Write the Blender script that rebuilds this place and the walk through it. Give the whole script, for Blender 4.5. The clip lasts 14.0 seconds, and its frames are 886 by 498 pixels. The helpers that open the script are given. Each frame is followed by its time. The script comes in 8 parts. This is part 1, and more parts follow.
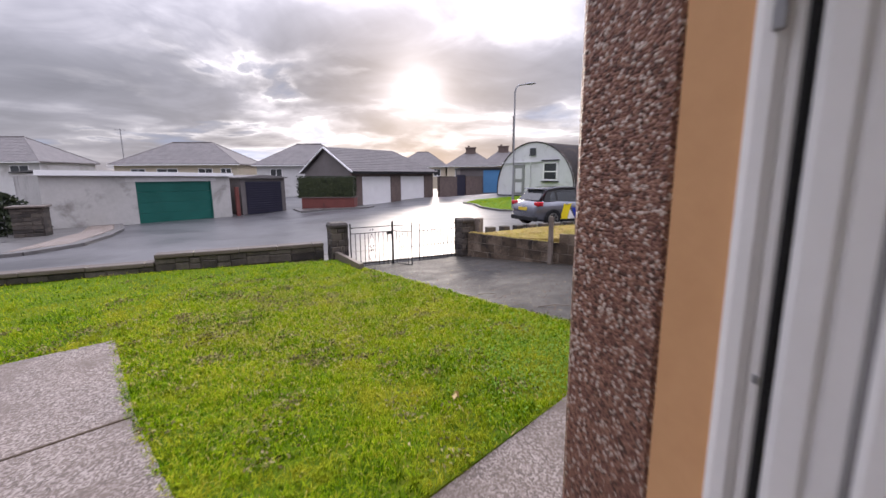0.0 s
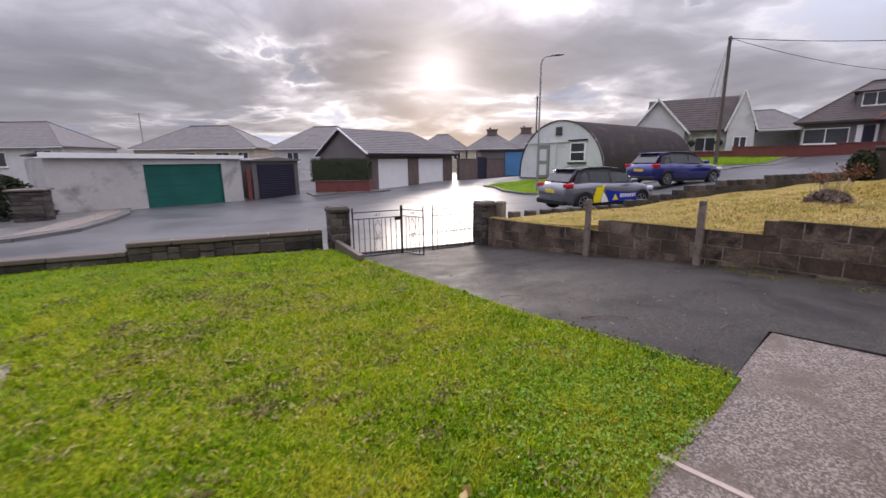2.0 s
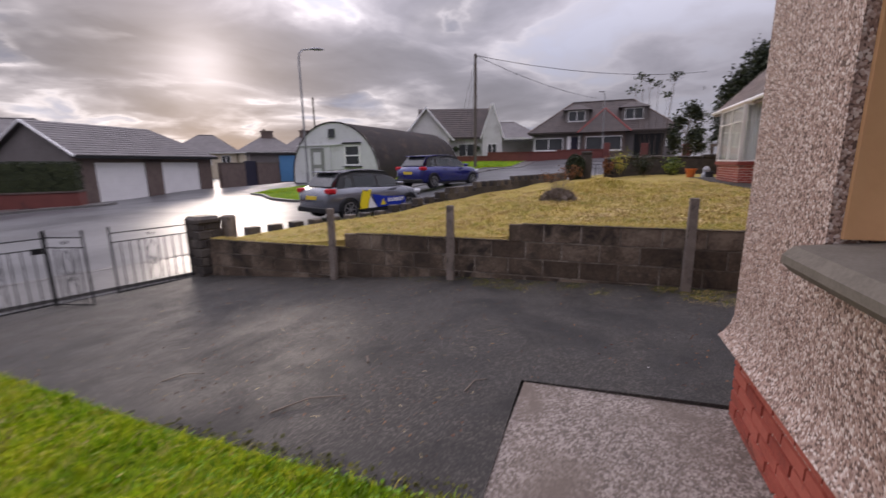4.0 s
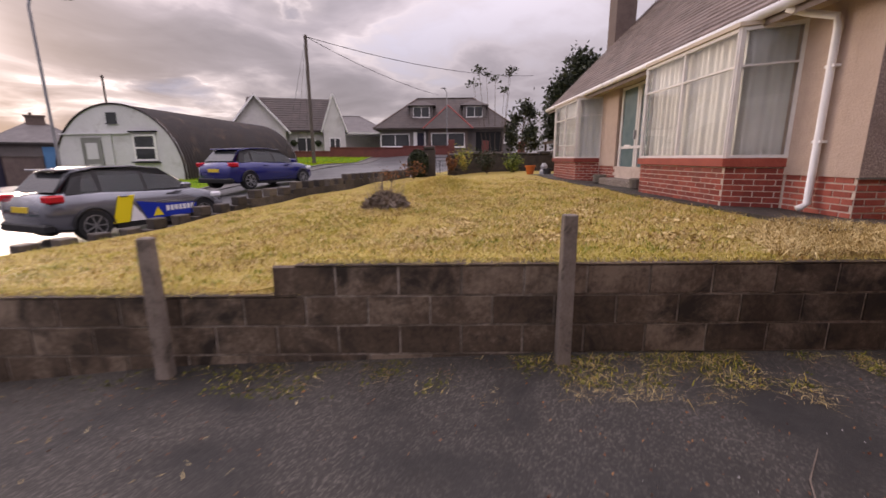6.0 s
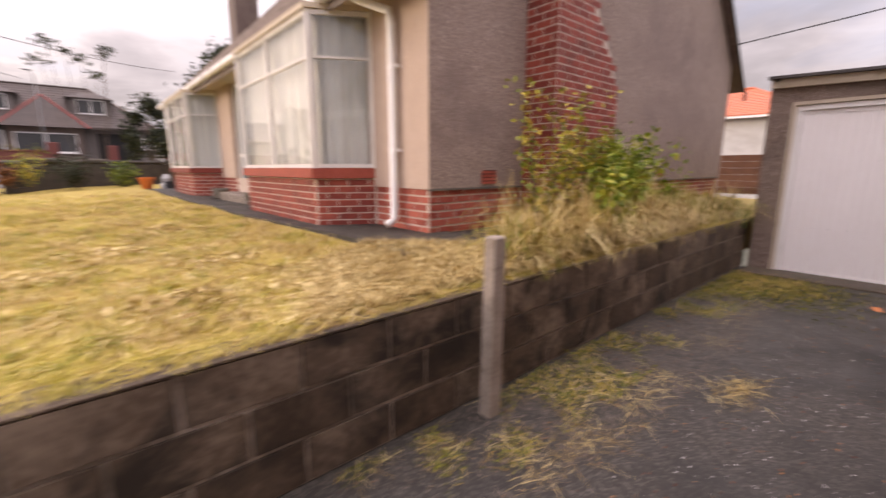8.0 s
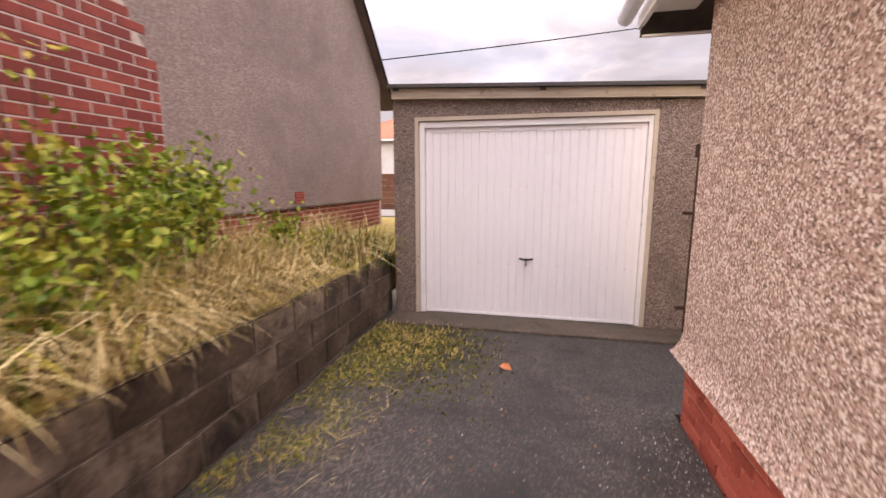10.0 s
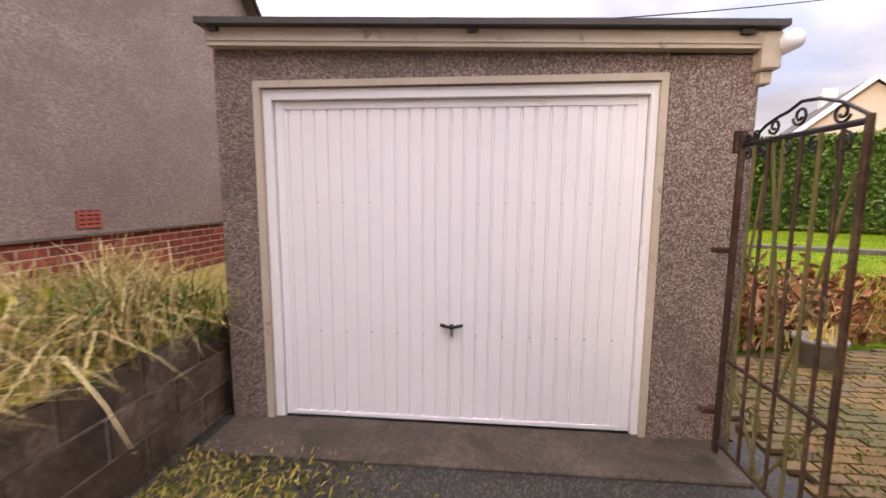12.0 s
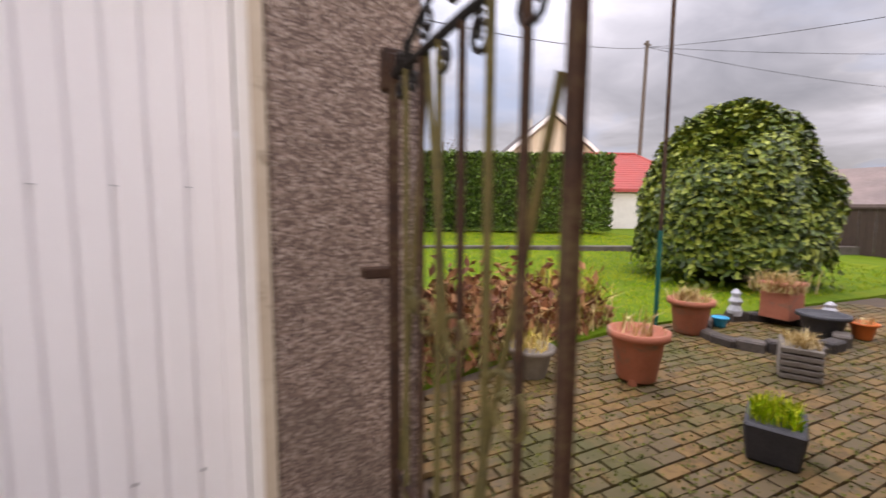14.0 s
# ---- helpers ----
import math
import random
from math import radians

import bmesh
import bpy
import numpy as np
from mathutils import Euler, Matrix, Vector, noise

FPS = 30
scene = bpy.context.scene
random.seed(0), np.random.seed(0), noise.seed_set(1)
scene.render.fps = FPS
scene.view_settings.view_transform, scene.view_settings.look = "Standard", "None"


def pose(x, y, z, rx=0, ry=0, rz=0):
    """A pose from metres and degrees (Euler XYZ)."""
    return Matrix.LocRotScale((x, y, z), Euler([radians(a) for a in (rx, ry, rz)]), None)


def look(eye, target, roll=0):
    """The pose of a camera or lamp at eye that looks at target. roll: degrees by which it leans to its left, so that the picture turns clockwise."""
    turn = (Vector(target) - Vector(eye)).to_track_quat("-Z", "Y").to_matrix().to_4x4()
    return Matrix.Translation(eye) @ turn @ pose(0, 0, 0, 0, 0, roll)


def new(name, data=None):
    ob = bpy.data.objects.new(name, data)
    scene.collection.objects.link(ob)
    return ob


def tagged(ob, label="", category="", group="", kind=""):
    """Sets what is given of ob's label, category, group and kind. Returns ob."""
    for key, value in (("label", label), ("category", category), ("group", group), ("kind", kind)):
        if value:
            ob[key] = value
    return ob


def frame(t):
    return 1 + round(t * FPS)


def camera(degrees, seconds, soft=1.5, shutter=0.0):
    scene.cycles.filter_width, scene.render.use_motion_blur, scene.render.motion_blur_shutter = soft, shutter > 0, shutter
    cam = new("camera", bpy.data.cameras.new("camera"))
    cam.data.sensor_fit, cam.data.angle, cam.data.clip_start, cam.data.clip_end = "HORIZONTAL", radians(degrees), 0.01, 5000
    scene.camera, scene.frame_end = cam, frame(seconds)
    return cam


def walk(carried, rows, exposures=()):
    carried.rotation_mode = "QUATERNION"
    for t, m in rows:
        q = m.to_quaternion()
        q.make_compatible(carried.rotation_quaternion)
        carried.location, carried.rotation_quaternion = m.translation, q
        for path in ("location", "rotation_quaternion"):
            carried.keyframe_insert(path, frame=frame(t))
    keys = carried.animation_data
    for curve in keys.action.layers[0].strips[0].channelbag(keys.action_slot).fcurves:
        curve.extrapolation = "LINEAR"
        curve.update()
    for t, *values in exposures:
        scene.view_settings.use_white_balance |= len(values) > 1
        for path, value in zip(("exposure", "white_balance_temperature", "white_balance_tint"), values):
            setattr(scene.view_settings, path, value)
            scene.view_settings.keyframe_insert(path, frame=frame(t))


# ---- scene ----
# the walk: seconds, eye, target, roll
PATH = [
    (0, (-0.643, 0.335, 1.674), (0.768, 1.711, 1.332), -0.4),
    (0.5, (-0.285, 0.58, 1.677), (1.078, 1.995, 1.305), -0.6),
    (1, (-0.147, 0.719, 1.63), (1.175, 2.167, 1.238), -0.6),
    (1.5, (0.094, 0.964, 1.633), (1.393, 2.43, 1.225), -0.6),
    (2, (0.407, 1.238, 1.504), (1.738, 2.672, 1.092), -0.7),
    (2.5, (0.815, 1.368, 1.464), (2.25, 2.701, 1.057), -0.6),
    (3, (1.325, 1.406, 1.475), (2.907, 2.558, 1.065), -0.8),
    (3.5, (1.879, 1.448, 1.44), (3.612, 2.361, 1.037), -0.7),
    (4, (2.422, 1.465, 1.409), (4.269, 2.118, 1.007), -0.8),
    (4.2, (2.634, 1.47, 1.396), (4.515, 2.024, 1.005), -0.75),
    (6.3, (5.186, 1.116, 1.353), (7.142, 1.031, 0.944), -0.5),
    (6.5, (5.346, 1.016, 1.341), (7.301, 0.866, 0.949), -0.6),
    (7, (5.768, 0.682, 1.343), (7.682, 0.253, 0.95), -0.4),
    (7.5, (5.981, 0.14, 1.352), (7.743, -0.72, 0.96), -0.5),
    (8, (6.138, -0.513, 1.338), (7.619, -1.802, 0.958), -0.0),
    (8.5, (6.159, -1.15, 1.346), (7.291, -2.755, 0.967), 0.0),
    (9, (6.152, -1.837, 1.38), (6.97, -3.625, 1.017), -0.0),
    (11.3, (6.002, -4.345, 1.518), (6.273, -6.307, 1.236), -0.1),
    (11.5, (5.99, -4.537, 1.507), (6.251, -6.501, 1.237), -0.1),
    (12, (6.013, -5.042, 1.459), (6.193, -7.019, 1.213), 0.3),
    (12.5, (5.872, -5.507, 1.452), (5.935, -7.492, 1.216), 0.1),
    (13, (5.722, -5.903, 1.402), (5.512, -7.881, 1.192), 0.3),
    (13.5, (5.438, -6.128, 1.391), (4.86, -8.032, 1.189), 0.4),
    (14, (5.03, -6.28, 1.37), (4.183, -8.079, 1.172), 0.4),
]
cam = camera(93.2, 14.0, shutter=0.5)
walk(cam, [(t, look(e, g, r)) for t, e, g, r in PATH], [(0.0, 0.78, 6900, 16), (0.5, 0.7, 6950, 15), (1.0, 0.8, 7350, 18), (1.5, 0.66, 7100, 17), (3.0, 0.42, 6950, 17), (4.2, 0.2, 7100, 20), (6.5, 0.66, 8100, 26), (7.5, 1.1, 8500, 25), (8.1, 1.25, 8400, 22), (9.0, 1.64, 8500, 24), (11.5, 1.62, 7850, 20), (12.4, 1.58, 7750, 18), (13.0, 1.5, 7350, 13), (13.5, 1.36, 7350, 13), (14.0, 1.26, 7600, 16)])

# world: overcast sky with broken cloud, low sun behind it
SUN = Vector((0.664, 0.723, 0.19)).normalized()
world = bpy.data.worlds.new("world")
scene.world = world
world.use_nodes = True


class Nodes:
    """Short hand for building node trees."""

    def __init__(self, tree):
        self.tree = tree

    def add(self, kind, ins=()):
        n = self.tree.nodes.new("ShaderNode" + kind)
        for k, v in dict(ins).items():
            if isinstance(v, bpy.types.NodeSocket):
                self.tree.links.new(v, n.inputs[k])
            else:
                n.inputs[k].default_value = v
        return n

    def math(self, op, a, b=0.0, clamp=False):
        n = self.add("Math", {0: a, 1: b})
        n.operation, n.use_clamp = op, clamp
        return n.outputs[0]

    def mix(self, f, a, b, blend="MIX"):
        n = self.add("Mix", {0: f, 6: a, 7: b})
        n.data_type, n.blend_type = "RGBA", blend
        return n.outputs[2]

    def ramp(self, f, stops):
        n = self.add("ValToRGB", {0: f})
        el = n.color_ramp.elements
        while len(el) < len(stops):
            el.new(0.5)
        for e, (p, c) in zip(el, stops):
            e.position = p
            e.color = (*c, 1) if len(c) == 3 else c
        return n.outputs[0]

    def noise(self, vec, scale, detail=4.0, rough=0.55, dist=0.0):
        return self.add("TexNoise", {"Vector": vec, "Scale": scale, "Detail": detail, "Roughness": rough, "Distortion": dist}).outputs[0]


w = Nodes(world.node_tree)
bg = world.node_tree.nodes["Background"]
d = w.add("TexCoord").outputs["Generated"]
sky = w.add("TexSky")
sky.sky_type, sky.sun_disc = "NISHITA", False
sky.sun_elevation, sky.sun_rotation = math.asin(SUN.z), math.atan2(SUN.x, SUN.y)
sep = w.add("SeparateXYZ", {0: d})
up = w.math("ADD", w.math("MAXIMUM", sep.outputs[2], 0.0), 0.16)
flat = w.add("CombineXYZ", {0: w.math("DIVIDE", sep.outputs[0], up), 1: w.math("DIVIDE", sep.outputs[1], up), 2: 0.3})
cl1 = w.noise(flat.outputs[0], 0.7, 6.0, 0.5, 0.5)
cl2 = w.noise(flat.outputs[0], 2.2, 5.0, 0.55, 0.8)
cl = w.math("ADD", w.math("MULTIPLY", cl1, 0.8), w.math("MULTIPLY", cl2, 0.2))
cloud = w.ramp(cl, [(0.33, (0.092, 0.098, 0.125)), (0.44, (0.145, 0.153, 0.19)), (0.54, (0.225, 0.235, 0.29)), (0.66, (0.30, 0.325, 0.405))])
rim_light = w.ramp(cl, [(0.49, (0, 0, 0)), (0.55, (0.22, 0.22, 0.22)), (0.578, (0.62, 0.62, 0.62)), (0.60, (0.26, 0.3, 0.36)), (0.65, (0.0, 0.09, 0.26))])
dots = w.add("VectorMath", {0: d, 1: SUN})
dots.operation = "DOT_PRODUCT"
dot = dots.outputs["Value"]
near = w.math("MAXIMUM", dot, 0.0)
g1 = w.math("POWER", near, 450.0)
g2 = w.math("POWER", near, 110.0)
g3 = w.math("POWER", near, 8.0)
gap = w.math("MULTIPLY", w.math("SUBTRACT", cl, 0.36), 4.0, True)
glow = w.math("ADD", w.math("MULTIPLY", g1, 0.36), w.math("ADD", w.math("MULTIPLY", w.math("MULTIPLY", g2, gap), 0.10), w.math("MULTIPLY", g3, 0.015)))
low = w.math("POWER", w.math("SUBTRACT", 1.0, w.math("MAXIMUM", sep.outputs[2], 0.0)), 9.0)
c1 = w.mix(w.math("MULTIPLY", low, 0.6), cloud, (0.27, 0.285, 0.345, 1))
dim = w.mix(1.0, sky.outputs[0], (0.03, 0.03, 0.03, 1), "MULTIPLY")
c2a = w.mix(0.12, c1, dim)
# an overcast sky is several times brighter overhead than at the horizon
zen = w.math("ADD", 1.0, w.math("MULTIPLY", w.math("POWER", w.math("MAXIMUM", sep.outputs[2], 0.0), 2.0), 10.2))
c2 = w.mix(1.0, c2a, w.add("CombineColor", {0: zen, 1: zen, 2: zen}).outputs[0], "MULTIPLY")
edge_on = w.math("MULTIPLY", w.math("POWER", near, 5.0), 0.75)
c2 = w.mix(edge_on, c2, w.mix(1.0, c2, rim_light, "ADD"))
# torn gaps in the cloud: blue behind, white lit edges
tear = w.add("VectorMath", {0: flat.outputs[0], 1: (3.1, 1.7, 0.0)})
tear.operation = "ADD"
gaps = w.noise(tear.outputs[0], 0.8, 8.0, 0.54, 0.35)
blue = w.ramp(gaps, [(0.55, (0, 0, 0)), (0.72, (1, 1, 1))])
c2 = w.mix(w.math("MULTIPLY", blue, 0.7), c2, (0.20, 0.265, 0.41, 1))
lit = w.ramp(gaps, [(0.47, (0, 0, 0)), (0.535, (0.4, 0.4, 0.4)), (0.556, (1, 1, 1)), (0.574, (0.25, 0.25, 0.25)), (0.61, (0, 0, 0))])
broken = w.ramp(w.noise(flat.outputs[0], 1.7, 3.0, 0.5, 0.3), [(0.44, (0, 0, 0)), (0.6, (1, 1, 1))])
shine = w.math("ADD", 0.03, w.math("MULTIPLY", w.math("POWER", near, 6.0), 0.55))
rim = w.math("MULTIPLY", w.math("MULTIPLY", lit, broken), shine)
c2 = w.mix(1.0, c2, w.add("CombineColor", {0: rim, 1: rim, 2: w.math("MULTIPLY", rim, 1.03)}).outputs[0], "ADD")
# paler cloud low down towards the hill
hill = w.add("VectorMath", {0: d, 1: Vector((0.97, 0.2, 0.17)).normalized()})
hill.operation = "DOT_PRODUCT"
pale = w.math("MULTIPLY", w.math("POWER", w.math("MAXIMUM", hill.outputs["Value"], 0.0), 7.0), 0.03)
c2 = w.mix(1.0, c2, w.add("CombineColor", {0: pale, 1: w.math("MULTIPLY", pale, 1.02), 2: w.math("MULTIPLY", pale, 1.12)}).outputs[0], "ADD")
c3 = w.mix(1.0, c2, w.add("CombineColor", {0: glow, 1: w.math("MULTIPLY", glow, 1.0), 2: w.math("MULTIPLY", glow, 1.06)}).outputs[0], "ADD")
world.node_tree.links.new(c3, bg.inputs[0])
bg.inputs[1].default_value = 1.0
lamp_sun = new("sun", bpy.data.lights.new("sun", "SUN"))
lamp_sun.data.energy, lamp_sun.data.angle, lamp_sun.data.color = 0.8, radians(15), (1.0, 0.93, 0.85)
lamp_sun.matrix_world = look((0, 0, 30), Vector((0, 0, 30)) - SUN)


# ---- materials ----
def surface(name, stops, scale=6.0, rough=(0.6, 0.85), bump=0.0, bump_scale=60.0, metal=0.0, island=0.0, speck=None, random_ob=0.0, spec=0.28, world_pos=True, stain=None, coat=0.0, dist=0.0):
    """A procedural surface: colour from noise at two scales, with optional specks, per-piece change, stains and relief."""
    m = bpy.data.materials.new(name)
    m.use_nodes = True
    n = Nodes(m.node_tree)
    b = m.node_tree.nodes["Principled BSDF"]
    if world_pos:
        pos = n.add("NewGeometry").outputs["Position"]
    else:
        pos = n.add("TexCoord").outputs["Object"]
    big = n.noise(pos, scale, 5.0, 0.6, dist)
    fine = n.noise(pos, scale * 9, 3.0, 0.6)
    f = n.math("ADD", n.math("MULTIPLY", big, 0.65), n.math("MULTIPLY", fine, 0.35))
    if island:
        f = n.math("ADD", f, n.math("MULTIPLY", n.math("SUBTRACT", n.add("NewGeometry").outputs["Random Per Island"], 0.5), island))
    if random_ob:
        f = n.math("ADD", f, n.math("MULTIPLY", n.math("SUBTRACT", n.add("ObjectInfo").outputs["Random"], 0.5), random_ob))
    k = len(stops)
    col = n.ramp(f, [(0.32 + 0.36 * i / max(1, k - 1), c) for i, c in enumerate(stops)])
    height = fine
    if speck:
        size, colours, share = speck
        v = n.add("TexVoronoi", {"Vector": pos, "Scale": size})
        pick = n.add("SeparateColor", {0: v.outputs["Color"]}).outputs[0]
        sc = n.ramp(pick, [(i / len(colours), c) for i, c in enumerate(colours)])
        sc.node.color_ramp.interpolation = "CONSTANT"
        col = n.mix(share, col, sc)
        height = n.math("SUBTRACT", 1.0, v.outputs["Distance"])
    if stain:
        sscale, scol, lo, hi = stain
        sf = n.ramp(n.noise(pos, sscale, 6.0, 0.65, 0.5), [(lo, (0, 0, 0)), (hi, (1, 1, 1))])
        col = n.mix(sf, col, (*scol, 1))
    m.node_tree.links.new(col, b.inputs["Base Color"])
    r = n.add("MapRange", {0: big, 1: 0.3, 2: 0.7, 3: rough[0], 4: rough[1]}).outputs[0]
    m.node_tree.links.new(r, b.inputs["Roughness"])
    b.inputs["Metallic"].default_value = metal
    b.inputs["Specular IOR Level"].default_value = spec
    b.inputs["Coat Weight"].default_value = coat
    if bump:
        bn = n.add("Bump", {"Height": height if speck else n.noise(pos, bump_scale, 4.0, 0.6), "Strength": min(1.0, bump * 20), "Distance": bump})
        m.node_tree.links.new(bn.outputs[0], b.inputs["Normal"])
    return m


M = {}
M["tarmac"] = surface("tarmac", [(0.026, 0.023, 0.020), (0.042, 0.037, 0.032), (0.07, 0.062, 0.053)], 2.4, (0.5, 0.75), 0.012, 110, stain=(0.9, (0.022, 0.02, 0.018), 0.48, 0.66), spec=0.3, speck=(95.0, [(0.022, 0.019, 0.017), (0.05, 0.044, 0.038), (0.12, 0.107, 0.092), (0.036, 0.032, 0.027), (0.028, 0.025, 0.021)], 0.6))
M["road"] = surface("road", [(0.07, 0.07, 0.073), (0.10, 0.099, 0.102), (0.13, 0.13, 0.133)], 0.35, (0.3, 0.46), 0.003, 120, spec=0.42, stain=(0.25, (0.055, 0.055, 0.058), 0.5, 0.62))
M["pavement"] = surface("pavement", [(0.07, 0.066, 0.062), (0.12, 0.115, 0.11), (0.16, 0.15, 0.14)], 0.8, (0.25, 0.45), 0.003, 90)
M["concrete"] = surface("concrete", [(0.135, 0.106, 0.084), (0.2, 0.16, 0.13), (0.27, 0.22, 0.182)], 1.3, (0.55, 0.8), 0.006, 60, speck=(85.0, [(0.28, 0.235, 0.21), (0.15, 0.118, 0.098), (0.42, 0.365, 0.325), (0.085, 0.068, 0.057)], 0.65), stain=(1.7, (0.15, 0.118, 0.095), 0.5, 0.7))
M["kerb"] = surface("kerb_stone", [(0.10, 0.094, 0.09), (0.19, 0.18, 0.17)], 2.0, (0.4, 0.6), 0.003, 80)
M["earth"] = surface("earth", [(0.05, 0.036, 0.025), (0.09, 0.065, 0.045), (0.12, 0.09, 0.055)], 3.0, (0.8, 0.95), 0.01, 40)
M["soil_green"] = surface("lawn_ground", [(0.042, 0.088, 0.004), (0.095, 0.155, 0.007), (0.16, 0.18, 0.018)], 1.6, (0.85, 0.98), 0.015, 50, spec=0.1)
M["soil_straw"] = surface("dry_lawn_ground", [(0.2, 0.135, 0.04), (0.36, 0.265, 0.075), (0.31, 0.27, 0.06)], 1.4, (0.8, 0.95), 0.015, 50)
GREEN = [(0.045, 0.115, 0.002), (0.17, 0.31, 0.004), (0.30, 0.43, 0.007), (0.46, 0.44, 0.035)]
M["grass"] = surface("grass_blades", GREEN, 1.3, (0.7, 0.9), island=0.4, spec=0.04, stain=(1.1, (0.44, 0.42, 0.03), 0.5, 0.68))
M["far_ground"] = surface("far_ground", [(0.06, 0.065, 0.045), (0.10, 0.10, 0.075), (0.12, 0.12, 0.09)], 0.3, (0.8, 0.95))
M["grass_far"] = surface("mown_grass", [(0.065, 0.14, 0.008), (0.115, 0.22, 0.012), (0.17, 0.26, 0.02)], 1.5, (0.8, 0.95), 0.03, 60, spec=0.1)
M["straw"] = surface("straw_blades", [(0.33, 0.29, 0.035), (0.50, 0.40, 0.085), (0.61, 0.47, 0.16), (0.46, 0.29, 0.11)], 0.9, (0.5, 0.7), island=0.3)
M["dry"] = surface("dead_grass", [(0.26, 0.165, 0.05), (0.48, 0.34, 0.125), (0.68, 0.54, 0.27)], 1.2, (0.5, 0.7), island=0.6)
M["clover"] = surface("clover_leaves", [(0.07, 0.17, 0.012), (0.15, 0.31, 0.025), (0.26, 0.42, 0.08)], 3.0, (0.6, 0.8), island=0.3, spec=0.12)
M["thatch"] = surface("dead_thatch", [(0.10, 0.085, 0.025), (0.2, 0.17, 0.06), (0.36, 0.31, 0.13)], 4.0, (0.7, 0.9), island=0.6)
M["moss"] = surface("moss", [(0.04, 0.045, 0.008), (0.095, 0.10, 0.014), (0.165, 0.155, 0.03)], 4.0, (0.8, 0.95), island=0.3)
M["leaf_yellow"] = surface("yellow_leaves", [(0.13, 0.18, 0.018), (0.31, 0.30, 0.03), (0.50, 0.37, 0.06)], 2.0, (0.4, 0.55), island=0.5)
M["leaf_lime"] = surface("lime_leaves", [(0.10, 0.165, 0.012), (0.21, 0.28, 0.02), (0.36, 0.34, 0.05)], 3.0, (0.45, 0.6), island=0.4)
M["leaf_bush"] = surface("evergreen_leaves", [(0.026, 0.048, 0.006), (0.09, 0.14, 0.015), (0.27, 0.31, 0.045)], 2.0, (0.35, 0.55), island=0.5)
M["leaf_hedge"] = surface("hedge_leaves", [(0.028, 0.06, 0.008), (0.065, 0.125, 0.015), (0.12, 0.19, 0.03)], 3.0, (0.4, 0.6), island=0.4)
# also fills the round bush and tall hedge, as painted inner shade
M["leaf_dark"] = surface("dark_leaves_and_core_shade", [(0.012, 0.018, 0.01), (0.025, 0.035, 0.016), (0.045, 0.055, 0.022)], 2.0, (0.5, 0.7), island=0.4)
M["leaf_dead"] = surface("withered_leaves", [(0.09, 0.03, 0.014), (0.2, 0.075, 0.03), (0.32, 0.15, 0.06)], 3.0, (0.6, 0.8), island=0.5)
M["bark"] = surface("bark", [(0.06, 0.045, 0.035), (0.12, 0.09, 0.07)], 12.0, (0.7, 0.9), 0.01, 60)
PEB = [(0.12, 0.075, 0.06), (0.34, 0.235, 0.195), (0.48, 0.36, 0.31), (0.24, 0.15, 0.12), (0.64, 0.55, 0.5), (0.40, 0.27, 0.22)]
M["pebble"] = surface("pebbledash", [(0.30, 0.21, 0.185), (0.36, 0.27, 0.24)], 0.8, (0.5, 0.75), 0.014, speck=(105.0, PEB, 0.95))
M["pebble_dark"] = surface("pebbledash_brown", [(0.16, 0.085, 0.065), (0.25, 0.14, 0.11)], 1.0, (0.3, 0.55), 0.02, speck=(135.0, [(0.085, 0.042, 0.031), (0.26, 0.125, 0.088), (0.37, 0.2, 0.145), (0.15, 0.07, 0.052), (0.29, 0.15, 0.105), (0.60, 0.49, 0.42), (0.2, 0.094, 0.068)], 0.9))
M["pebble_garage"] = surface("pebbledash_grey", [(0.22, 0.16, 0.13), (0.28, 0.21, 0.18)], 0.9, (0.55, 0.8), 0.008, speck=(135.0, [(0.08, 0.054, 0.043), (0.17, 0.122, 0.098), (0.27, 0.2, 0.167), (0.12, 0.083, 0.067), (0.38, 0.31, 0.27)], 0.85), stain=(1.1, (0.11, 0.085, 0.07), 0.55, 0.75))
# side and rear roughcast, a darker tone than the front
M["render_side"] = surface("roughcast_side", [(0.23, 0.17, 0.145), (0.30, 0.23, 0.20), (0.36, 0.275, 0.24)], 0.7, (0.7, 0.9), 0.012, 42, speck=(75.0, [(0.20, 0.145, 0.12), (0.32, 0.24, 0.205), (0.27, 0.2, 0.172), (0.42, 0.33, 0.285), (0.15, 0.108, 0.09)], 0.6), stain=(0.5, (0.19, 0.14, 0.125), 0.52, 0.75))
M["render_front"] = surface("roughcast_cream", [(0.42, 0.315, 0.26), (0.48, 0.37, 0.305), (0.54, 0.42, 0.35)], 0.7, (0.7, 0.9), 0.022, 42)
M["brick"] = surface("red_brick", [(0.20, 0.038, 0.028), (0.31, 0.065, 0.045), (0.40, 0.10, 0.07)], 4.0, (0.5, 0.75), 0.003, 90, random_ob=0.35, island=0.3, stain=(3.0, (0.14, 0.045, 0.035), 0.58, 0.72))
M["mortar"] = surface("mortar", [(0.42, 0.33, 0.28), (0.62, 0.52, 0.45)], 6.0, (0.8, 0.95), 0.004, 120)
M["block"] = surface("concrete_block", [(0.048, 0.033, 0.023), (0.105, 0.075, 0.053), (0.235, 0.18, 0.135)], 3.0, (0.6, 0.85), 0.010, 45, random_ob=0.2, stain=(2.2, (0.03, 0.023, 0.018), 0.5, 0.64))
M["block_joint"] = surface("grey_mortar", [(0.09, 0.073, 0.058), (0.19, 0.158, 0.128), (0.44, 0.38, 0.325)], 2.5, (0.8, 0.95), 0.004, 100)
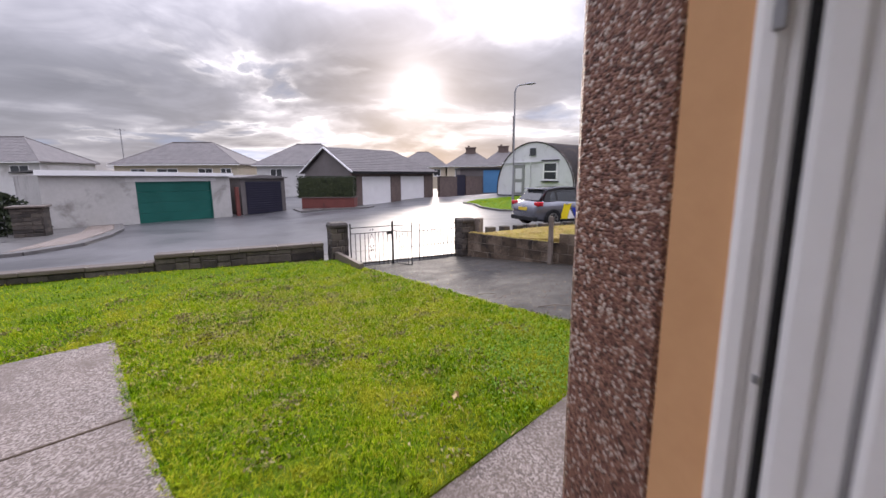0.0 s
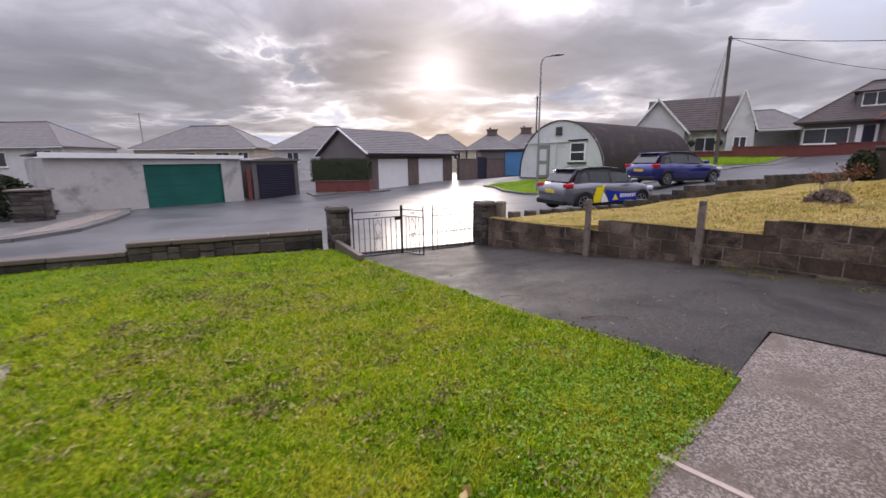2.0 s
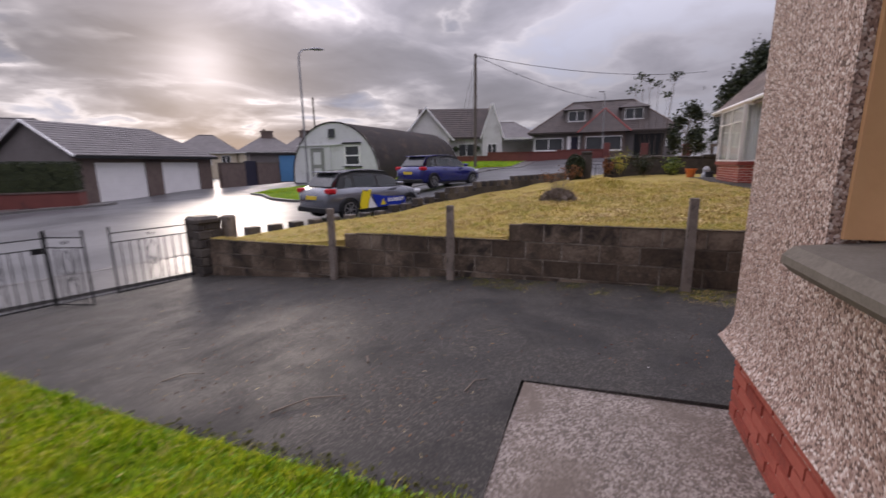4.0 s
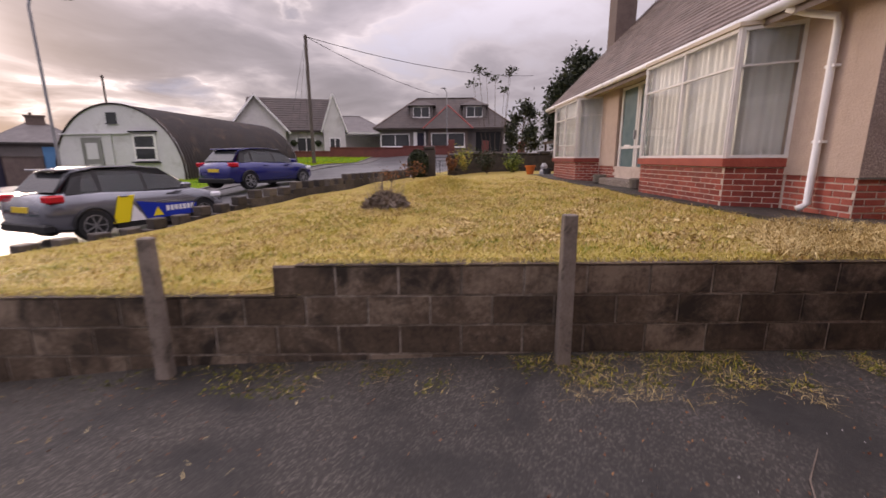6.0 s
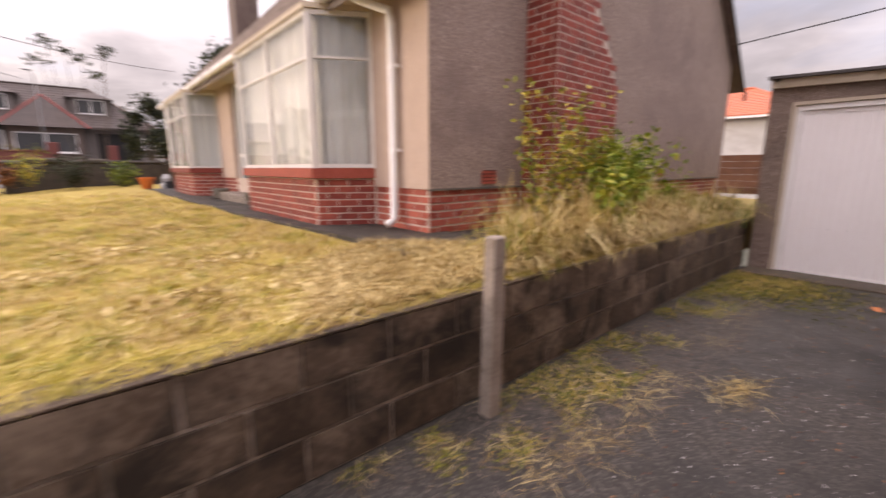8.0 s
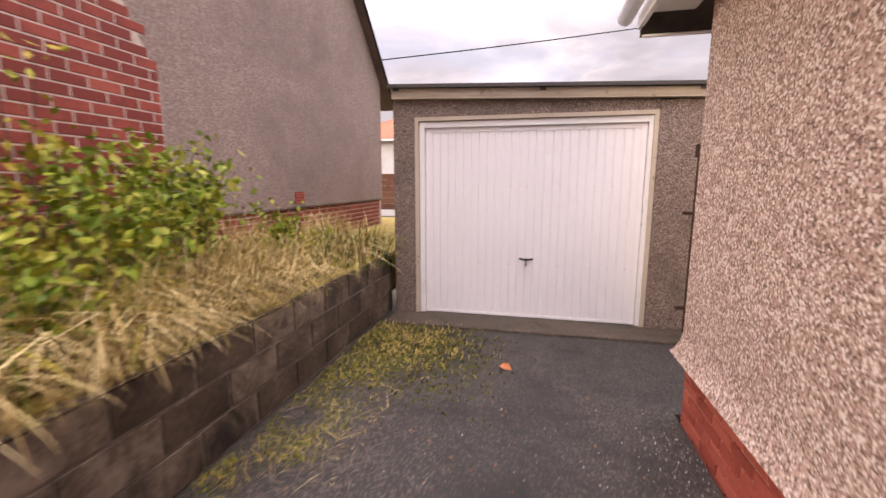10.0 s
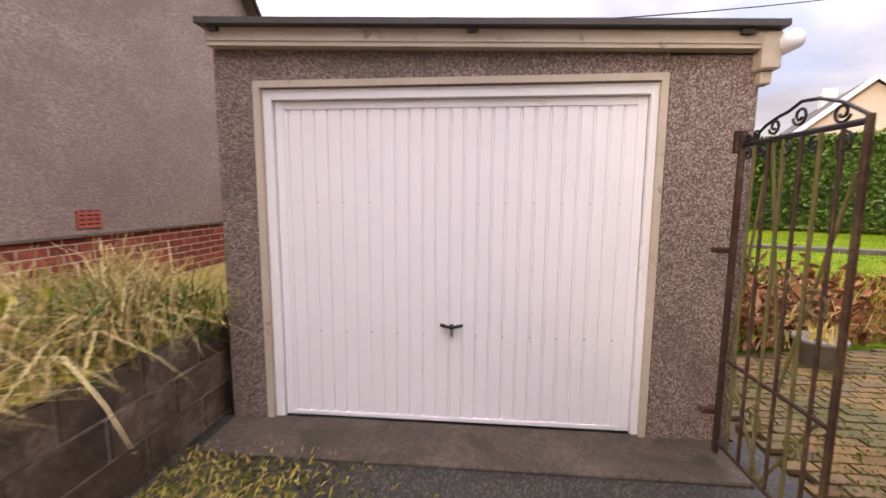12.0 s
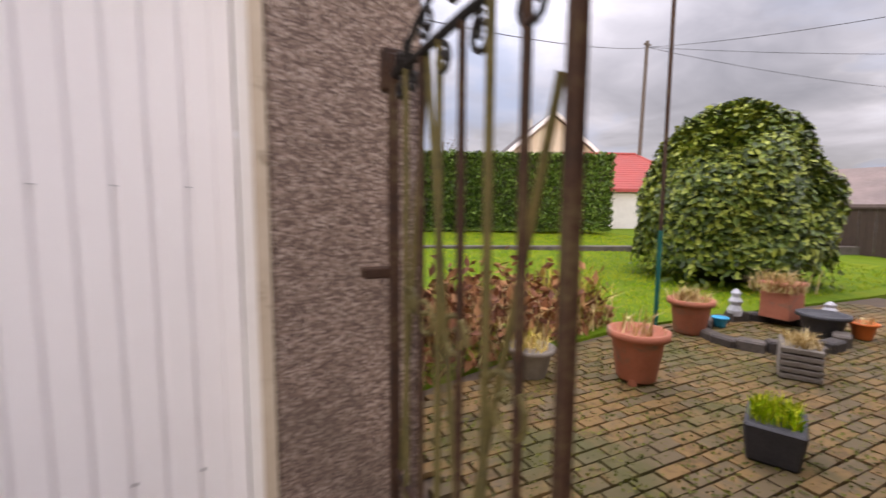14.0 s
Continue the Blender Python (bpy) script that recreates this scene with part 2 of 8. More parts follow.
M["post"] = surface("concrete_post", [(0.10, 0.08, 0.065), (0.19, 0.155, 0.13), (0.25, 0.21, 0.18)], 5.0, (0.7, 0.9), 0.006, 90, stain=(6.0, (0.05, 0.045, 0.03), 0.55, 0.7))
M["post_pale"] = surface("pale_concrete_post", [(0.19, 0.155, 0.125), (0.30, 0.25, 0.21), (0.38, 0.32, 0.275)], 5.0, (0.7, 0.9), 0.006, 90, stain=(7.0, (0.13, 0.10, 0.075), 0.57, 0.72))
M["garage_render"] = surface("stained_grey_render", [(0.40, 0.385, 0.36), (0.52, 0.50, 0.475)], 0.6, (0.7, 0.9), 0.003, 40, stain=(0.5, (0.2, 0.185, 0.165), 0.52, 0.68))
M["threshold"] = surface("worn_threshold", [(0.04, 0.03, 0.022), (0.10, 0.075, 0.054), (0.2, 0.155, 0.115)], 3.0, (0.5, 0.8), 0.010, 50, stain=(3.2, (0.055, 0.045, 0.028), 0.5, 0.62), speck=(90.0, [(0.03, 0.024, 0.019), (0.06, 0.048, 0.037), (0.1, 0.08, 0.062)], 0.4))
M["fence_wood"] = surface("red_brown_fence", [(0.13, 0.055, 0.03), (0.22, 0.10, 0.055)], 5.0, (0.6, 0.8), 0.003, 60, random_ob=0.3)
M["stone"] = surface("dark_stone", [(0.035, 0.03, 0.027), (0.07, 0.058, 0.05), (0.13, 0.11, 0.09)], 4.0, (0.5, 0.8), 0.012, 40, random_ob=0.3, island=0.2)
M["coping"] = surface("coping_stone", [(0.10, 0.08, 0.065), (0.16, 0.13, 0.11)], 3.0, (0.35, 0.6), 0.006, 60)
M["white_paint"] = surface("white_paint", [(0.72, 0.70, 0.69), (0.80, 0.78, 0.77)], 1.5, (0.35, 0.5))
M["door_white"] = surface("white_door_steel", [(0.84, 0.81, 0.81), (0.88, 0.86, 0.86)], 0.8, (0.3, 0.45), stain=(2.4, (0.66, 0.61, 0.50), 0.66, 0.86))
M["pvc"] = surface("white_plastic", [(0.80, 0.785, 0.77), (0.86, 0.85, 0.84)], 2.0, (0.25, 0.35))
M["cream"] = surface("cream_painted_timber", [(0.46, 0.38, 0.29), (0.57, 0.49, 0.39)], 3.0, (0.5, 0.7), 0.002, 80, stain=(9.0, (0.2, 0.15, 0.10), 0.62, 0.74))
M["tan"] = surface("tan_paint", [(0.62, 0.34, 0.165), (0.70, 0.40, 0.20)], 2.0, (0.5, 0.7), 0.002, 60)
M["aluminium"] = surface("aluminium_frame", [(0.62, 0.60, 0.58), (0.74, 0.72, 0.70)], 3.0, (0.35, 0.5))
M["black_metal"] = surface("black_iron", [(0.012, 0.012, 0.013), (0.03, 0.03, 0.031)], 10.0, (0.35, 0.6), metal=0.3)
M["rust"] = surface("rusty_iron", [(0.02, 0.014, 0.012), (0.055, 0.028, 0.018), (0.11, 0.085, 0.045)], 6.0, (0.6, 0.85), 0.002, 120, metal=0.2)
M["mossy_iron"] = surface("mossy_iron", [(0.05, 0.045, 0.02), (0.11, 0.095, 0.035), (0.16, 0.125, 0.05)], 6.0, (0.7, 0.9), 0.002, 120)
M["felt"] = surface("roof_felt", [(0.05, 0.046, 0.044), (0.09, 0.082, 0.078)], 3.0, (0.5, 0.75), 0.003, 90)
M["slate"] = surface("grey_roof_tile", [(0.11, 0.10, 0.096), (0.16, 0.146, 0.142), (0.21, 0.193, 0.187)], 1.5, (0.5, 0.68), 0.006, 30, island=0.25)
M["roof_dark"] = surface("dark_roof_tile", [(0.04, 0.031, 0.028), (0.07, 0.055, 0.05), (0.105, 0.083, 0.075)], 1.2, (0.55, 0.75), 0.006, 40, island=0.25)
M["roof_brown"] = surface("brown_roof_tile", [(0.12, 0.088, 0.076), (0.18, 0.135, 0.12), (0.24, 0.185, 0.165)], 1.2, (0.5, 0.7), 0.006, 40, island=0.3)
M["roof_red"] = surface("red_roof_tile", [(0.24, 0.045, 0.038), (0.36, 0.075, 0.065)], 2.0, (0.5, 0.7), 0.004, 40, island=0.25)
M["roof_orange"] = surface("orange_roof_tile", [(0.42, 0.11, 0.06), (0.55, 0.17, 0.09)], 2.0, (0.5, 0.7), 0.004, 40, island=0.25)
M["white_render"] = surface("white_render", [(0.52, 0.505, 0.49), (0.66, 0.645, 0.63)], 0.6, (0.7, 0.9), 0.003, 40, stain=(0.35, (0.38, 0.35, 0.325), 0.54, 0.75))
M["cream_render"] = surface("cream_render", [(0.52, 0.44, 0.33), (0.6, 0.52, 0.40)], 0.6, (0.7, 0.9), 0.003, 40)
M["grey_render"] = surface("grey_render", [(0.13, 0.115, 0.11), (0.19, 0.17, 0.165)], 0.8, (0.7, 0.9), 0.006, 40)
M["brown_brick"] = surface("brown_brickwork", [(0.075, 0.05, 0.045), (0.12, 0.085, 0.075), (0.16, 0.12, 0.105)], 3.0, (0.6, 0.85), 0.006, 40, island=0.3)
M["green_door"] = surface("green_door_paint", [(0.006, 0.085, 0.068), (0.010, 0.12, 0.095)], 1.0, (0.4, 0.55))
M["blue_door"] = surface("blue_door_paint", [(0.07, 0.21, 0.40), (0.10, 0.27, 0.48)], 1.0, (0.4, 0.55))
M["navy_door"] = surface("dark_steel_door", [(0.018, 0.017, 0.032), (0.03, 0.028, 0.048)], 2.0, (0.4, 0.55))
M["hut_sheet"] = surface("tarred_sheet", [(0.016, 0.012, 0.012), (0.03, 0.023, 0.021), (0.052, 0.04, 0.034)], 0.8, (0.6, 0.8), 0.004, 30, stain=(1.2, (0.085, 0.055, 0.04), 0.54, 0.7))
M["hut_front"] = surface("hut_painted_board", [(0.56, 0.56, 0.56), (0.68, 0.68, 0.68)], 0.8, (0.6, 0.8), 0.002, 40, stain=(1.0, (0.42, 0.41, 0.39), 0.58, 0.75))
M["grey_paint"] = surface("grey_paint", [(0.22, 0.225, 0.21), (0.3, 0.3, 0.285)], 2.0, (0.5, 0.7))
M["terracotta"] = surface("terracotta", [(0.33, 0.11, 0.06), (0.44, 0.16, 0.095)], 5.0, (0.55, 0.8), 0.003, 60, stain=(7.0, (0.2, 0.145, 0.10), 0.54, 0.7))
M["orange_pot"] = surface("orange_plastic", [(0.55, 0.13, 0.03), (0.65, 0.18, 0.045)], 5.0, (0.4, 0.55))
M["blue_plastic"] = surface("blue_plastic", [(0.015, 0.25, 0.42), (0.02, 0.32, 0.52)], 5.0, (0.35, 0.5))
M["stone_pot"] = surface("weathered_stone", [(0.11, 0.095, 0.075), (0.2, 0.175, 0.145)], 8.0, (0.7, 0.9), 0.004, 70)
M["dark_pot"] = surface("dark_pot", [(0.03, 0.032, 0.036), (0.07, 0.07, 0.075)], 6.0, (0.4, 0.6))
M["wood_dark"] = surface("stained_timber", [(0.04, 0.026, 0.02), (0.075, 0.05, 0.038)], 8.0, (0.6, 0.8), 0.003, 60, island=0.2)
M["wood_pole"] = surface("pole_timber", [(0.085, 0.07, 0.06), (0.15, 0.125, 0.105)], 6.0, (0.7, 0.9), 0.004, 60)
M["galv"] = surface("galvanised_steel", [(0.25, 0.25, 0.255), (0.36, 0.36, 0.37)], 5.0, (0.4, 0.6), metal=0.5)
M["paver"] = surface("block_paver", [(0.04, 0.026, 0.011), (0.10, 0.06, 0.021), (0.19, 0.112, 0.038), (0.11, 0.08, 0.04)], 2.2, (0.6, 0.85), 0.006, 70, random_ob=0.3, island=0.3, stain=(1.3, (0.075, 0.068, 0.02), 0.5, 0.66))
M["car_grey"] = surface("grey_car_paint", [(0.17, 0.175, 0.20), (0.18, 0.185, 0.21)], 1.0, (0.16, 0.2), metal=0.6, coat=1.0)
M["car_blue"] = surface("blue_car_paint", [(0.010, 0.014, 0.13), (0.012, 0.016, 0.145)], 1.0, (0.2, 0.25), metal=0.3, coat=1.0)
M["tyre"] = surface("tyre_rubber", [(0.012, 0.012, 0.012), (0.022, 0.022, 0.022)], 9.0, (0.7, 0.85))
M["alloy"] = surface("alloy_wheel", [(0.4, 0.4, 0.41), (0.5, 0.5, 0.51)], 9.0, (0.25, 0.35), metal=0.9)
M["lamp_red"] = surface("red_lens", [(0.45, 0.012, 0.02), (0.55, 0.02, 0.03)], 9.0, (0.12, 0.2))
M["lamp_clear"] = surface("clear_lens", [(0.55, 0.56, 0.58), (0.65, 0.66, 0.68)], 9.0, (0.08, 0.15))
M["decal_yellow"] = surface("yellow_vinyl", [(0.80, 0.62, 0.02), (0.84, 0.66, 0.03)], 3.0, (0.3, 0.4))
M["decal_blue"] = surface("blue_vinyl", [(0.008, 0.03, 0.30), (0.01, 0.035, 0.34)], 3.0, (0.3, 0.4))
M["plate_yellow"] = surface("number_plate", [(0.65, 0.47, 0.04), (0.7, 0.5, 0.05)], 3.0, (0.4, 0.5))
M["black_plastic"] = surface("black_plastic", [(0.01, 0.01, 0.011), (0.02, 0.02, 0.021)], 8.0, (0.4, 0.6))
# near-black fill: painted shade for vent slots, carport opening and car cabins
M["dark_void"] = surface("dark_interior_shade", [(0.012, 0.012, 0.013), (0.02, 0.02, 0.021)], 3.0, (0.7, 0.9))
M["curtain"] = surface("net_curtain", [(0.58, 0.56, 0.52), (0.70, 0.68, 0.64)], 2.0, (0.8, 0.95))
M["pane_dark"] = surface("far_window_pane", [(0.03, 0.033, 0.036), (0.06, 0.064, 0.068)], 0.6, (0.05, 0.1), spec=0.6)
M["door_glass"] = surface("obscured_glass", [(0.10, 0.16, 0.165), (0.15, 0.215, 0.22)], 5.0, (0.12, 0.22), 0.002, 60)
M["red_wall"] = surface("red_garden_wall", [(0.14, 0.043, 0.036), (0.20, 0.066, 0.055)], 2.0, (0.6, 0.8), 0.004, 40, stain=(1.4, (0.12, 0.045, 0.04), 0.55, 0.7))
M["stick"] = surface("fallen_twig", [(0.13, 0.10, 0.08), (0.25, 0.2, 0.16)], 9.0, (0.7, 0.9))
M["grit"] = surface("white_grit", [(0.4, 0.38, 0.36), (0.7, 0.68, 0.66)], 9.0, (0.6, 0.8), island=0.5)
M["orange_leaf"] = surface("orange_leaf", [(0.5, 0.16, 0.06), (0.6, 0.24, 0.1)], 9.0, (0.6, 0.8))
M["cable"] = surface("black_cable", [(0.02, 0.02, 0.022), (0.03, 0.03, 0.032)], 9.0, (0.5, 0.7))
M["figure"] = surface("cast_stone_ornament", [(0.35, 0.36, 0.38), (0.55, 0.56, 0.58)], 12.0, (0.6, 0.8))


def glass(name, tint=(0.93, 0.96, 0.96)):
    m = bpy.data.materials.new(name)
    m.use_nodes = True
    b = m.node_tree.nodes["Principled BSDF"]
    b.inputs["Base Color"].default_value = (*tint, 1)
    b.inputs["Roughness"].default_value = 0.02
    b.inputs["Transmission Weight"].default_value = 1.0
    b.inputs["IOR"].default_value = 1.45
    return m


M["glass"] = glass("window_glass")
M["car_glass"] = glass("car_glass", (0.18, 0.22, 0.22))


# ---- mesh tools ----
def mesh_ob(name, verts, faces, mat, parent=None, label="", smooth=False):
    me = bpy.data.meshes.new(name)
    me.from_pydata(verts, [], faces)
    me.materials.append(M[mat])
    if smooth:
        me.polygons.foreach_set("use_smooth", [True] * len(me.polygons))
    me.update()
    ob = new(name, me)
    if parent:
        ob.parent = parent
    if label:
        ob["label"] = label
    return ob


def part(name, bm, mat, parent=None, label="", smooth=False):
    """Links a bmesh as one mesh object, under a thing or a part."""
    me = bpy.data.meshes.new(name)
    bmesh.ops.recalc_face_normals(bm, faces=bm.faces)
    bm.to_mesh(me)
    bm.free()
    me.materials.append(M[mat])
    if smooth:
        me.polygons.foreach_set("use_smooth", [True] * len(me.polygons))
    ob = new(name, me)
    if parent:
        ob.parent = parent
    if label:
        ob["label"] = label
    return ob


def thing(name, label, category, group="", kind="", at=(0, 0, 0), turn=0.0):
    ob = new(name)
    ob.matrix_world = pose(*at, 0, 0, turn)
    return tagged(ob, label, category, group, kind)


def add_box(bm, x0, x1, y0, y1, z0, z1, bevel=0.0, m=None):
    r = bmesh.ops.create_cube(bm, size=1)
    for v in r["verts"]:
        v.co = Vector(((x0 + x1) / 2 + v.co.x * (x1 - x0), (y0 + y1) / 2 + v.co.y * (y1 - y0), (z0 + z1) / 2 + v.co.z * (z1 - z0)))
        if m:
            v.co = m @ v.co
    if bevel:
        es = {e for v in r["verts"] for e in v.link_edges}
        bmesh.ops.bevel(bm, geom=list(es), offset=bevel, segments=1, affect="EDGES")
    return bm


def box(x0, x1, y0, y1, z0, z1, bevel=0.0, m=None):
    return add_box(bmesh.new(), x0, x1, y0, y1, z0, z1, bevel, m)


def add_tube(bm, pts, r, sides=6, r_end=None):
    """A round bar along points, tapered from r to r_end."""
    pts = [Vector(p) for p in pts]
    rings = []
    for i, p in enumerate(pts):
        t = (pts[min(i + 1, len(pts) - 1)] - pts[max(i - 1, 0)]).normalized()
        a = t.orthogonal().normalized() if not rings else (rings[-1][1] - t * rings[-1][1].dot(t)).normalized()
        b = t.cross(a)
        rr = r if r_end is None else r + (r_end - r) * i / (len(pts) - 1)
        rings.append(([bm.verts.new(p + (a * math.cos(k * 2 * math.pi / sides) + b * math.sin(k * 2 * math.pi / sides)) * rr) for k in range(sides)], a))
    for (u, _), (v, _) in zip(rings, rings[1:]):
        for k in range(sides):
            bm.faces.new((u[k], u[(k + 1) % sides], v[(k + 1) % sides], v[k]))
    bm.faces.new(rings[0][0][::-1])
    bm.faces.new(rings[-1][0])
    return bm


def tube(pts, r, sides=6, r_end=None):
    return add_tube(bmesh.new(), pts, r, sides, r_end)


def lathe(profile, sides=20, sx=1.0, sy=1.0):
    """A turned shape from (radius, height) pairs."""
    bm = bmesh.new()
    rings = [[bm.verts.new((r * sx * math.cos(k * 2 * math.pi / sides), r * sy * math.sin(k * 2 * math.pi / sides), z)) for k in range(sides)] for r, z in profile]
    for u, v in zip(rings, rings[1:]):
        for k in range(sides):
            bm.faces.new((u[k], u[(k + 1) % sides], v[(k + 1) % sides], v[k]))
    bm.faces.new(rings[0][::-1])
    bm.faces.new(rings[-1])
    return bm


def prism(outline, axis, a, b):
    """A solid from an outline of (u, v) pairs, pushed along axis from a to b. x: (y, z); y: (x, z); z: (x, y)."""
    bm = bmesh.new()

    def p(u, v, w):
        return {"x": (w, u, v), "y": (u, w, v), "z": (u, v, w)}[axis]

    lo = [bm.verts.new(p(u, v, a)) for u, v in outline]
    hi = [bm.verts.new(p(u, v, b)) for u, v in outline]
    k = len(outline)
    for i in range(k):
        bm.faces.new((lo[i], lo[(i + 1) % k], hi[(i + 1) % k], hi[i]))
    bm.faces.new(lo[::-1])
    bm.faces.new(hi)
    return bm


def spiral(c, r0, r1, a0, turns, ux, uz, n=16):
    """Points of a flat scroll round c, in the plane of ux and uz."""
    out = []
    for i in range(n + 1):
        k = i / n
        a = a0 + turns * 2 * math.pi * k
        r = r0 + (r1 - r0) * k
        out.append(Vector(c) + Vector(ux) * (r * math.cos(a)) + Vector(uz) * (r * math.sin(a)))
    return out


rng = np.random.default_rng(7)


def blades(name, pts, height, width, lean, mat, parent=None, tips=0.5):
    """Many single grass blades, each bent once."""
    n = len(pts)
    pts = np.asarray(pts, float)
    a = rng.uniform(0, 2 * np.pi, n)
    h = height * rng.uniform(0.45, 1.25, n)
    le = lean * rng.uniform(0.2, 1.5, n)
    dirs = np.stack([np.cos(a), np.sin(a), np.zeros(n)], 1)
    b = rng.uniform(0, 2 * np.pi, n)
    side = np.stack([np.cos(b), np.sin(b), np.zeros(n)], 1) * (width * rng.uniform(0.6, 1.4, n))[:, None]
    up = np.array([0, 0, 1.0])
    mid = pts + dirs * (le * 0.3)[:, None] + up * (h * 0.6)[:, None]
    tip = pts + dirs * le[:, None] + up * (h * (1 - tips * np.minimum(1, le / np.maximum(h, 1e-6) * 0.5)))[:, None]
    v = np.stack([pts - side, pts + side, mid + side * 0.7, mid - side * 0.7, tip], 1).reshape(-1, 3)
    i = np.arange(n)[:, None] * 5
    quads = (i + np.array([0, 1, 2, 3])).tolist()
    tris = (i + np.array([3, 2, 4])).tolist()
    return mesh_ob(name, v.tolist(), quads + tris, mat, parent)


def leaves(name, pts, size, mat, parent=None, flat=0.0, long=1.7, normals=None, label=""):
    """Many small folded leaves."""
    n = len(pts)
    pts = np.asarray(pts, float)
    u = rng.normal(size=(n, 3))
    if normals is not None:
        nn = np.asarray(normals) + rng.normal(size=(n, 3)) * 0.45
    else:
        nn = rng.normal(size=(n, 3))
    nn[:, 2] += flat
    nn /= np.linalg.norm(nn, axis=1)[:, None]
    u -= nn * (u * nn).sum(1)[:, None]
    u /= np.linalg.norm(u, axis=1)[:, None]
    s = np.cross(nn, u)
    z = (size * rng.uniform(0.6, 1.35, n))[:, None]
    v = np.stack([pts - u * z * long / 2, pts + s * z * 0.5 + nn * z * 0.12, pts + u * z * long / 2, pts - s * z * 0.5 + nn * z * 0.12], 1).reshape(-1, 3)
    i = np.arange(n)[:, None] * 4
    return mesh_ob(name, v.tolist(), (i + np.array([0, 1, 2])).tolist() + (i + np.array([0, 2, 3])).tolist(), mat, parent, label)


def lerp_table(x, table):
    for (a, u), (b, v) in zip(table, table[1:]):
        if x <= b:
            k = min(1.0, max(0.0, (x - a) / (b - a)))
            return u + (v - u) * k
    return table[-1][1]


def inside(x, y, poly):
    hit = False
    for (a, b), (c, e) in zip(poly, poly[1:] + poly[:1]):
        if (b > y) != (e > y) and x < (c - a) * (y - b) / (e - b) + a:
            hit = not hit
    return hit


def scatter(poly, n, zf):
    """n random points in a polygon, on the height zf(x, y)."""
    xs, ys = [p[0] for p in poly], [p[1] for p in poly]
    out = []
    while len(out) < n:
        x, y = rng.uniform(min(xs), max(xs)), rng.uniform(min(ys), max(ys))
        if inside(x, y, poly):
            out.append((x, y, zf(x, y)))
    return out


def sheet(name, poly, zf, mat, step=0.5, thick=0.12, parent=None, cuts=True):
    """A slab with a top that follows zf, cut to a polygon."""
    bm = bmesh.new()
    vs = [bm.verts.new((x, y, 0)) for x, y in poly]
    bm.faces.new(vs)
    xs, ys = [p[0] for p in poly], [p[1] for p in poly]
    for ax, lo, hi in ((0, min(xs), max(xs)), (1, min(ys), max(ys))):
        k = int((hi - lo) / step)
        for i in range(1, k + 1):
            co, no = [0, 0, 0], [0, 0, 0]
            co[ax], no[ax] = lo + i * step, 1
            bmesh.ops.bisect_plane(bm, geom=bm.verts[:] + bm.edges[:] + bm.faces[:], plane_co=co, plane_no=no)
    for v in bm.verts:
        v.co.z = zf(v.co.x, v.co.y)
    if thick:
        r = bmesh.ops.extrude_face_region(bm, geom=bm.faces[:])
        for v in r["geom"]:
            if isinstance(v, bmesh.types.BMVert):
                v.co.z -= thick
    return part(name, bm, mat, parent)


# ---- ground heights ----
def blend_points(pts, soft):
    def f(x, y):
        s = t = 0.0
        for a, b, z in pts:
            k = ((x - a) ** 2 + (y - b) ** 2 + soft) ** -1.7
            s += k
            t += k * z
        return t / s
    return f


ROAD_Z = blend_points([(6, 8.5, -0.5), (0, 11, -0.52), (-10, 14, -0.55), (0, 20, -0.62), (8, 26, -0.72), (0, 27, -0.75), (17.4, 27.4, -0.5), (13, 10.5, -0.27),
                       (20, 14.7, -0.36), (24, 21, -0.38), (26, 14.2, 0.3), (27.3, 20.7, 0.3), (22.4, 4.5, 0.45), (34.5, 10, 0.95), (30, 5, 0.8), (50, 1, 1.75),
                       (48, 15, 1.6), (40, -3, 1.3), (31, 30, -0.3), (42, 34, 0.0), (60, 60, 0.0), (-30, 30, -0.7), (-20, 60, -0.8), (20, 50, -0.5)], 3.0)
LAWN_Z = blend_points([(8, -2, 0.62), (8, 1.5, 0.6), (8, 3, 0.40), (8, 4.5, 0.37), (8, 5.5, 0.19), (8.5, 7.2, 0.1), (11.4, 6, 0.15), (14, 5.2, 0.3), (16.5, 4.3, 0.42),
                       (21, 2.3, 0.58), (11.5, 2.2, 0.58), (9.3, -3, 0.69), (15, -0.5, 0.72), (20, -2, 0.74), (17, 1.2, 0.70), (13, -2.2, 0.69), (9, -8, 0.6), (24, -2, 0.8)], 0.6)


def edge(x):
    """The line of the garden walls along the street."""
    return 10.45 - 0.375 * (x - 1.3)


def drive_z(x, y):
    return lerp_table(y, [(-8.3, -0.06), (0.4, -0.05), (1.9, -0.10), (3.2, -0.13), (5.1, -0.31), (8.3, -0.5)])


def lawn_z(x, y):
    return -0.103 + lerp_table(y, [(1.5, 0.0), (6.0, -0.01), (8.8, -0.09), (10.5, -0.11), (14.0, -0.12)]) + 0.015 * math.sin(x * 1.7) * math.sin(y * 1.3)


def garden_z(x, y):
    return lerp_table(-y, [(9.5, -0.13), (12, -0.1), (17.5, 0.1), (22, 0.33)])


def mound_z(x, y):
    z = LAWN_Z(x, y) + 0.02 * math.sin(x * 2.1 + y) * math.sin(y * 1.9)
    return z + 0.25 * math.exp(-((x - 14.6) / 1.3) ** 2 - ((y - 1.3) / 0.75) ** 2) + 0.08 * math.exp(-((x - 11.3) / 0.5) ** 2 - ((y - 2.1) / 0.45) ** 2)


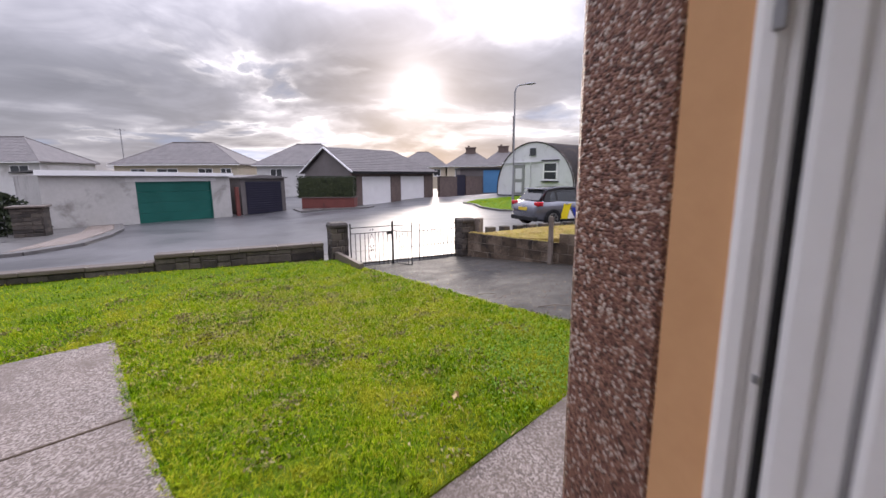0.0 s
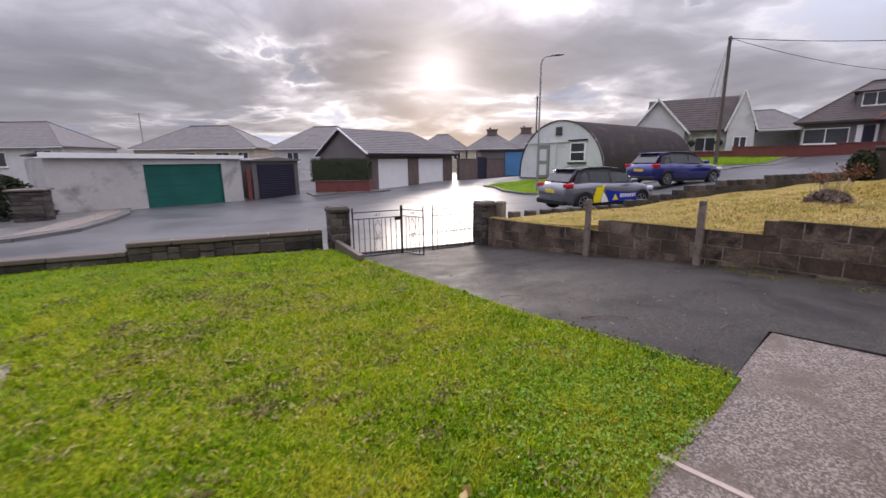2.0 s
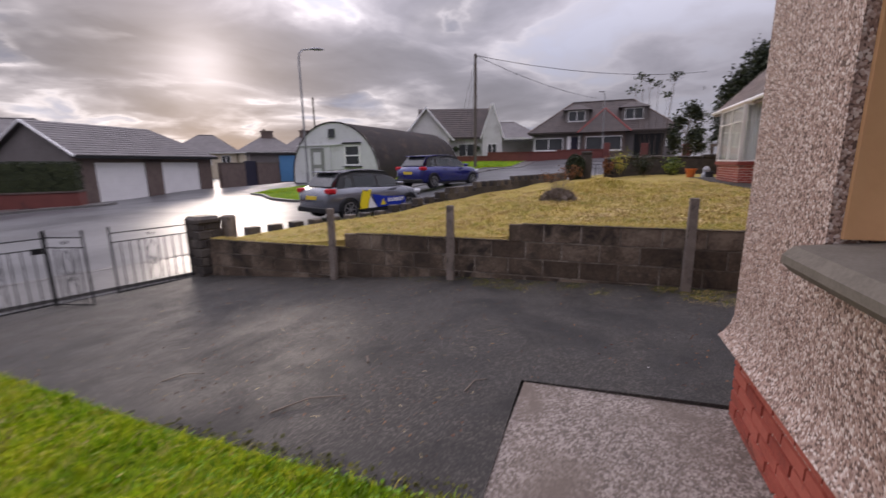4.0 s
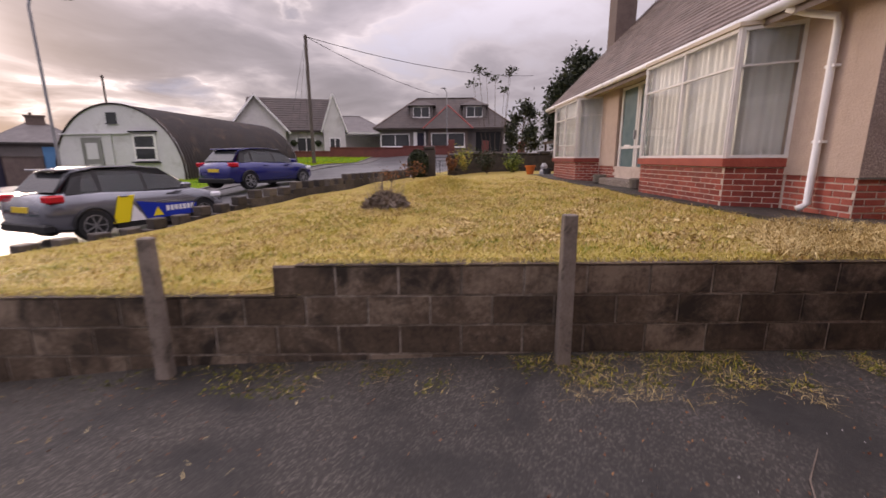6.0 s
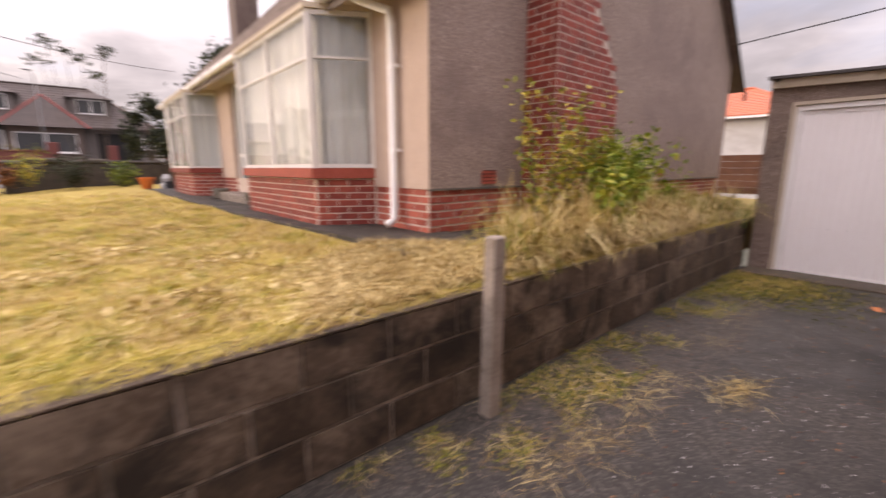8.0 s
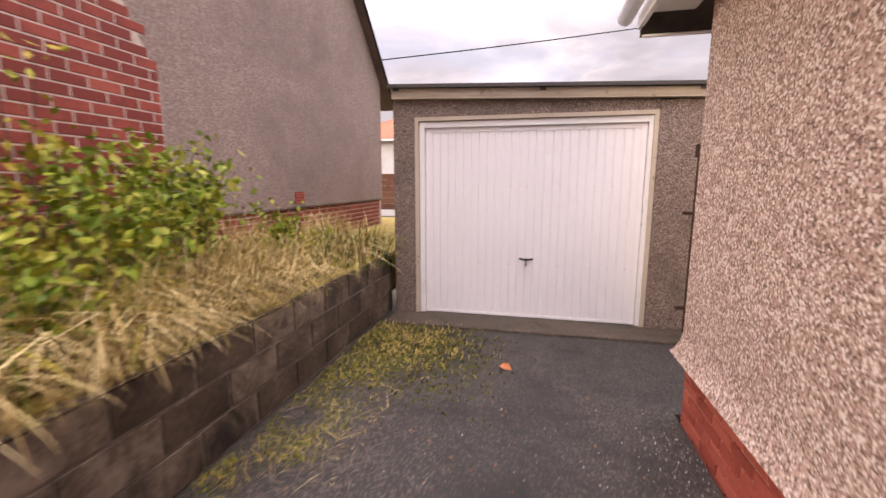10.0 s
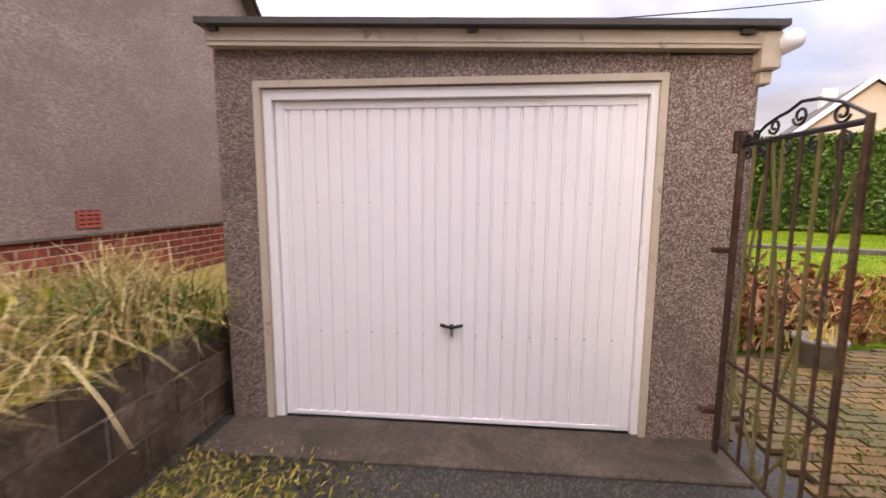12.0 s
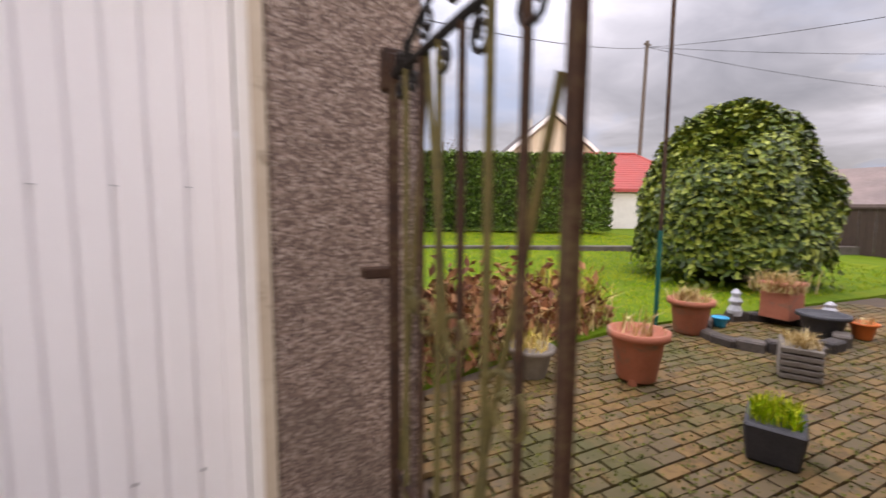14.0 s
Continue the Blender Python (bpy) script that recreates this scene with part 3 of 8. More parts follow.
# ---- setting: ground, road, pavements ----
xs = sorted({*[x * 60 for x in range(-12, 13)], *[x * 4 for x in range(-15, 20)]})
ys = sorted({*[y * 60 for y in range(-12, 13)], *[y * 4 for y in range(-15, 20)]})
gv = [(x, y, (ROAD_Z(x, y) if abs(x) < 90 and abs(y) < 90 else -0.5) - (1.3 if -40 < x < 26 and -60 < y < edge(x) + 1 else 0.35)) for y in ys for x in xs]
gf = [(j * len(xs) + i, j * len(xs) + i + 1, (j + 1) * len(xs) + i + 1, (j + 1) * len(xs) + i) for j in range(len(ys) - 1) for i in range(len(xs) - 1)]
tagged(mesh_ob("ground", gv, gf, "far_ground"), "dull open ground reaching to the horizon", "ground", kind="structure")
road = sheet("road", [(-45, edge(-45) + 0.1), (4.6, edge(4.6) + 0.1), (8.0, edge(8) + 0.1), (62, edge(62) + 0.1), (62, 20), (46, 40), (30, 46), (-45, 46)], lambda x, y: ROAD_Z(x, y), "road", 1.6, 0.3)
tagged(road, "wet grey tarmac street with a rising junction", "road", kind="structure")


def kerbs(owner, pts, zf, high=0.09, wide=0.13):
    """A row of kerb stones along a line."""
    for (a, b), (c, e) in zip(pts, pts[1:]):
        n = max(1, round(math.hypot(c - a, e - b) / 0.9))
        for i in range(n):
            p, q = Vector((a + (c - a) * i / n, b + (e - b) * i / n, 0)), Vector((a + (c - a) * (i + 1) / n, b + (e - b) * (i + 1) / n, 0))
            p.z, q.z = zf(p.x, p.y) + high, zf(q.x, q.y) + high
            u = (q - p).normalized()
            s = Vector((-u.y, u.x, 0)) * wide / 2
            p, q = p + u * 0.006, q - u * 0.006
            dn = Vector((0, 0, -0.25))
            v = [p - s, q - s, q + s, p + s, p - s + dn, q - s + dn, q + s + dn, p + s + dn]
            mesh_ob("kerb_stone", [tuple(x) for x in v], [(0, 1, 2, 3), (7, 6, 5, 4), (0, 4, 5, 1), (1, 5, 6, 2), (2, 6, 7, 3), (3, 7, 4, 0)], "kerb", owner)


def raised(off):
    return lambda x, y: ROAD_Z(x, y) + off


near_line = [(x, edge(x) + 1.75) for x in (-30, -18, -8, 0, 4, 8.6, 14, 20, 28)]
pave = sheet("pavement", [(-30, edge(-30) + 0.08)] + [(x, edge(x) + 0.08) for x in (0, 8.6, 20, 28)] + near_line[::-1], raised(0.05), "pavement", 1.5, 0.3)
tagged(pave, "wet grey pavement along the garden walls", "pavement", kind="structure")
kerbs(pave, near_line[2:], lambda x, y: ROAD_Z(x, y), 0.055)
far_edge = [(-25, 27), (-9, 20.8), (-2.6, 18.3), (-0.6, 18.2), (0.9, 19.3), (2.0, 21.6), (2.8, 24.4), (3.2, 27.3)]
pave2 = sheet("pavement", far_edge + [(0.2, 29.0), (-25, 38)], raised(0.10), "pavement", 1.5, 0.3)
tagged(pave2, "dark wet pavement on the far corner of the street", "pavement", kind="structure")
kerbs(pave2, far_edge[1:], lambda x, y: ROAD_Z(x, y), 0.105)
sheet("crossing_strip", [(-1.0, 18.55), (0.6, 19.5), (1.7, 21.8), (2.5, 24.4), (2.9, 27.2), (1.9, 27.3), (1.2, 23.5), (0.0, 20.6)], raised(0.108), "concrete", 1.5, 0.05, pave2)
pave3 = sheet("pavement", [(12.4, 25.9), (16.6, 24.4), (17.6, 25.1), (17.0, 26.1), (13.0, 28.2)], raised(0.09), "pavement", 1.5, 0.3)
tagged(pave3, "small kerbed apron before the red planter wall", "pavement", kind="structure")
kerbs(pave3, [(12.4, 25.9), (16.6, 24.4), (17.6, 25.1)], lambda x, y: ROAD_Z(x, y), 0.1)
ISLAND = [(21.3, 18.8), (19.9, 17.0), (19.2, 14.9), (19.6, 13.4), (20.8, 12.4), (24, 11.2), (27.4, 9.9), (33, 9.0), (40, 8.2), (52, 7.4), (52, 12), (41, 16), (26, 18), (25, 21.6), (22.8, 21)]
isl = sheet("grass_verge", ISLAND, raised(0.10), "grass_far", 1.0, 0.3)
tagged(isl, "bright green grass verge round a street lamp", "verge", kind="structure")
kerbs(isl, ISLAND[-1:] + ISLAND[:10], lambda x, y: ROAD_Z(x, y), 0.11)
blades("grass", scatter(ISLAND, 26000, raised(0.10)), 0.09, 0.008, 0.05, "grass", isl)
verge_path = sheet("pavement", ISLAND[4:10] + [(x + 0.1, y - 1.0) for x, y in ISLAND[4:10]][::-1], raised(0.045), "pavement", 1.5, 0.2)
tagged(verge_path, "narrow grey footway along the grass verge", "pavement", kind="structure")

# driveway and own plot
DRIVE = [(5.16, 1.86), (3.9, 1.86), (3.98, 4.0), (4.08, 6.2), (4.45, 8.6), (4.9, 8.85), (7.9, 8.05), (7.9, -7.66), (4.3, -7.66), (4.3, -5.9), (5.16, -5.9)]
drive = sheet("driveway", DRIVE, drive_z, "tarmac", 0.5, 0.4)
tagged(drive, "dark damp tarmac driveway between house and block wall", "driveway", kind="structure")
thr = part("threshold", box(4.55, 7.68, -7.66, -7.22, -0.3, -0.035, 0.01), "threshold", drive)
LAWN = [(-0.26, 1.86), (3.95, 1.82), (3.98, 4.0), (4.08, 6.2), (4.42, 8.72), (1.3, edge(1.3) - 0.1), (-9, edge(-9) - 0.1), (-9, 6.02), (-0.09, 6.02), (-0.25, 4.1)]
lawn = sheet("lawn", LAWN, lawn_z, "soil_green", 0.5, 0.35)
tagged(lawn, "lush green front lawn, mossy and a little patchy", "lawn", kind="structure")
slab = sheet("concrete_apron", [(-0.2, 0.3), (5.16, 0.3), (5.16, 1.84), (3.88, 1.88), (-0.2, 1.93)], lambda x, y: -0.085 - 0.02 * (y - 0.6), "concrete", 0.6, 0.3)
tagged(slab, "exposed-aggregate concrete apron before the house", "paving", kind="structure")
part("joint", box(2.63, 2.665, 0.62, 1.93, -0.2, -0.098), "mortar", slab)
slab2 = sheet("concrete_path", [(-2.6, -0.2), (-0.215, -0.2), (-0.215, 3.0), (-0.19, 4.1), (-0.03, 6.06), (-2.6, 6.12)], lambda x, y: -0.075 - 0.004 * y, "concrete", 0.6, 0.3)
tagged(slab2, "exposed-aggregate concrete garden path with a joint", "paving", kind="structure")
part("joint", box(-2.6, -0.19, 4.02, 4.04, -0.2, -0.084), "earth", slab2)
e1 = mesh_ob("lawn_edging", [(4.02, 7.2, -0.5), (4.12, 7.2, -0.5), (4.55, 8.8, -0.6), (4.45, 8.8, -0.6), (4.02, 7.2, -0.03), (4.12, 7.2, -0.03), (4.55, 8.8, -0.04), (4.45, 8.8, -0.04)],
             [(0, 1, 2, 3), (4, 7, 6, 5), (0, 4, 5, 1), (1, 5, 6, 2), (2, 6, 7, 3), (3, 7, 4, 0)], "coping")
tagged(e1, "low concrete edging beside the gate pier", "edging", kind="structure")


def near_bias(poly, n, zf, centre, spread):
    """Points in a polygon, thicker towards a centre."""
    out = []
    while len(out) < n:
        x, y = rng.normal(centre[0], spread), rng.normal(centre[1], spread)
        if inside(x, y, poly):
            out.append((x, y, zf(x, y)))
    return out


blades("grass", near_bias(LAWN, 80000, lawn_z, (1.8, 3.0), 3.2), 0.042, 0.0035, 0.05, "grass", lawn)["kind"] = "stuff"
tufts = []
for cx, cy, cz in near_bias(LAWN, 1700, lawn_z, (1.8, 3.4), 2.8):
    k = int(rng.integers(14, 44))
    r = rng.uniform(0.015, 0.06)
    tufts += [(cx + a, cy + b, cz) for a, b in rng.normal(0, r, (k, 2)) if inside(cx + a, cy + b, LAWN)]
blades("grass_tuft", tufts, 0.058, 0.0035, 0.06, "grass", lawn)["kind"] = "stuff"
leaves("clover", near_bias(LAWN, 3800, lambda x, y: lawn_z(x, y) + 0.035, (3.0, 2.2), 0.6), 0.018, "clover", lawn, flat=2.5, long=1.0)
blades("grass", near_bias(LAWN, 26000, lawn_z, (-4.0, 8.0), 2.6), 0.05, 0.006, 0.06, "grass", lawn)["kind"] = "stuff"
blades("dry_patch", near_bias(LAWN, 15000, lawn_z, (1.9, 5.0), 1.35), 0.045, 0.003, 0.06, "straw", lawn)
thatch = []
for cx, cy, cz in near_bias(LAWN, 170, lawn_z, (1.6, 5.4), 1.9):
    k = int(rng.integers(20, 70))
    r = rng.uniform(0.03, 0.10)
    thatch += [(cx + a * 1.6, cy + b, lawn_z(cx, cy) + 0.03) for a, b in rng.normal(0, r, (k, 2)) if inside(cx + a * 1.6, cy + b, LAWN)]
leaves("thatch", thatch, 0.017, "thatch", lawn, flat=1.0, long=2.2)["kind"] = "stuff"
leaf_at = near_bias(LAWN, 260, lambda x, y: lawn_z(x, y) + 0.05, (2.0, 3.6), 1.8)
leaves("fallen_leaf", leaf_at, 0.012, "dry", lawn, flat=1.5)
leaf_one = leaves("fallen_leaf", [(1.62, 2.42, lawn_z(1.62, 2.42) + 0.06), (1.66, 2.44, lawn_z(1.66, 2.44) + 0.055)], 0.045, "dry", None, flat=2.5, long=1.3)
tagged(leaf_one, "curled pale brown fallen leaf on the lawn", "leaf")

# neighbour's plot
NPLOT = [(7.86, -13), (7.86, 7.9), (8.4, edge(8.4) - 0.15), (14, edge(14) - 0.15), (22.6, edge(22.6) - 0.15), (30, edge(30) - 0.1), (30, -13)]
nlawn = sheet("dry_lawn", NPLOT, mound_z, "soil_straw", 0.6, 0.5)
tagged(nlawn, "yellowed, straw-strewn front lawn with a mound", "lawn", kind="structure")
NG = [(7.9, -2.9), (7.9, 7.7), (8.4, edge(8.4) - 0.25), (23, edge(23) - 0.25), (23, -2.0), (12.3, -2.15), (9.5, -2.3), (8.7, -2.2)]
blades("straw_grass", near_bias(NG, 70000, mound_z, (9.0, 1.0), 4.6), 0.045, 0.004, 0.085, "straw", nlawn)["kind"] = "stuff"
nt, nb = [], []
for cx, cy, cz in near_bias(NG, 2100, mound_z, (10.0, 0.5), 3.6):
    k = int(rng.integers(14, 40))
    r = rng.uniform(0.03, 0.11)
    (nt if rng.random() < 0.42 else nb).extend([(cx + a, cy + b, mound_z(cx + a, cy + b)) for a, b in rng.normal(0, r, (k, 2)) if inside(cx + a, cy + b, NG)])
blades("green_tuft", nt, 0.06, 0.004, 0.08, "leaf_yellow", nlawn)["kind"] = "stuff"
blades("dead_tuft", nb, 0.07, 0.004, 0.12, "dry", nlawn)["kind"] = "stuff"
patch = []
for cx, cy in ((8.6, -0.9), (8.9, 0.2), (9.6, -1.3), (9.3, 1.2), (10.6, -0.6), (11.4, -1.2), (8.4, -1.6), (9.0, -1.9), (9.9, -0.3), (8.3, -2.1), (10.2, 1.0)):
    patch += [(cx + a, cy + b, mound_z(cx + a, cy + b) + 0.035) for a, b in rng.normal(0, 0.16, (150, 2))]
leaves("bare_patch", patch, 0.03, "dry", nlawn, flat=1.5)["kind"] = "stuff"
npath = sheet("side_path", [(8.62, -2.3), (9.5, -2.38), (12.3, -2.2), (21, -2.05), (21, -3.3), (9.2, -3.3), (9.2, -6.2), (8.62, -6.2)], lambda x, y: max(mound_z(x, y), 0.69) + 0.02, "tarmac", 0.6, 0.2)
tagged(npath, "dark tarmac path round the pebbled bungalow", "path", kind="structure")

# back garden
PAVING = [(-5, -5.0), (5.08, -5.0), (5.08, -5.92), (4.28, -5.92), (4.28, -7.7), (4.45, -9.2), (2.7, -9.7), (0.6, -10.0), (-5, -9.6)]
yard = sheet("yard", PAVING, lambda x, y: -0.165, "earth", 0.8, 0.3)
tagged(yard, "mossy block-paved back yard", "paving", kind="structure")
BLAWN = [(-16, -9.6), (-5, -9.6), (0.6, -10.0), (2.7, -9.7), (4.45, -9.2), (4.45, -40), (-16, -40)]
blawn = sheet("back_lawn", BLAWN, garden_z, "soil_green", 1.0, 0.3)
tagged(blawn, "green back-garden lawn below a tall hedge", "lawn", kind="structure")
blades("grass", scatter([(-10, -9.7), (0.6, -10.1), (2.7, -9.8), (4.4, -9.4), (4.4, -22), (-10, -22)], 30000, garden_z), 0.06, 0.006, 0.05, "grass", blawn)


# ---- brick and block work ----
def brick_mesh(name, l, h, d, mat, bevel=0.004):
    me = bpy.data.meshes.new(name)
    bm = box(-l / 2, l / 2, -d, 0, 0, h, 0)
    for v in bm.verts:
        if v.co.y > -d / 2:
            v.co.x *= 1 - bevel * 2 / l
            v.co.z = bevel if v.co.z < h / 2 else h - bevel
    bmesh.ops.recalc_face_normals(bm, faces=bm.faces)
    bm.to_mesh(me)
    bm.free()
    me.materials.append(M[mat])
    return me


BRICK = brick_mesh("brick", 0.215, 0.065, 0.03, "brick")
HALF = brick_mesh("brick", 0.1025, 0.065, 0.03, "brick")
BLOCK = brick_mesh("block", 0.44, 0.215, 0.05, "block", 0.006)
HALF_BLOCK = brick_mesh("block", 0.215, 0.215, 0.05, "block", 0.006)


def lay(owner, p, q, z0, courses, meshes, pitch, rise, keep=lambda u, z: True, name="brick", cap=300, shift0=0, proud=0.0):
    """Lays running bond from p to q; the outer side is to the right of that way. Each piece is an object."""
    p, q = Vector((*p, 0)), Vector((*q, 0))
    u = (q - p).normalized()
    out = Vector((u.y, -u.x, 0))
    turn = math.degrees(math.atan2(u.y, u.x)) + 180
    length = (q - p).length
    made = 0
    for c in range(courses):
        s = pitch / 2 if (c + shift0) % 2 else 0.0
        n = int((length + s) / pitch) + 1
        for i in range(n):
            a = i * pitch - s
            b = a + pitch
            a2, b2 = max(0.0, a), min(length, b)
            if b2 - a2 < pitch * 0.28:
                continue
            mid = (a2 + b2) / 2
            z = z0 + c * rise
            if not keep(mid, z):
                continue
            me = meshes[0] if b2 - a2 > pitch * 0.75 else meshes[1]
            ob = new(name, me)
            at = p + u * mid + out * (proud + random.uniform(-0.0015, 0.0025))
            ob.matrix_world = pose(at.x, at.y, z + random.uniform(-0.001, 0.001), 0, 0, turn)
            k = (b2 - a2 - 0.01) / (pitch * (1 if me is meshes[0] else 0.5) - 0.01)
            ob.scale.x = k
            ob.parent = owner
            made += 1
    return made


def joined_bricks(owner, runs, name="brickwork"):
    """Running bond as one mesh, for the walls farther off. runs: p, q, z0, courses, keep."""
    v, f = [], []
    for p, q, z0, courses, keep in runs:
        p, q = Vector((*p, 0)), Vector((*q, 0))
        u = (q - p).normalized()
        out = Vector((u.y, -u.x, 0))
        length = (q - p).length
        for c in range(courses):
            s = 0.1125 if c % 2 else 0.0
            for i in range(int((length + s) / 0.225) + 1):
                a, b = max(0.0, i * 0.225 - s) + 0.006, min(length, (i + 1) * 0.225 - s) - 0.006
                z = z0 + c * 0.075
                if b - a < 0.04 or not keep((a + b) / 2, z):
                    continue
                k = len(v)
                for w_, zz in ((a, z), (b, z), (b, z + 0.065), (a, z + 0.065)):
                    v.append(tuple(p + u * w_ + Vector((0, 0, zz))))
                for w_, zz in ((a + 0.004, z + 0.004), (b - 0.004, z + 0.004), (b - 0.004, z + 0.061), (a + 0.004, z + 0.061)):
                    v.append(tuple(p + u * w_ + out * 0.004 + Vector((0, 0, zz))))
                f += [(k + 4, k + 5, k + 6, k + 7), (k, k + 1, k + 5, k + 4), (k + 1, k + 2, k + 6, k + 5), (k + 2, k + 3, k + 7, k + 6), (k + 3, k, k + 4, k + 7)]
    ob = mesh_ob(name, v, f, "brick", owner)
    ob["kind"] = "stuff"
    return ob


# ---- own house ----
own = thing("house_wall", "pebbledashed house wall over a red brick plinth", "house", kind="structure")


def belled(p, q, z0, z1, thick, mat, name, flare=0.055):
    """A rendered wall face with a bell-cast foot; outer side right of the way from p to q."""
    p, q = Vector((*p, 0)), Vector((*q, 0))
    u = (q - p).normalized()
    o = Vector((u.y, -u.x, 0))
    prof = [(0.0, z1), (0.0, z0 + 0.16), (0.012, z0 + 0.10), (0.032, z0 + 0.05), (flare, z0 + 0.012), (flare - 0.012, z0), (-thick, z0), (-thick, z1)]
    v = [tuple(a + o * d_ + Vector((0, 0, z)) + u * (sgn * max(0.0, d_))) for a, sgn in ((p, -1), (q, 1)) for d_, z in prof]
    k = len(prof)
    f = [(i, (i + 1) % k, k + (i + 1) % k, k + i) for i in range(k)] + [tuple(range(k))[::-1], tuple(range(k, 2 * k))]
    return mesh_ob(name, v, f, mat, own)


belled((5.16, -5.88), (5.16, 0.615), 0.36, 2.55, 0.18, "pebble", "side_wall")
belled((5.163, 0.64), (0.72, 0.64), 0.36, 1.0, 0.24, "pebble", "front_wall")
part("front_wall", box(4.32, 5.163, 0.40, 0.64, 1.0, 2.55), "pebble", own)
part("front_wall", box(0.72, 1.5, 0.40, 0.64, 1.0, 2.55), "pebble", own)
part("lintel", box(1.5, 4.32, 0.40, 0.64, 2.25, 2.55), "pebble", own)
belled((-6.0, -5.88), (5.15, -5.88), 0.36, 2.55, 0.18, "pebble", "rear_wall")
part("plinth", box(4.9, 5.125, -5.86, 0.605, -0.4, 0.37), "mortar", own)
part("plinth", box(0.72, 4.9, 0.40, 0.605, -0.4, 0.37), "mortar", own)
part("porch_pier", box(0.40, 0.72, 0.63, 0.865, -0.3, 2.7, 0.012), "pebble_dark", own, "brown pebbledashed porch pier")
part("reveal", box(0.405, 0.72, 0.507, 0.63, -0.3, 2.7), "tan", own, "tan painted door reveal")
part("reveal", box(4.296, 4.318, 0.41, 0.60, 1.12, 2.25), "tan", own, "tan painted window reveal")
sill = box(1.45, 4.36, 0.38, 0.765, 0.985, 1.12, 0.035)
for v in sill.verts:
    if v.co.y > 0.6 and v.co.z > 1.05:
        v.co.z -= 0.035
part("window_sill", sill, "stone_pot", own, "weathered concrete window sill")
win = thing("window_1", "white-framed front window with net curtain", "window", kind="structure")
part("window_frame", add_box(add_box(add_box(add_box(box(1.51, 4.3, 0.42, 0.47, 1.12, 1.18), 1.51, 4.3, 0.42, 0.47, 2.19, 2.25), 1.51, 1.57, 0.42, 0.47, 1.18, 2.19), 4.235, 4.295, 0.42, 0.47, 1.18, 2.19), 2.85, 2.92, 0.42, 0.47, 1.18, 2.19), "pvc", win)
part("pane", box(1.57, 4.235, 0.44, 0.446, 1.18, 2.19), "pane_dark", win)
# front door frame with the open doorway
dfr = thing("door_1", "white plastic door frame, standing open", "door", kind="structure")
part("door_frame", add_box(box(0.372, 0.70, 0.452, 0.507, 0.15, 2.6, 0.016), 0.392, 0.70, 0.428, 0.456, 0.15, 2.6, 0.006), "pvc", dfr)
part("gasket", add_box(box(0.400, 0.70, 0.408, 0.428, 0.15, 2.6), 0.386, 0.402, 0.418, 0.427, 0.15, 2.6, 0.003), "black_plastic", dfr, "dark rubber gasket")
part("door_leaf", add_box(add_box(box(0.376, 0.70, 0.338, 0.408, 0.15, 2.6, 0.014), 0.388, 0.70, 0.285, 0.340, 0.15, 2.6, 0.008), 0.372, 0.70, 0.05, 0.276, 0.15, 2.6, 0.012), "pvc", dfr)
part("bead", box(0.382, 0.70, 0.276, 0.286, 0.15, 2.6), "galv", dfr, "grey frame bead")
part("keep", add_box(box(0.362, 0.374, 0.455, 0.478, 1.93, 2.14, 0.004), 0.384, 0.394, 0.432, 0.444, 1.245, 1.262, 0.002), "galv", dfr, "steel lock keep")
part("side_frame", box(-2.9, -2.73, 0.2, 0.5, 0.15, 2.6), "pvc", dfr)
part("doorstep", box(-2.9, 0.395, 0.05, 0.62, -0.3, 0.1, 0.015), "concrete", dfr)
part("porch_wall", box(-6, -2.9, 0.35, 0.62, -0.3, 2.7), "pebble", own)
part("porch_head", box(-2.9, 0.72, 0.2, 0.5, 2.602, 2.75), "white_paint", own)
part("inner_wall", box(0.72, 0.9, -5.7, 0.395, -0.3, 2.55), "white_paint", own)
# unseen pale room, added to bounce daylight onto the door frame
part("hall_floor", box(-2.9, 0.72, -2.6, 0.05, -0.1, 0.14), "concrete", own, "pale unseen floor added for bounce")
part("hall_wall", box(-2.9, 0.72, -2.75, -2.6, 0.1, 2.55), "white_paint", own)
part("hall_wall", box(-3.0, -2.9, -2.75, 0.2, 0.1, 2.55), "white_paint", own)
part("hall_ceiling", box(-3.0, 0.72, -2.75, 0.2, 2.55, 2.59), "white_paint", own)
part("roof", prism([(-6.35, 2.45), (-6.35, 2.60), (-2.6, 5.2), (0.62, 2.95), (0.62, 2.80), (-2.6, 5.0)], "x", -7, 5.45), "roof_dark", own)
part("soffit", box(5.16, 5.44, -6.3, 1.1, 2.555, 2.58), "pvc", own)
part("fascia", add_box(box(5.44, 5.47, -6.34, 1.12, 2.50, 2.66), -6, 5.44, -6.36, -6.33, 2.45, 2.62), "pvc", own, "white plastic fascia")
gut = bmesh.new()
add_tube(gut, [(5.54, -6.4, 2.60), (5.54, 1.1, 2.62)], 0.055, 10)
part("gutter", gut, "pvc", own, "white plastic gutter", True)
lay(own, (5.125, -5.86), (5.125, 0.605), -0.14, 7, (BRICK, HALF), 0.225, 0.075, proud=0.012)
lay(own, (5.13, 0.605), (3.0, 0.605), -0.14, 7, (BRICK, HALF), 0.225, 0.075, proud=0.012)

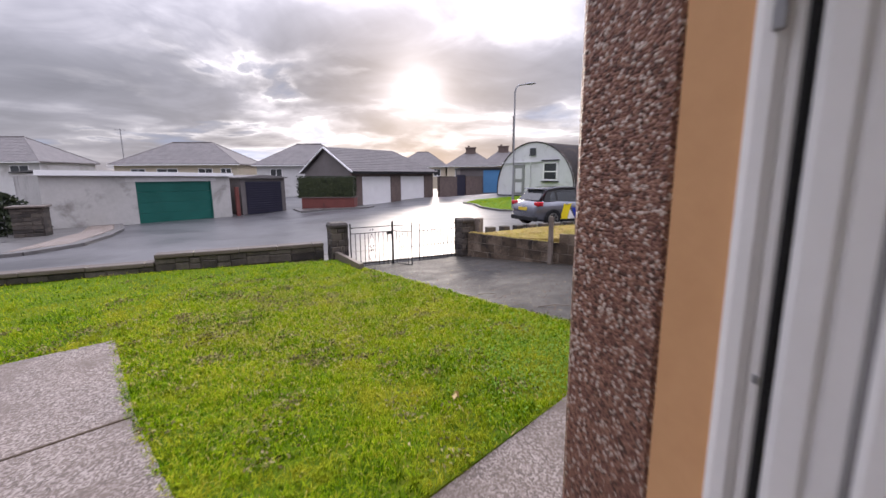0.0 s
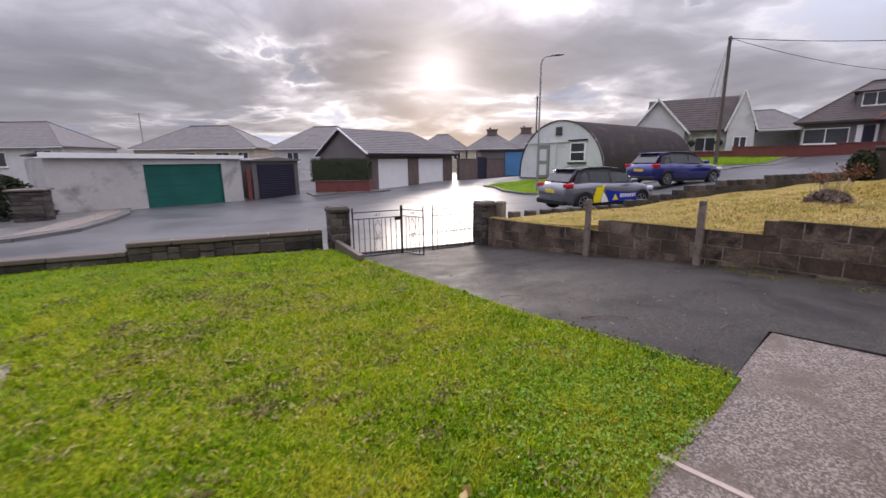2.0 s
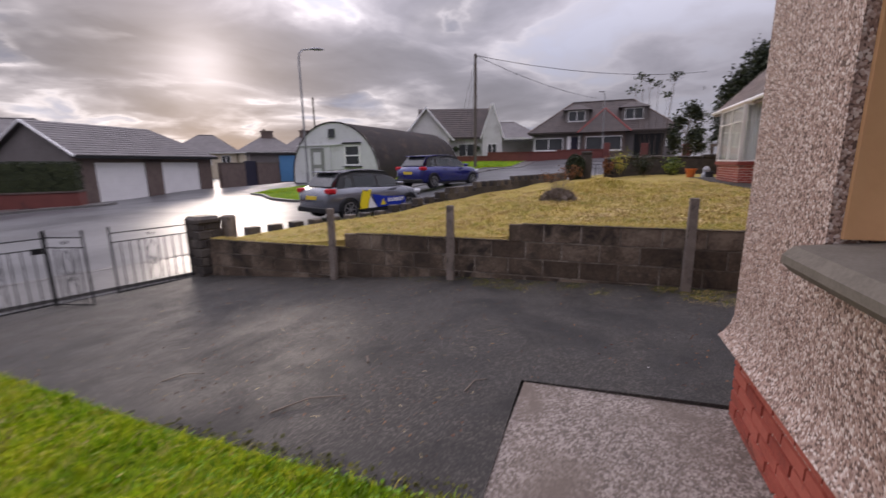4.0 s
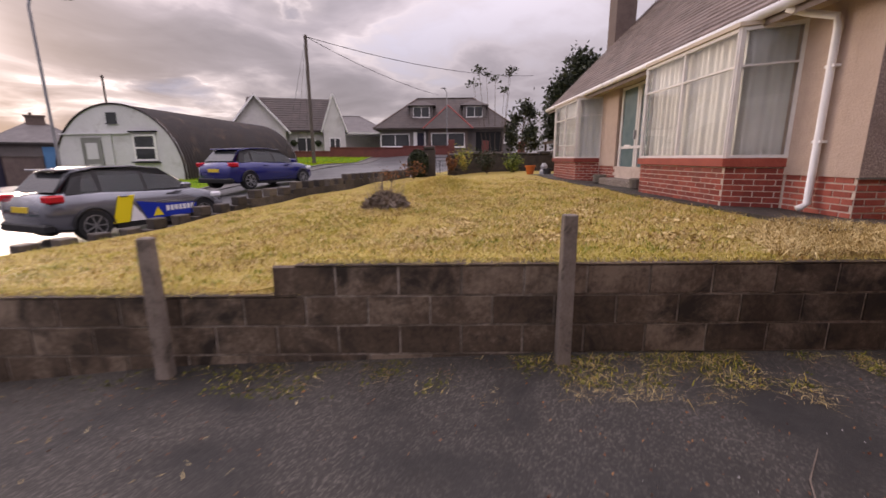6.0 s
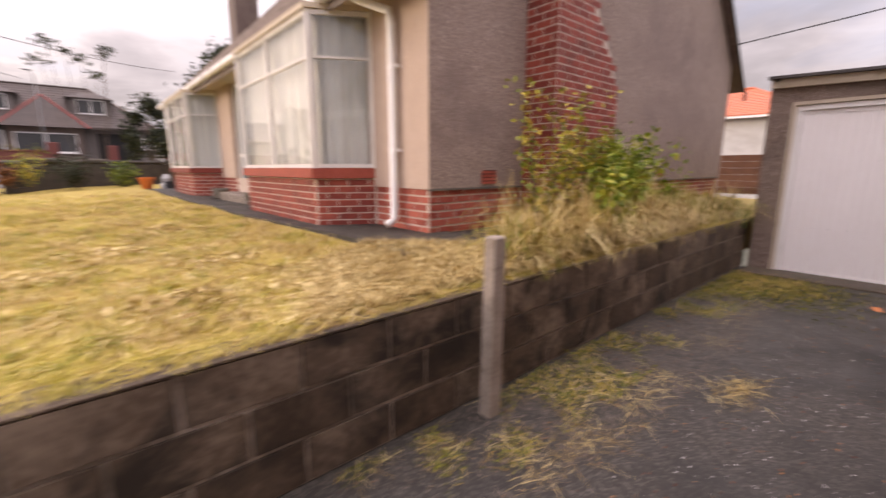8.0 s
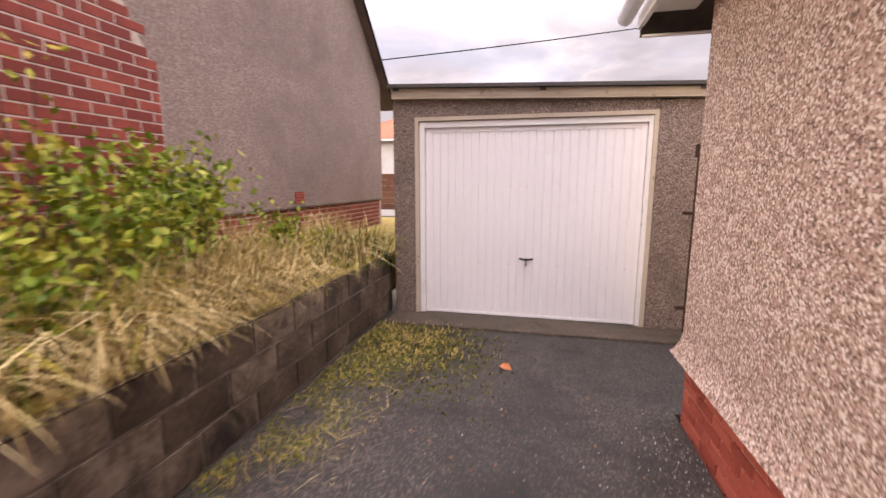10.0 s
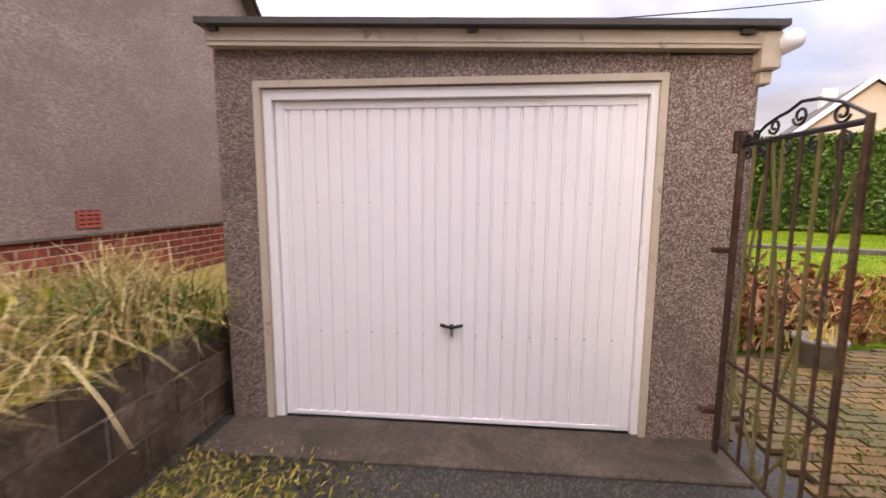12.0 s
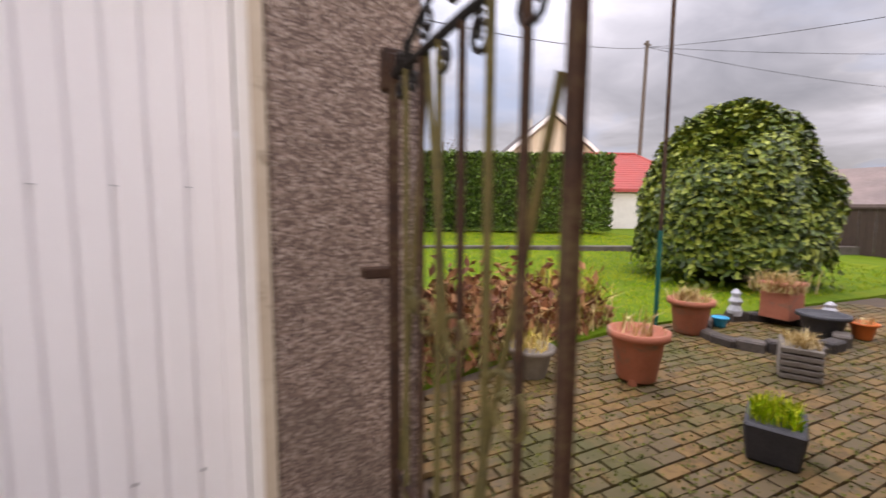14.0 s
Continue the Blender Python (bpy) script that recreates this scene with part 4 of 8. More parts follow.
# ---- block wall along the drive ----
bw = thing("wall_drive", "stepped dark concrete-block boundary wall", "wall", kind="structure")
TOPS = [(-7.75, 2.29, 0.63), (2.29, 4.73, 0.405), (4.73, 7.63, 0.18)]
for a, b, top in TOPS:
    part("core", box(7.785, 7.95, a + (0.004 if a > -7 else 0), b - 0.004, -0.75, top - 0.01), "block_joint", bw)
    part("wall_top", box(7.772, 7.96, a + (0.004 if a > -7 else 0), b - 0.004, top - 0.0095, top + 0.003, 0.003), "block", bw)
n_courses = 6
lay(bw, (7.775, 7.63), (7.775, -7.75), -0.72, n_courses, (BLOCK, HALF_BLOCK), 0.45, 0.225, lambda u, z: z + 0.2 < ([t for a, b, t in TOPS if a <= 7.63 - u <= b] or [0])[0] and z + 0.215 > drive_z(7, 7.63 - u), "block")


def fence_post(y, top, x=7.62, lean=0.0, label="weathered square concrete fence post", mat="post"):
    bm = box(-0.045, 0.045, -0.05, 0.05, -0.25, top - drive_z(7, y), 0.008)
    for v in bm.verts:
        if v.co.z > 0.2:
            v.co.x *= 0.9
            v.co.y *= 0.9
    ob = part("fence_post", bm, mat)
    ob.matrix_world = pose(x, y, drive_z(7, y), lean, 0.4 - lean, 0)
    return tagged(ob, label, "post", group="posts along the block wall")


fence_post(0.40, 1.0)
fence_post(-2.16, 0.98, lean=0.6, label="pale square concrete fence post beside long grass", mat="post_pale")
fence_post(3.20, 0.865)
fence_post(5.08, 0.775, 7.68, -0.5)
gp = part("gate_stump", box(-0.11, 0.11, -0.1, 0.1, -0.3, 1.0, 0.03), "post")
gp.matrix_world = pose(8.19, 7.60, -0.45, 0, 1.5, 10)
tagged(gp, "round-topped dark timber stump beside the gate pier", "post")

# ---- front boundary and gates ----
fw = thing("wall_front", "low rubble garden wall with flat coping", "wall", kind="structure")
rot = -20.5


def run_wall(owner, x0, x1, top, cop=True):
    n = max(1, int((x1 - x0) / 0.42))
    a, b = Vector((x0, edge(x0), 0)), Vector((x1, edge(x1), 0))
    u = (b - a).normalized()
    tn = math.degrees(math.atan2(u.y, u.x))
    length = (b - a).length
    core = part("core", box(0, length, -0.1, 0.1, -0.8, top - 0.09), "stone", owner)
    core.matrix_world = pose(a.x, a.y, 0, 0, 0, tn)
    s = 0.0
    while s < length - 0.12:
        l = min(random.uniform(0.2, 0.55), length - s)
        z = -0.22
        while z < top - 0.12:
            h = min(random.uniform(0.1, 0.2), top - 0.09 - z)
            bm = box(s + 0.008, s + l - 0.008, -0.125, -0.09, z + 0.006, z + h - 0.006, 0.012)
            for v in bm.verts:
                v.co += Vector((random.uniform(-0.01, 0.01), random.uniform(-0.012, 0.006), random.uniform(-0.01, 0.01)))
            ob = part("stone", bm, "stone", owner)
            ob.matrix_world = pose(a.x, a.y, 0, 0, 0, tn)
            z += h
        s += l
    s = 0.0
    while s < length - 0.05:
        l = min(random.uniform(0.7, 1.0), length - s)
        bm = box(s + 0.004, s + l - 0.004, -0.16, 0.16, top - 0.085, top, 0.012)
        ob = part("coping_stone", bm, "coping", owner)
        ob.matrix_world = pose(a.x, a.y, random.uniform(-0.006, 0.006), 0, 0, tn)
        s += l


run_wall(fw, 1.28, 4.42, 0.155)
run_wall(fw, -9.0, 1.27, 0.0)


def pier(x, y, z0, top, w, turn, label):
    ob = thing("gate_pier", label, "pier", group="gate piers", at=(x, y, z0), turn=turn)
    h = top - z0
    part("core", box(-w / 2 + 0.03, w / 2 - 0.03, -w / 2 + 0.03, w / 2 - 0.03, -0.3, h - 0.14), "block_joint", ob)
    z = -0.1
    c = 0
    while z < h - 0.2:
        ch = 0.155
        for side in range(4):
            k = 0.5 + (0.14 if (c + side) % 2 else -0.14)
            for a, b in ((0.0, k), (k, 1.0)):
                bm = box(-w / 2 + a * w + 0.006, -w / 2 + b * w - 0.006, -w / 2, -w / 2 + 0.06, z + 0.006, z + ch - 0.006, 0.014, pose(0, 0, 0, 0, 0, 90 * side))
                for v in bm.verts:
                    v.co += Vector((random.uniform(-0.008, 0.008), random.uniform(-0.008, 0.008), random.uniform(-0.004, 0.004)))
                part("stone", bm, "stone", ob)
        z += ch
        c += 1
    bm = box(-w / 2 - 0.03, w / 2 + 0.03, -w / 2 - 0.03, w / 2 + 0.03, h - 0.15, h, 0.05)
    part("cap", bm, "stone", ob, "rough-hewn dark stone cap")
    return ob


pier(4.66, 9.0, -0.45, 0.62, 0.38, -17, "rock-faced dark stone gate pier beside the lawn")
pier(7.88, 7.83, -0.5, 0.57, 0.38, -17, "rock-faced dark stone gate pier beside the timber stump")


def gate_leaf(x0, y0, x1, y1, z0, h, name, label, box_lock=False):
    """A thin iron gate leaf from hinge to free end, with rails, bars, scroll panel and spiked stiles."""
    length = math.hypot(x1 - x0, y1 - y0)
    ob = thing(name, label, "gate", group="iron drive gates", at=(x0, y0, z0), turn=math.degrees(math.atan2(y1 - y0, x1 - x0)))
    for s in (0.0, length):
        part("stile", tube([(s, 0, 0), (s, 0, h), (s, 0, h + 0.07)], 0.014, 6), "black_metal", ob)
    for z in (0.05, h - 0.17, h - 0.03):
        part("rail", tube([(0, 0, z), (length, 0, z)], 0.009, 5), "black_metal", ob)
    n = max(3, round(length / 0.115))
    mid = length / 2
    for i in range(1, n):
        s = length * i / n
        if abs(s - mid) > 0.1:
            part("bar", tube([(s, 0, 0.05), (s, 0, h - 0.17)], 0.008, 5), "black_metal", ob)
    bm = bmesh.new()
    for sg in (-1, 1):
        add_tube(bm, [(mid + sg * 0.09, 0, 0.05), (mid + sg * 0.09, 0, h - 0.17)], 0.0065, 5)
        add_tube(bm, [(mid, 0, 0.08), (mid + sg * 0.075, 0, 0.26), (mid + sg * 0.01, 0, 0.45), (mid + sg * 0.075, 0, 0.64), (mid, 0, h - 0.2)], 0.005, 4)
        for zc in (0.42, 0.50):
            add_tube(bm, spiral((mid + sg * 0.04, 0, zc), 0.035, 0.008, 0, 1.2 * sg, (1, 0, 0), (0, 0, 1), 10), 0.004, 4)
        add_tube(bm, spiral((mid + sg * 0.03, 0, h - 0.1), 0.028, 0.006, 0, 1.2 * sg, (1, 0, 0), (0, 0, 1), 10), 0.004, 4)
    part("scroll_panel", bm, "black_metal", ob, "wrought scroll panel")
    if box_lock:
        part("lock_box", box(length - 0.14, length - 0.02, -0.02, 0.02, h - 0.24, h - 0.16, 0.004), "black_metal", ob)
    return ob


gate_leaf(4.9, 8.82, 5.93, 8.53, -0.52, 1.02, "drive_gate", "closed black wrought-iron drive gate leaf", True)
gate_leaf(5.95, 8.52, 6.10, 7.98, -0.53, 1.04, "drive_gate", "black wrought-iron gate leaf folded inwards")
gate_leaf(7.66, 7.97, 6.62, 8.27, -0.53, 1.0, "drive_gate", "closed black wrought-iron gate leaf with bolt")

ramp = sheet("gate_ramp", [(4.85, 8.9), (7.85, 8.07), (8.0, 8.62), (5.0, 9.45)], lambda x, y: -0.5 + 0.004, "pavement", 0.5, 0.2)
tagged(ramp, "pale concrete strip under the drive gates", "paving", kind="structure")
# castellated block wall of the neighbour
cw = thing("wall_castellated", "low dark block wall with castellated top", "wall", kind="structure")
x = 8.35
i = 0
while x < 22.0:
    y = edge(x)
    top = lerp_table(x, [(8, 0.22), (11.4, 0.22), (13.2, 0.40), (13.9, 0.55), (16.3, 0.77), (19, 0.88), (22, 0.92)])
    top = round(top / 0.11) * 0.11
    b1 = part("block", box(-0.235, 0.235, -0.1, 0.1, -0.9, top - 0.15, 0.008), "stone", cw)
    b1.matrix_world = pose(x, y, 0, 0, 0, -20.5)
    if i % 1 == 0:
        b2 = part("merlon", box(-0.12, 0.12, -0.11, 0.11, top - 0.152, top + 0.03, 0.014), "stone", cw)
        b2.matrix_world = pose(x, y, 0, 0, 0, -20.5 + random.uniform(-3, 3))
    x += 0.44
    i += 1

# ---- garage ----
gar = thing("garage", "flat-roofed pebbledashed garage with a white up-and-over door", "garage", kind="structure")
GY = -7.62
part("pier", box(7.44, 7.69, GY - 0.24, GY, -0.4, 2.36, 0.012), "pebble_garage", gar)
part("pier", box(4.48, 4.965, GY - 0.24, GY, -0.4, 2.262, 0.012), "pebble_garage", gar)
part("lintel", prism([(7.438, 2.165), (4.967, 2.165), (4.967, 2.275), (7.438, 2.352)], "y", GY - 0.24, GY - 0.003), "pebble_garage", gar)
part("side_wall", box(7.46, 7.685, -12.6, GY - 0.242, -0.4, 2.33), "pebble_garage", gar)
part("side_wall", box(4.525, 4.75, -12.6, GY - 0.242, -0.4, 2.24), "pebble_garage", gar)
part("rear_wall", box(4.75, 7.46, -12.6, -12.38, -0.4, 2.24), "pebble_garage", gar)
part("reveal", add_box(add_box(box(7.395, 7.439, GY - 0.2, GY + 0.004, -0.06, 2.165), 4.966, 5.005, GY - 0.2, GY + 0.004, -0.06, 2.165), 5.005, 7.395, GY - 0.2, GY + 0.004, 2.125, 2.165), "cream", gar, "flaking cream-painted reveal")
fas = prism([(7.68, 2.358), (4.47, 2.258), (4.47, 2.35), (7.68, 2.462)], "y", GY - 0.01, GY + 0.07)
part("fascia", fas, "cream", gar, "cream-painted timber fascia")
part("fascia_end", add_box(box(4.43, 4.53, GY - 0.02, GY + 0.085, 2.15, 2.345, 0.01), 4.45, 4.51, GY - 0.03, GY + 0.05, 2.08, 2.15, 0.008), "cream", gar)
part("fascia_strip", prism([(7.68, 2.385), (4.47, 2.28), (4.47, 2.29), (7.68, 2.395)], "y", GY + 0.07, GY + 0.078), "cream", gar)
part("roof", prism([(7.71, 2.464), (4.43, 2.352), (4.43, 2.385), (7.71, 2.50)], "y", -12.7, GY + 0.13), "felt", gar, "dark felt roof edge")
part("gutter", tube([(4.40, GY + 0.12, 2.29), (4.40, -12.6, 2.24)], 0.055, 10), "pvc", gar, "", True)
for bx in (7.62, 6.08, 4.62):
    part("bracket", box(bx - 0.03, bx + 0.03, GY + 0.07, GY + 0.1, 2.436 - (7.68 - bx) * 0.0345, 2.461 - (7.68 - bx) * 0.0345), "felt", gar)
door = thing("garage_door", "white ribbed steel up-and-over garage door, closed", "door", kind="structure")
DY = GY - 0.06
part("frame", add_box(add_box(box(7.335, 7.392, DY - 0.02, DY + 0.035, -0.05, 2.12, 0.004), 5.003, 5.045, DY - 0.02, DY + 0.035, -0.05, 2.12, 0.004), 5.045, 7.335, DY - 0.02, DY + 0.035, 2.055, 2.12, 0.004), "pvc", door)
X0, X1, Z0, Z1 = 5.05, 7.330, -0.035, 2.053
part("door_edge", add_box(add_box(add_box(box(X0, X0 + 0.055, DY - 0.03, DY, Z0, Z1, 0.003), X1 - 0.055, X1, DY - 0.03, DY, Z0, Z1, 0.003), X0 + 0.055, X1 - 0.055, DY - 0.03, DY, Z1 - 0.05, Z1, 0.003), X0 + 0.055, X1 - 0.055, DY - 0.03, DY, Z0, Z0 + 0.03, 0.003), "door_white", door)
outline = []
rx = X0 + 0.056
while rx < X1 - 0.13:
    outline += [(rx, 0.0), (rx + 0.058, 0.0), (rx + 0.063, -0.014), (rx + 0.074, -0.014), (rx + 0.08, 0.0)]
    rx += 0.0862
outline += [(X1 - 0.056, 0.0)]
pv, pf = [], []
for px_, py_ in outline:
    pv += [(px_, DY - 0.006 + py_, Z0 + 0.03), (px_, DY - 0.006 + py_, Z1 - 0.05)]
for i in range(len(outline) - 1):
    pf.append((2 * i, 2 * i + 2, 2 * i + 3, 2 * i + 1))
panel = mesh_ob("panel", pv, pf, "door_white", door, "vertically ribbed white steel panel")
riv = bmesh.new()
for z in (1.42, 0.56):
    rx = X0 + 0.056 + 0.069
    k = 0
    while rx < X1 - 0.13:
        if k % 2 == 0:
            add_box(riv, rx - 0.004, rx + 0.004, DY - 0.016, DY - 0.005, z, z + 0.004)
        rx += 0.0862
        k += 1
part("rivets", riv, "galv", door, "small steel rivets")
hnd = bmesh.new()
add_tube(hnd, [(6.265, DY + 0.012, 0.635), (6.22, DY + 0.04, 0.632), (6.17, DY + 0.04, 0.632), (6.125, DY + 0.012, 0.635)], 0.011, 8)
add_box(hnd, 6.183, 6.207, DY - 0.004, DY + 0.03, 0.61, 0.64, 0.004)
part("handle", hnd, "black_plastic", door, "dark handle")
part("lock", box(6.188, 6.202, DY - 0.004, DY + 0.012, 0.555, 0.60, 0.004), "galv", door, "small steel lock")

# ---- side gate beside the garage ----
sg = thing("side_gate", "rusty wrought-iron scroll garden gate, mossy with age", "gate", at=(4.635, -7.46, -0.06), turn=90)
# local x runs from the hinge, z up
GW = 0.74
part("hinge_stile", box(-0.016, 0.016, -0.014, 0.014, 0.05, 1.86, 0.005), "rust", sg)
part("end_stile", box(GW - 0.008, GW + 0.016, -0.012, 0.012, 0.04, 1.825, 0.004), "rust", sg)
part("hinge", box(-0.05, 0.0, -0.09, 0.02, 1.22, 1.25, 0.004), "rust", sg)
part("hinge", box(-0.05, 0.0, -0.09, 0.02, 0.28, 0.31, 0.004), "rust", sg)
part("finial", box(-0.04, 0.0, -0.03, 0.03, 1.76, 1.88, 0.006), "rust", sg)
part("top_rail", tube([(0, 0, 1.80), (GW, 0, 1.80)], 0.013, 6), "black_metal", sg)
part("low_rail", tube([(0, 0, 0.62), (GW, 0, 0.62)], 0.011, 6), "rust", sg)
part("bottom_rail", tube([(0, 0, 0.12), (GW, 0, 0.12)], 0.012, 6), "rust", sg)
for k in range(1, 7):
    s = GW * k / 7
    part("bar", tube([(s, 0, 0.12), (s, 0, 1.80)], 0.009, 6), "mossy_iron" if k % 2 else "rust", sg)
for a, b, c_, d_ in ((0.02, 0.62, 0.22, 1.8), (0.42, 0.62, 0.22, 1.8), (0.42, 0.62, 0.70, 1.62), (0.36, 0.12, 0.05, 0.6), (0.36, 0.12, 0.66, 0.6)):
    part("brace", tube([(a, 0.012, b), (c_, 0.012, d_)], 0.008, 5), "mossy_iron", sg)
for cx, cz, r, a0, tn in ((0.11, 1.84, 0.03, 3.4, 1.3), (0.24, 1.86, 0.038, 3.4, 1.3), (0.40, 1.88, 0.044, 3.3, 1.4), (0.62, 1.85, 0.042, -0.3, -1.4), (0.05, 1.826, 0.022, 0, 1.3),
                          (0.06, 1.75, 0.03, 1.6, -1.3), (0.16, 1.75, 0.032, 1.6, 1.3), (0.33, 1.745, 0.036, 1.6, -1.3), (0.50, 1.74, 0.04, 1.6, 1.3), (0.64, 1.735, 0.044, 1.6, -1.3),
                          (0.13, 1.17, 0.05, 0, 1.3), (0.24, 1.15, 0.055, 3.1, -1.3), (0.40, 1.15, 0.06, 0, 1.3), (0.60, 1.08, 0.075, 3.1, -1.3), (0.1, 0.45, 0.05, 0, 1.3), (0.3, 0.42, 0.06, 3, -1.3), (0.56, 0.42, 0.06, 0, 1.3)):
    part("scroll", tube(spiral((cx, 0, cz), r, r * 0.3, a0, tn, (1, 0, 0), (0, 0, 1), 18), 0.0065, 5), "black_metal" if cz > 1.6 else "mossy_iron", sg)
part("crest", tube([(0.0, 0, 1.81), (0.10, 0, 1.83), (0.18, 0, 1.875), (0.26, 0, 1.90), (0.32, 0, 1.91), (0.40, 0, 1.94), (0.50, 0, 1.93), (0.62, 0, 1.89), (GW, 0, 1.82)], 0.008, 6), "black_metal", sg)

# ---- neighbour's bungalow ----
nh = thing("bungalow", "pebble-rendered bungalow with brick plinth, two bays and a steep tiled roof", "house", at=(0, 0, 0))
NX, NY, NB = 9.28, -3.07, 0.60
part("plinth", box(NX + 0.012, 20.7, -11.4, NY - 0.012, NB - 0.3, 1.134), "mortar", nh)
part("side_wall", prism([(NY + 0.004, 1.134), (NY + 0.004, 3.0), (-7.25, 7.45), (-11.42, 3.4), (-11.42, 1.134)], "x", NX - 0.012, NX + 0.25), "render_side", nh, "brown-grey roughcast gable wall, patchily stained, darker than the front")
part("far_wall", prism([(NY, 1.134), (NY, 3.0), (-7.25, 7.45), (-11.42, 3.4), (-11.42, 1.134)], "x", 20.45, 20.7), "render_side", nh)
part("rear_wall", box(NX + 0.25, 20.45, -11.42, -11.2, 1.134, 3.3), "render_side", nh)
part("front_wall", box(NX + 0.252, 13.8, NY - 0.25, NY + 0.012, 1.134, 3.02), "render_front", nh, "cream roughcast front wall")
part("front_wall", box(15.55, 20.45, NY - 0.25, NY + 0.012, 1.134, 3.02), "render_front", nh)
part("front_wall", box(NX - 0.012, NX + 0.25, NY + 0.0045, NY + 0.012, 1.134, 3.02), "render_front", nh)
part("porch_back", box(13.8, 15.55, NY - 0.9, NY - 0.75, 0.7, 3.02), "render_front", nh)
part("wall_base_drip", box(NX - 0.02, NX + 0.02, -11.4, NY, 1.118, 1.14), "stone", nh)


def tiled_roof(name, xa, xb, y_eave, z_eave, y_ridge, z_ridge, mat, owner, rows=26, thick=0.05):
    """A roof slope in overlapping courses of tiles, from eave to ridge."""
    v, f = [], []
    n = int((xb - xa) / 0.3)
    for r in range(rows):
        a, b = r / rows, (r + 1.25) / rows
        ya, za = y_eave + (y_ridge - y_eave) * a, z_eave + (z_ridge - z_eave) * a
        yb, zb = y_eave + (y_ridge - y_eave) * b, z_eave + (z_ridge - z_eave) * b
        for c in range(n):
            x0 = xa + (xb - xa) * c / n + (0.15 if r % 2 else 0)
            x1 = min(xb, x0 + (xb - xa) / n - 0.008)
            if x1 - x0 < 0.05:
                continue
            j = random.uniform(-0.004, 0.004)
            k = len(v)
            v += [(x0, ya, za + thick + j), (x1, ya, za + thick + j), (x1, yb, zb + 0.012), (x0, yb, zb + 0.012), (x0, ya, za + thick - 0.022 + j), (x1, ya, za + thick - 0.022 + j)]
            f += [(k, k + 1, k + 2, k + 3), (k + 4, k + 5, k + 1, k)]
    ob = mesh_ob(name, v, f, mat, owner)
    ob["kind"] = "stuff"
    return ob


part("roof_deck", prism([(-2.68, 3.02), (-7.25, 7.62), (-11.9, 3.1), (-11.9, 2.98), (-7.25, 7.48), (-2.68, 2.9)], "x", NX - 0.16, 20.95), "roof_brown", nh)
tiled_roof("roof_tiles", NX - 0.16, 20.95, -2.66, 3.03, -7.25, 7.62, "roof_brown", nh, 40)
part("soffit", box(NX - 0.15, 20.9, NY - 0.1, -2.7, 2.985, 3.0), "cream", nh)
part("fascia", box(NX - 0.17, 20.95, -2.71, -2.685, 2.93, 3.1), "pvc", nh)
part("gutter", tube([(NX - 0.2, -2.63, 3.03), (20.98, -2.63, 3.03)], 0.06, 10), "pvc", nh, "white gutter", True)
part("bargeboard", add_box(prism([(-7.25, 7.52), (-11.95, 2.95), (-11.95, 2.90), (-7.25, 7.47)], "x", NX - 0.19, NX - 0.16), NX - 0.19, NX - 0.16, -12.0, -11.88, 2.8, 2.98), "black_plastic", nh)
part("downpipe", tube([(10.05, -2.64, 2.98), (9.95, -2.8, 2.9), (9.78, -2.99, 2.82), (9.76, -3.0, 2.7), (9.76, -3.0, 0.82), (9.76, -2.9, 0.76)], 0.042, 8), "pvc", nh, "white downpipe", True)
for z in (2.3, 1.5):
    part("pipe_bracket", box(9.7, 9.82, -3.06, -2.98, z, z + 0.03), "pvc", nh)
for y, z in ((-3.89, 1.24), (-8.25, 1.26)):
    # dark backing: shade inside the slots put in as colour
    part("vent_void", box(NX - 0.0165, NX, y - 0.11, y + 0.11, z - 0.07, z + 0.075), "dark_void", nh)
    vb = bmesh.new()
    for k in range(4):
        add_box(vb, NX - 0.024, NX, y - 0.11, y + 0.11, z - 0.07 + k * 0.037, z - 0.046 + k * 0.037)
    for k in range(4):
        add_box(vb, NX - 0.0235, NX, y - 0.11 + k * 0.0667, y - 0.09 + k * 0.0667, z - 0.07, z + 0.075)
    part("air_vent", vb, "brick", nh, "terracotta air brick")


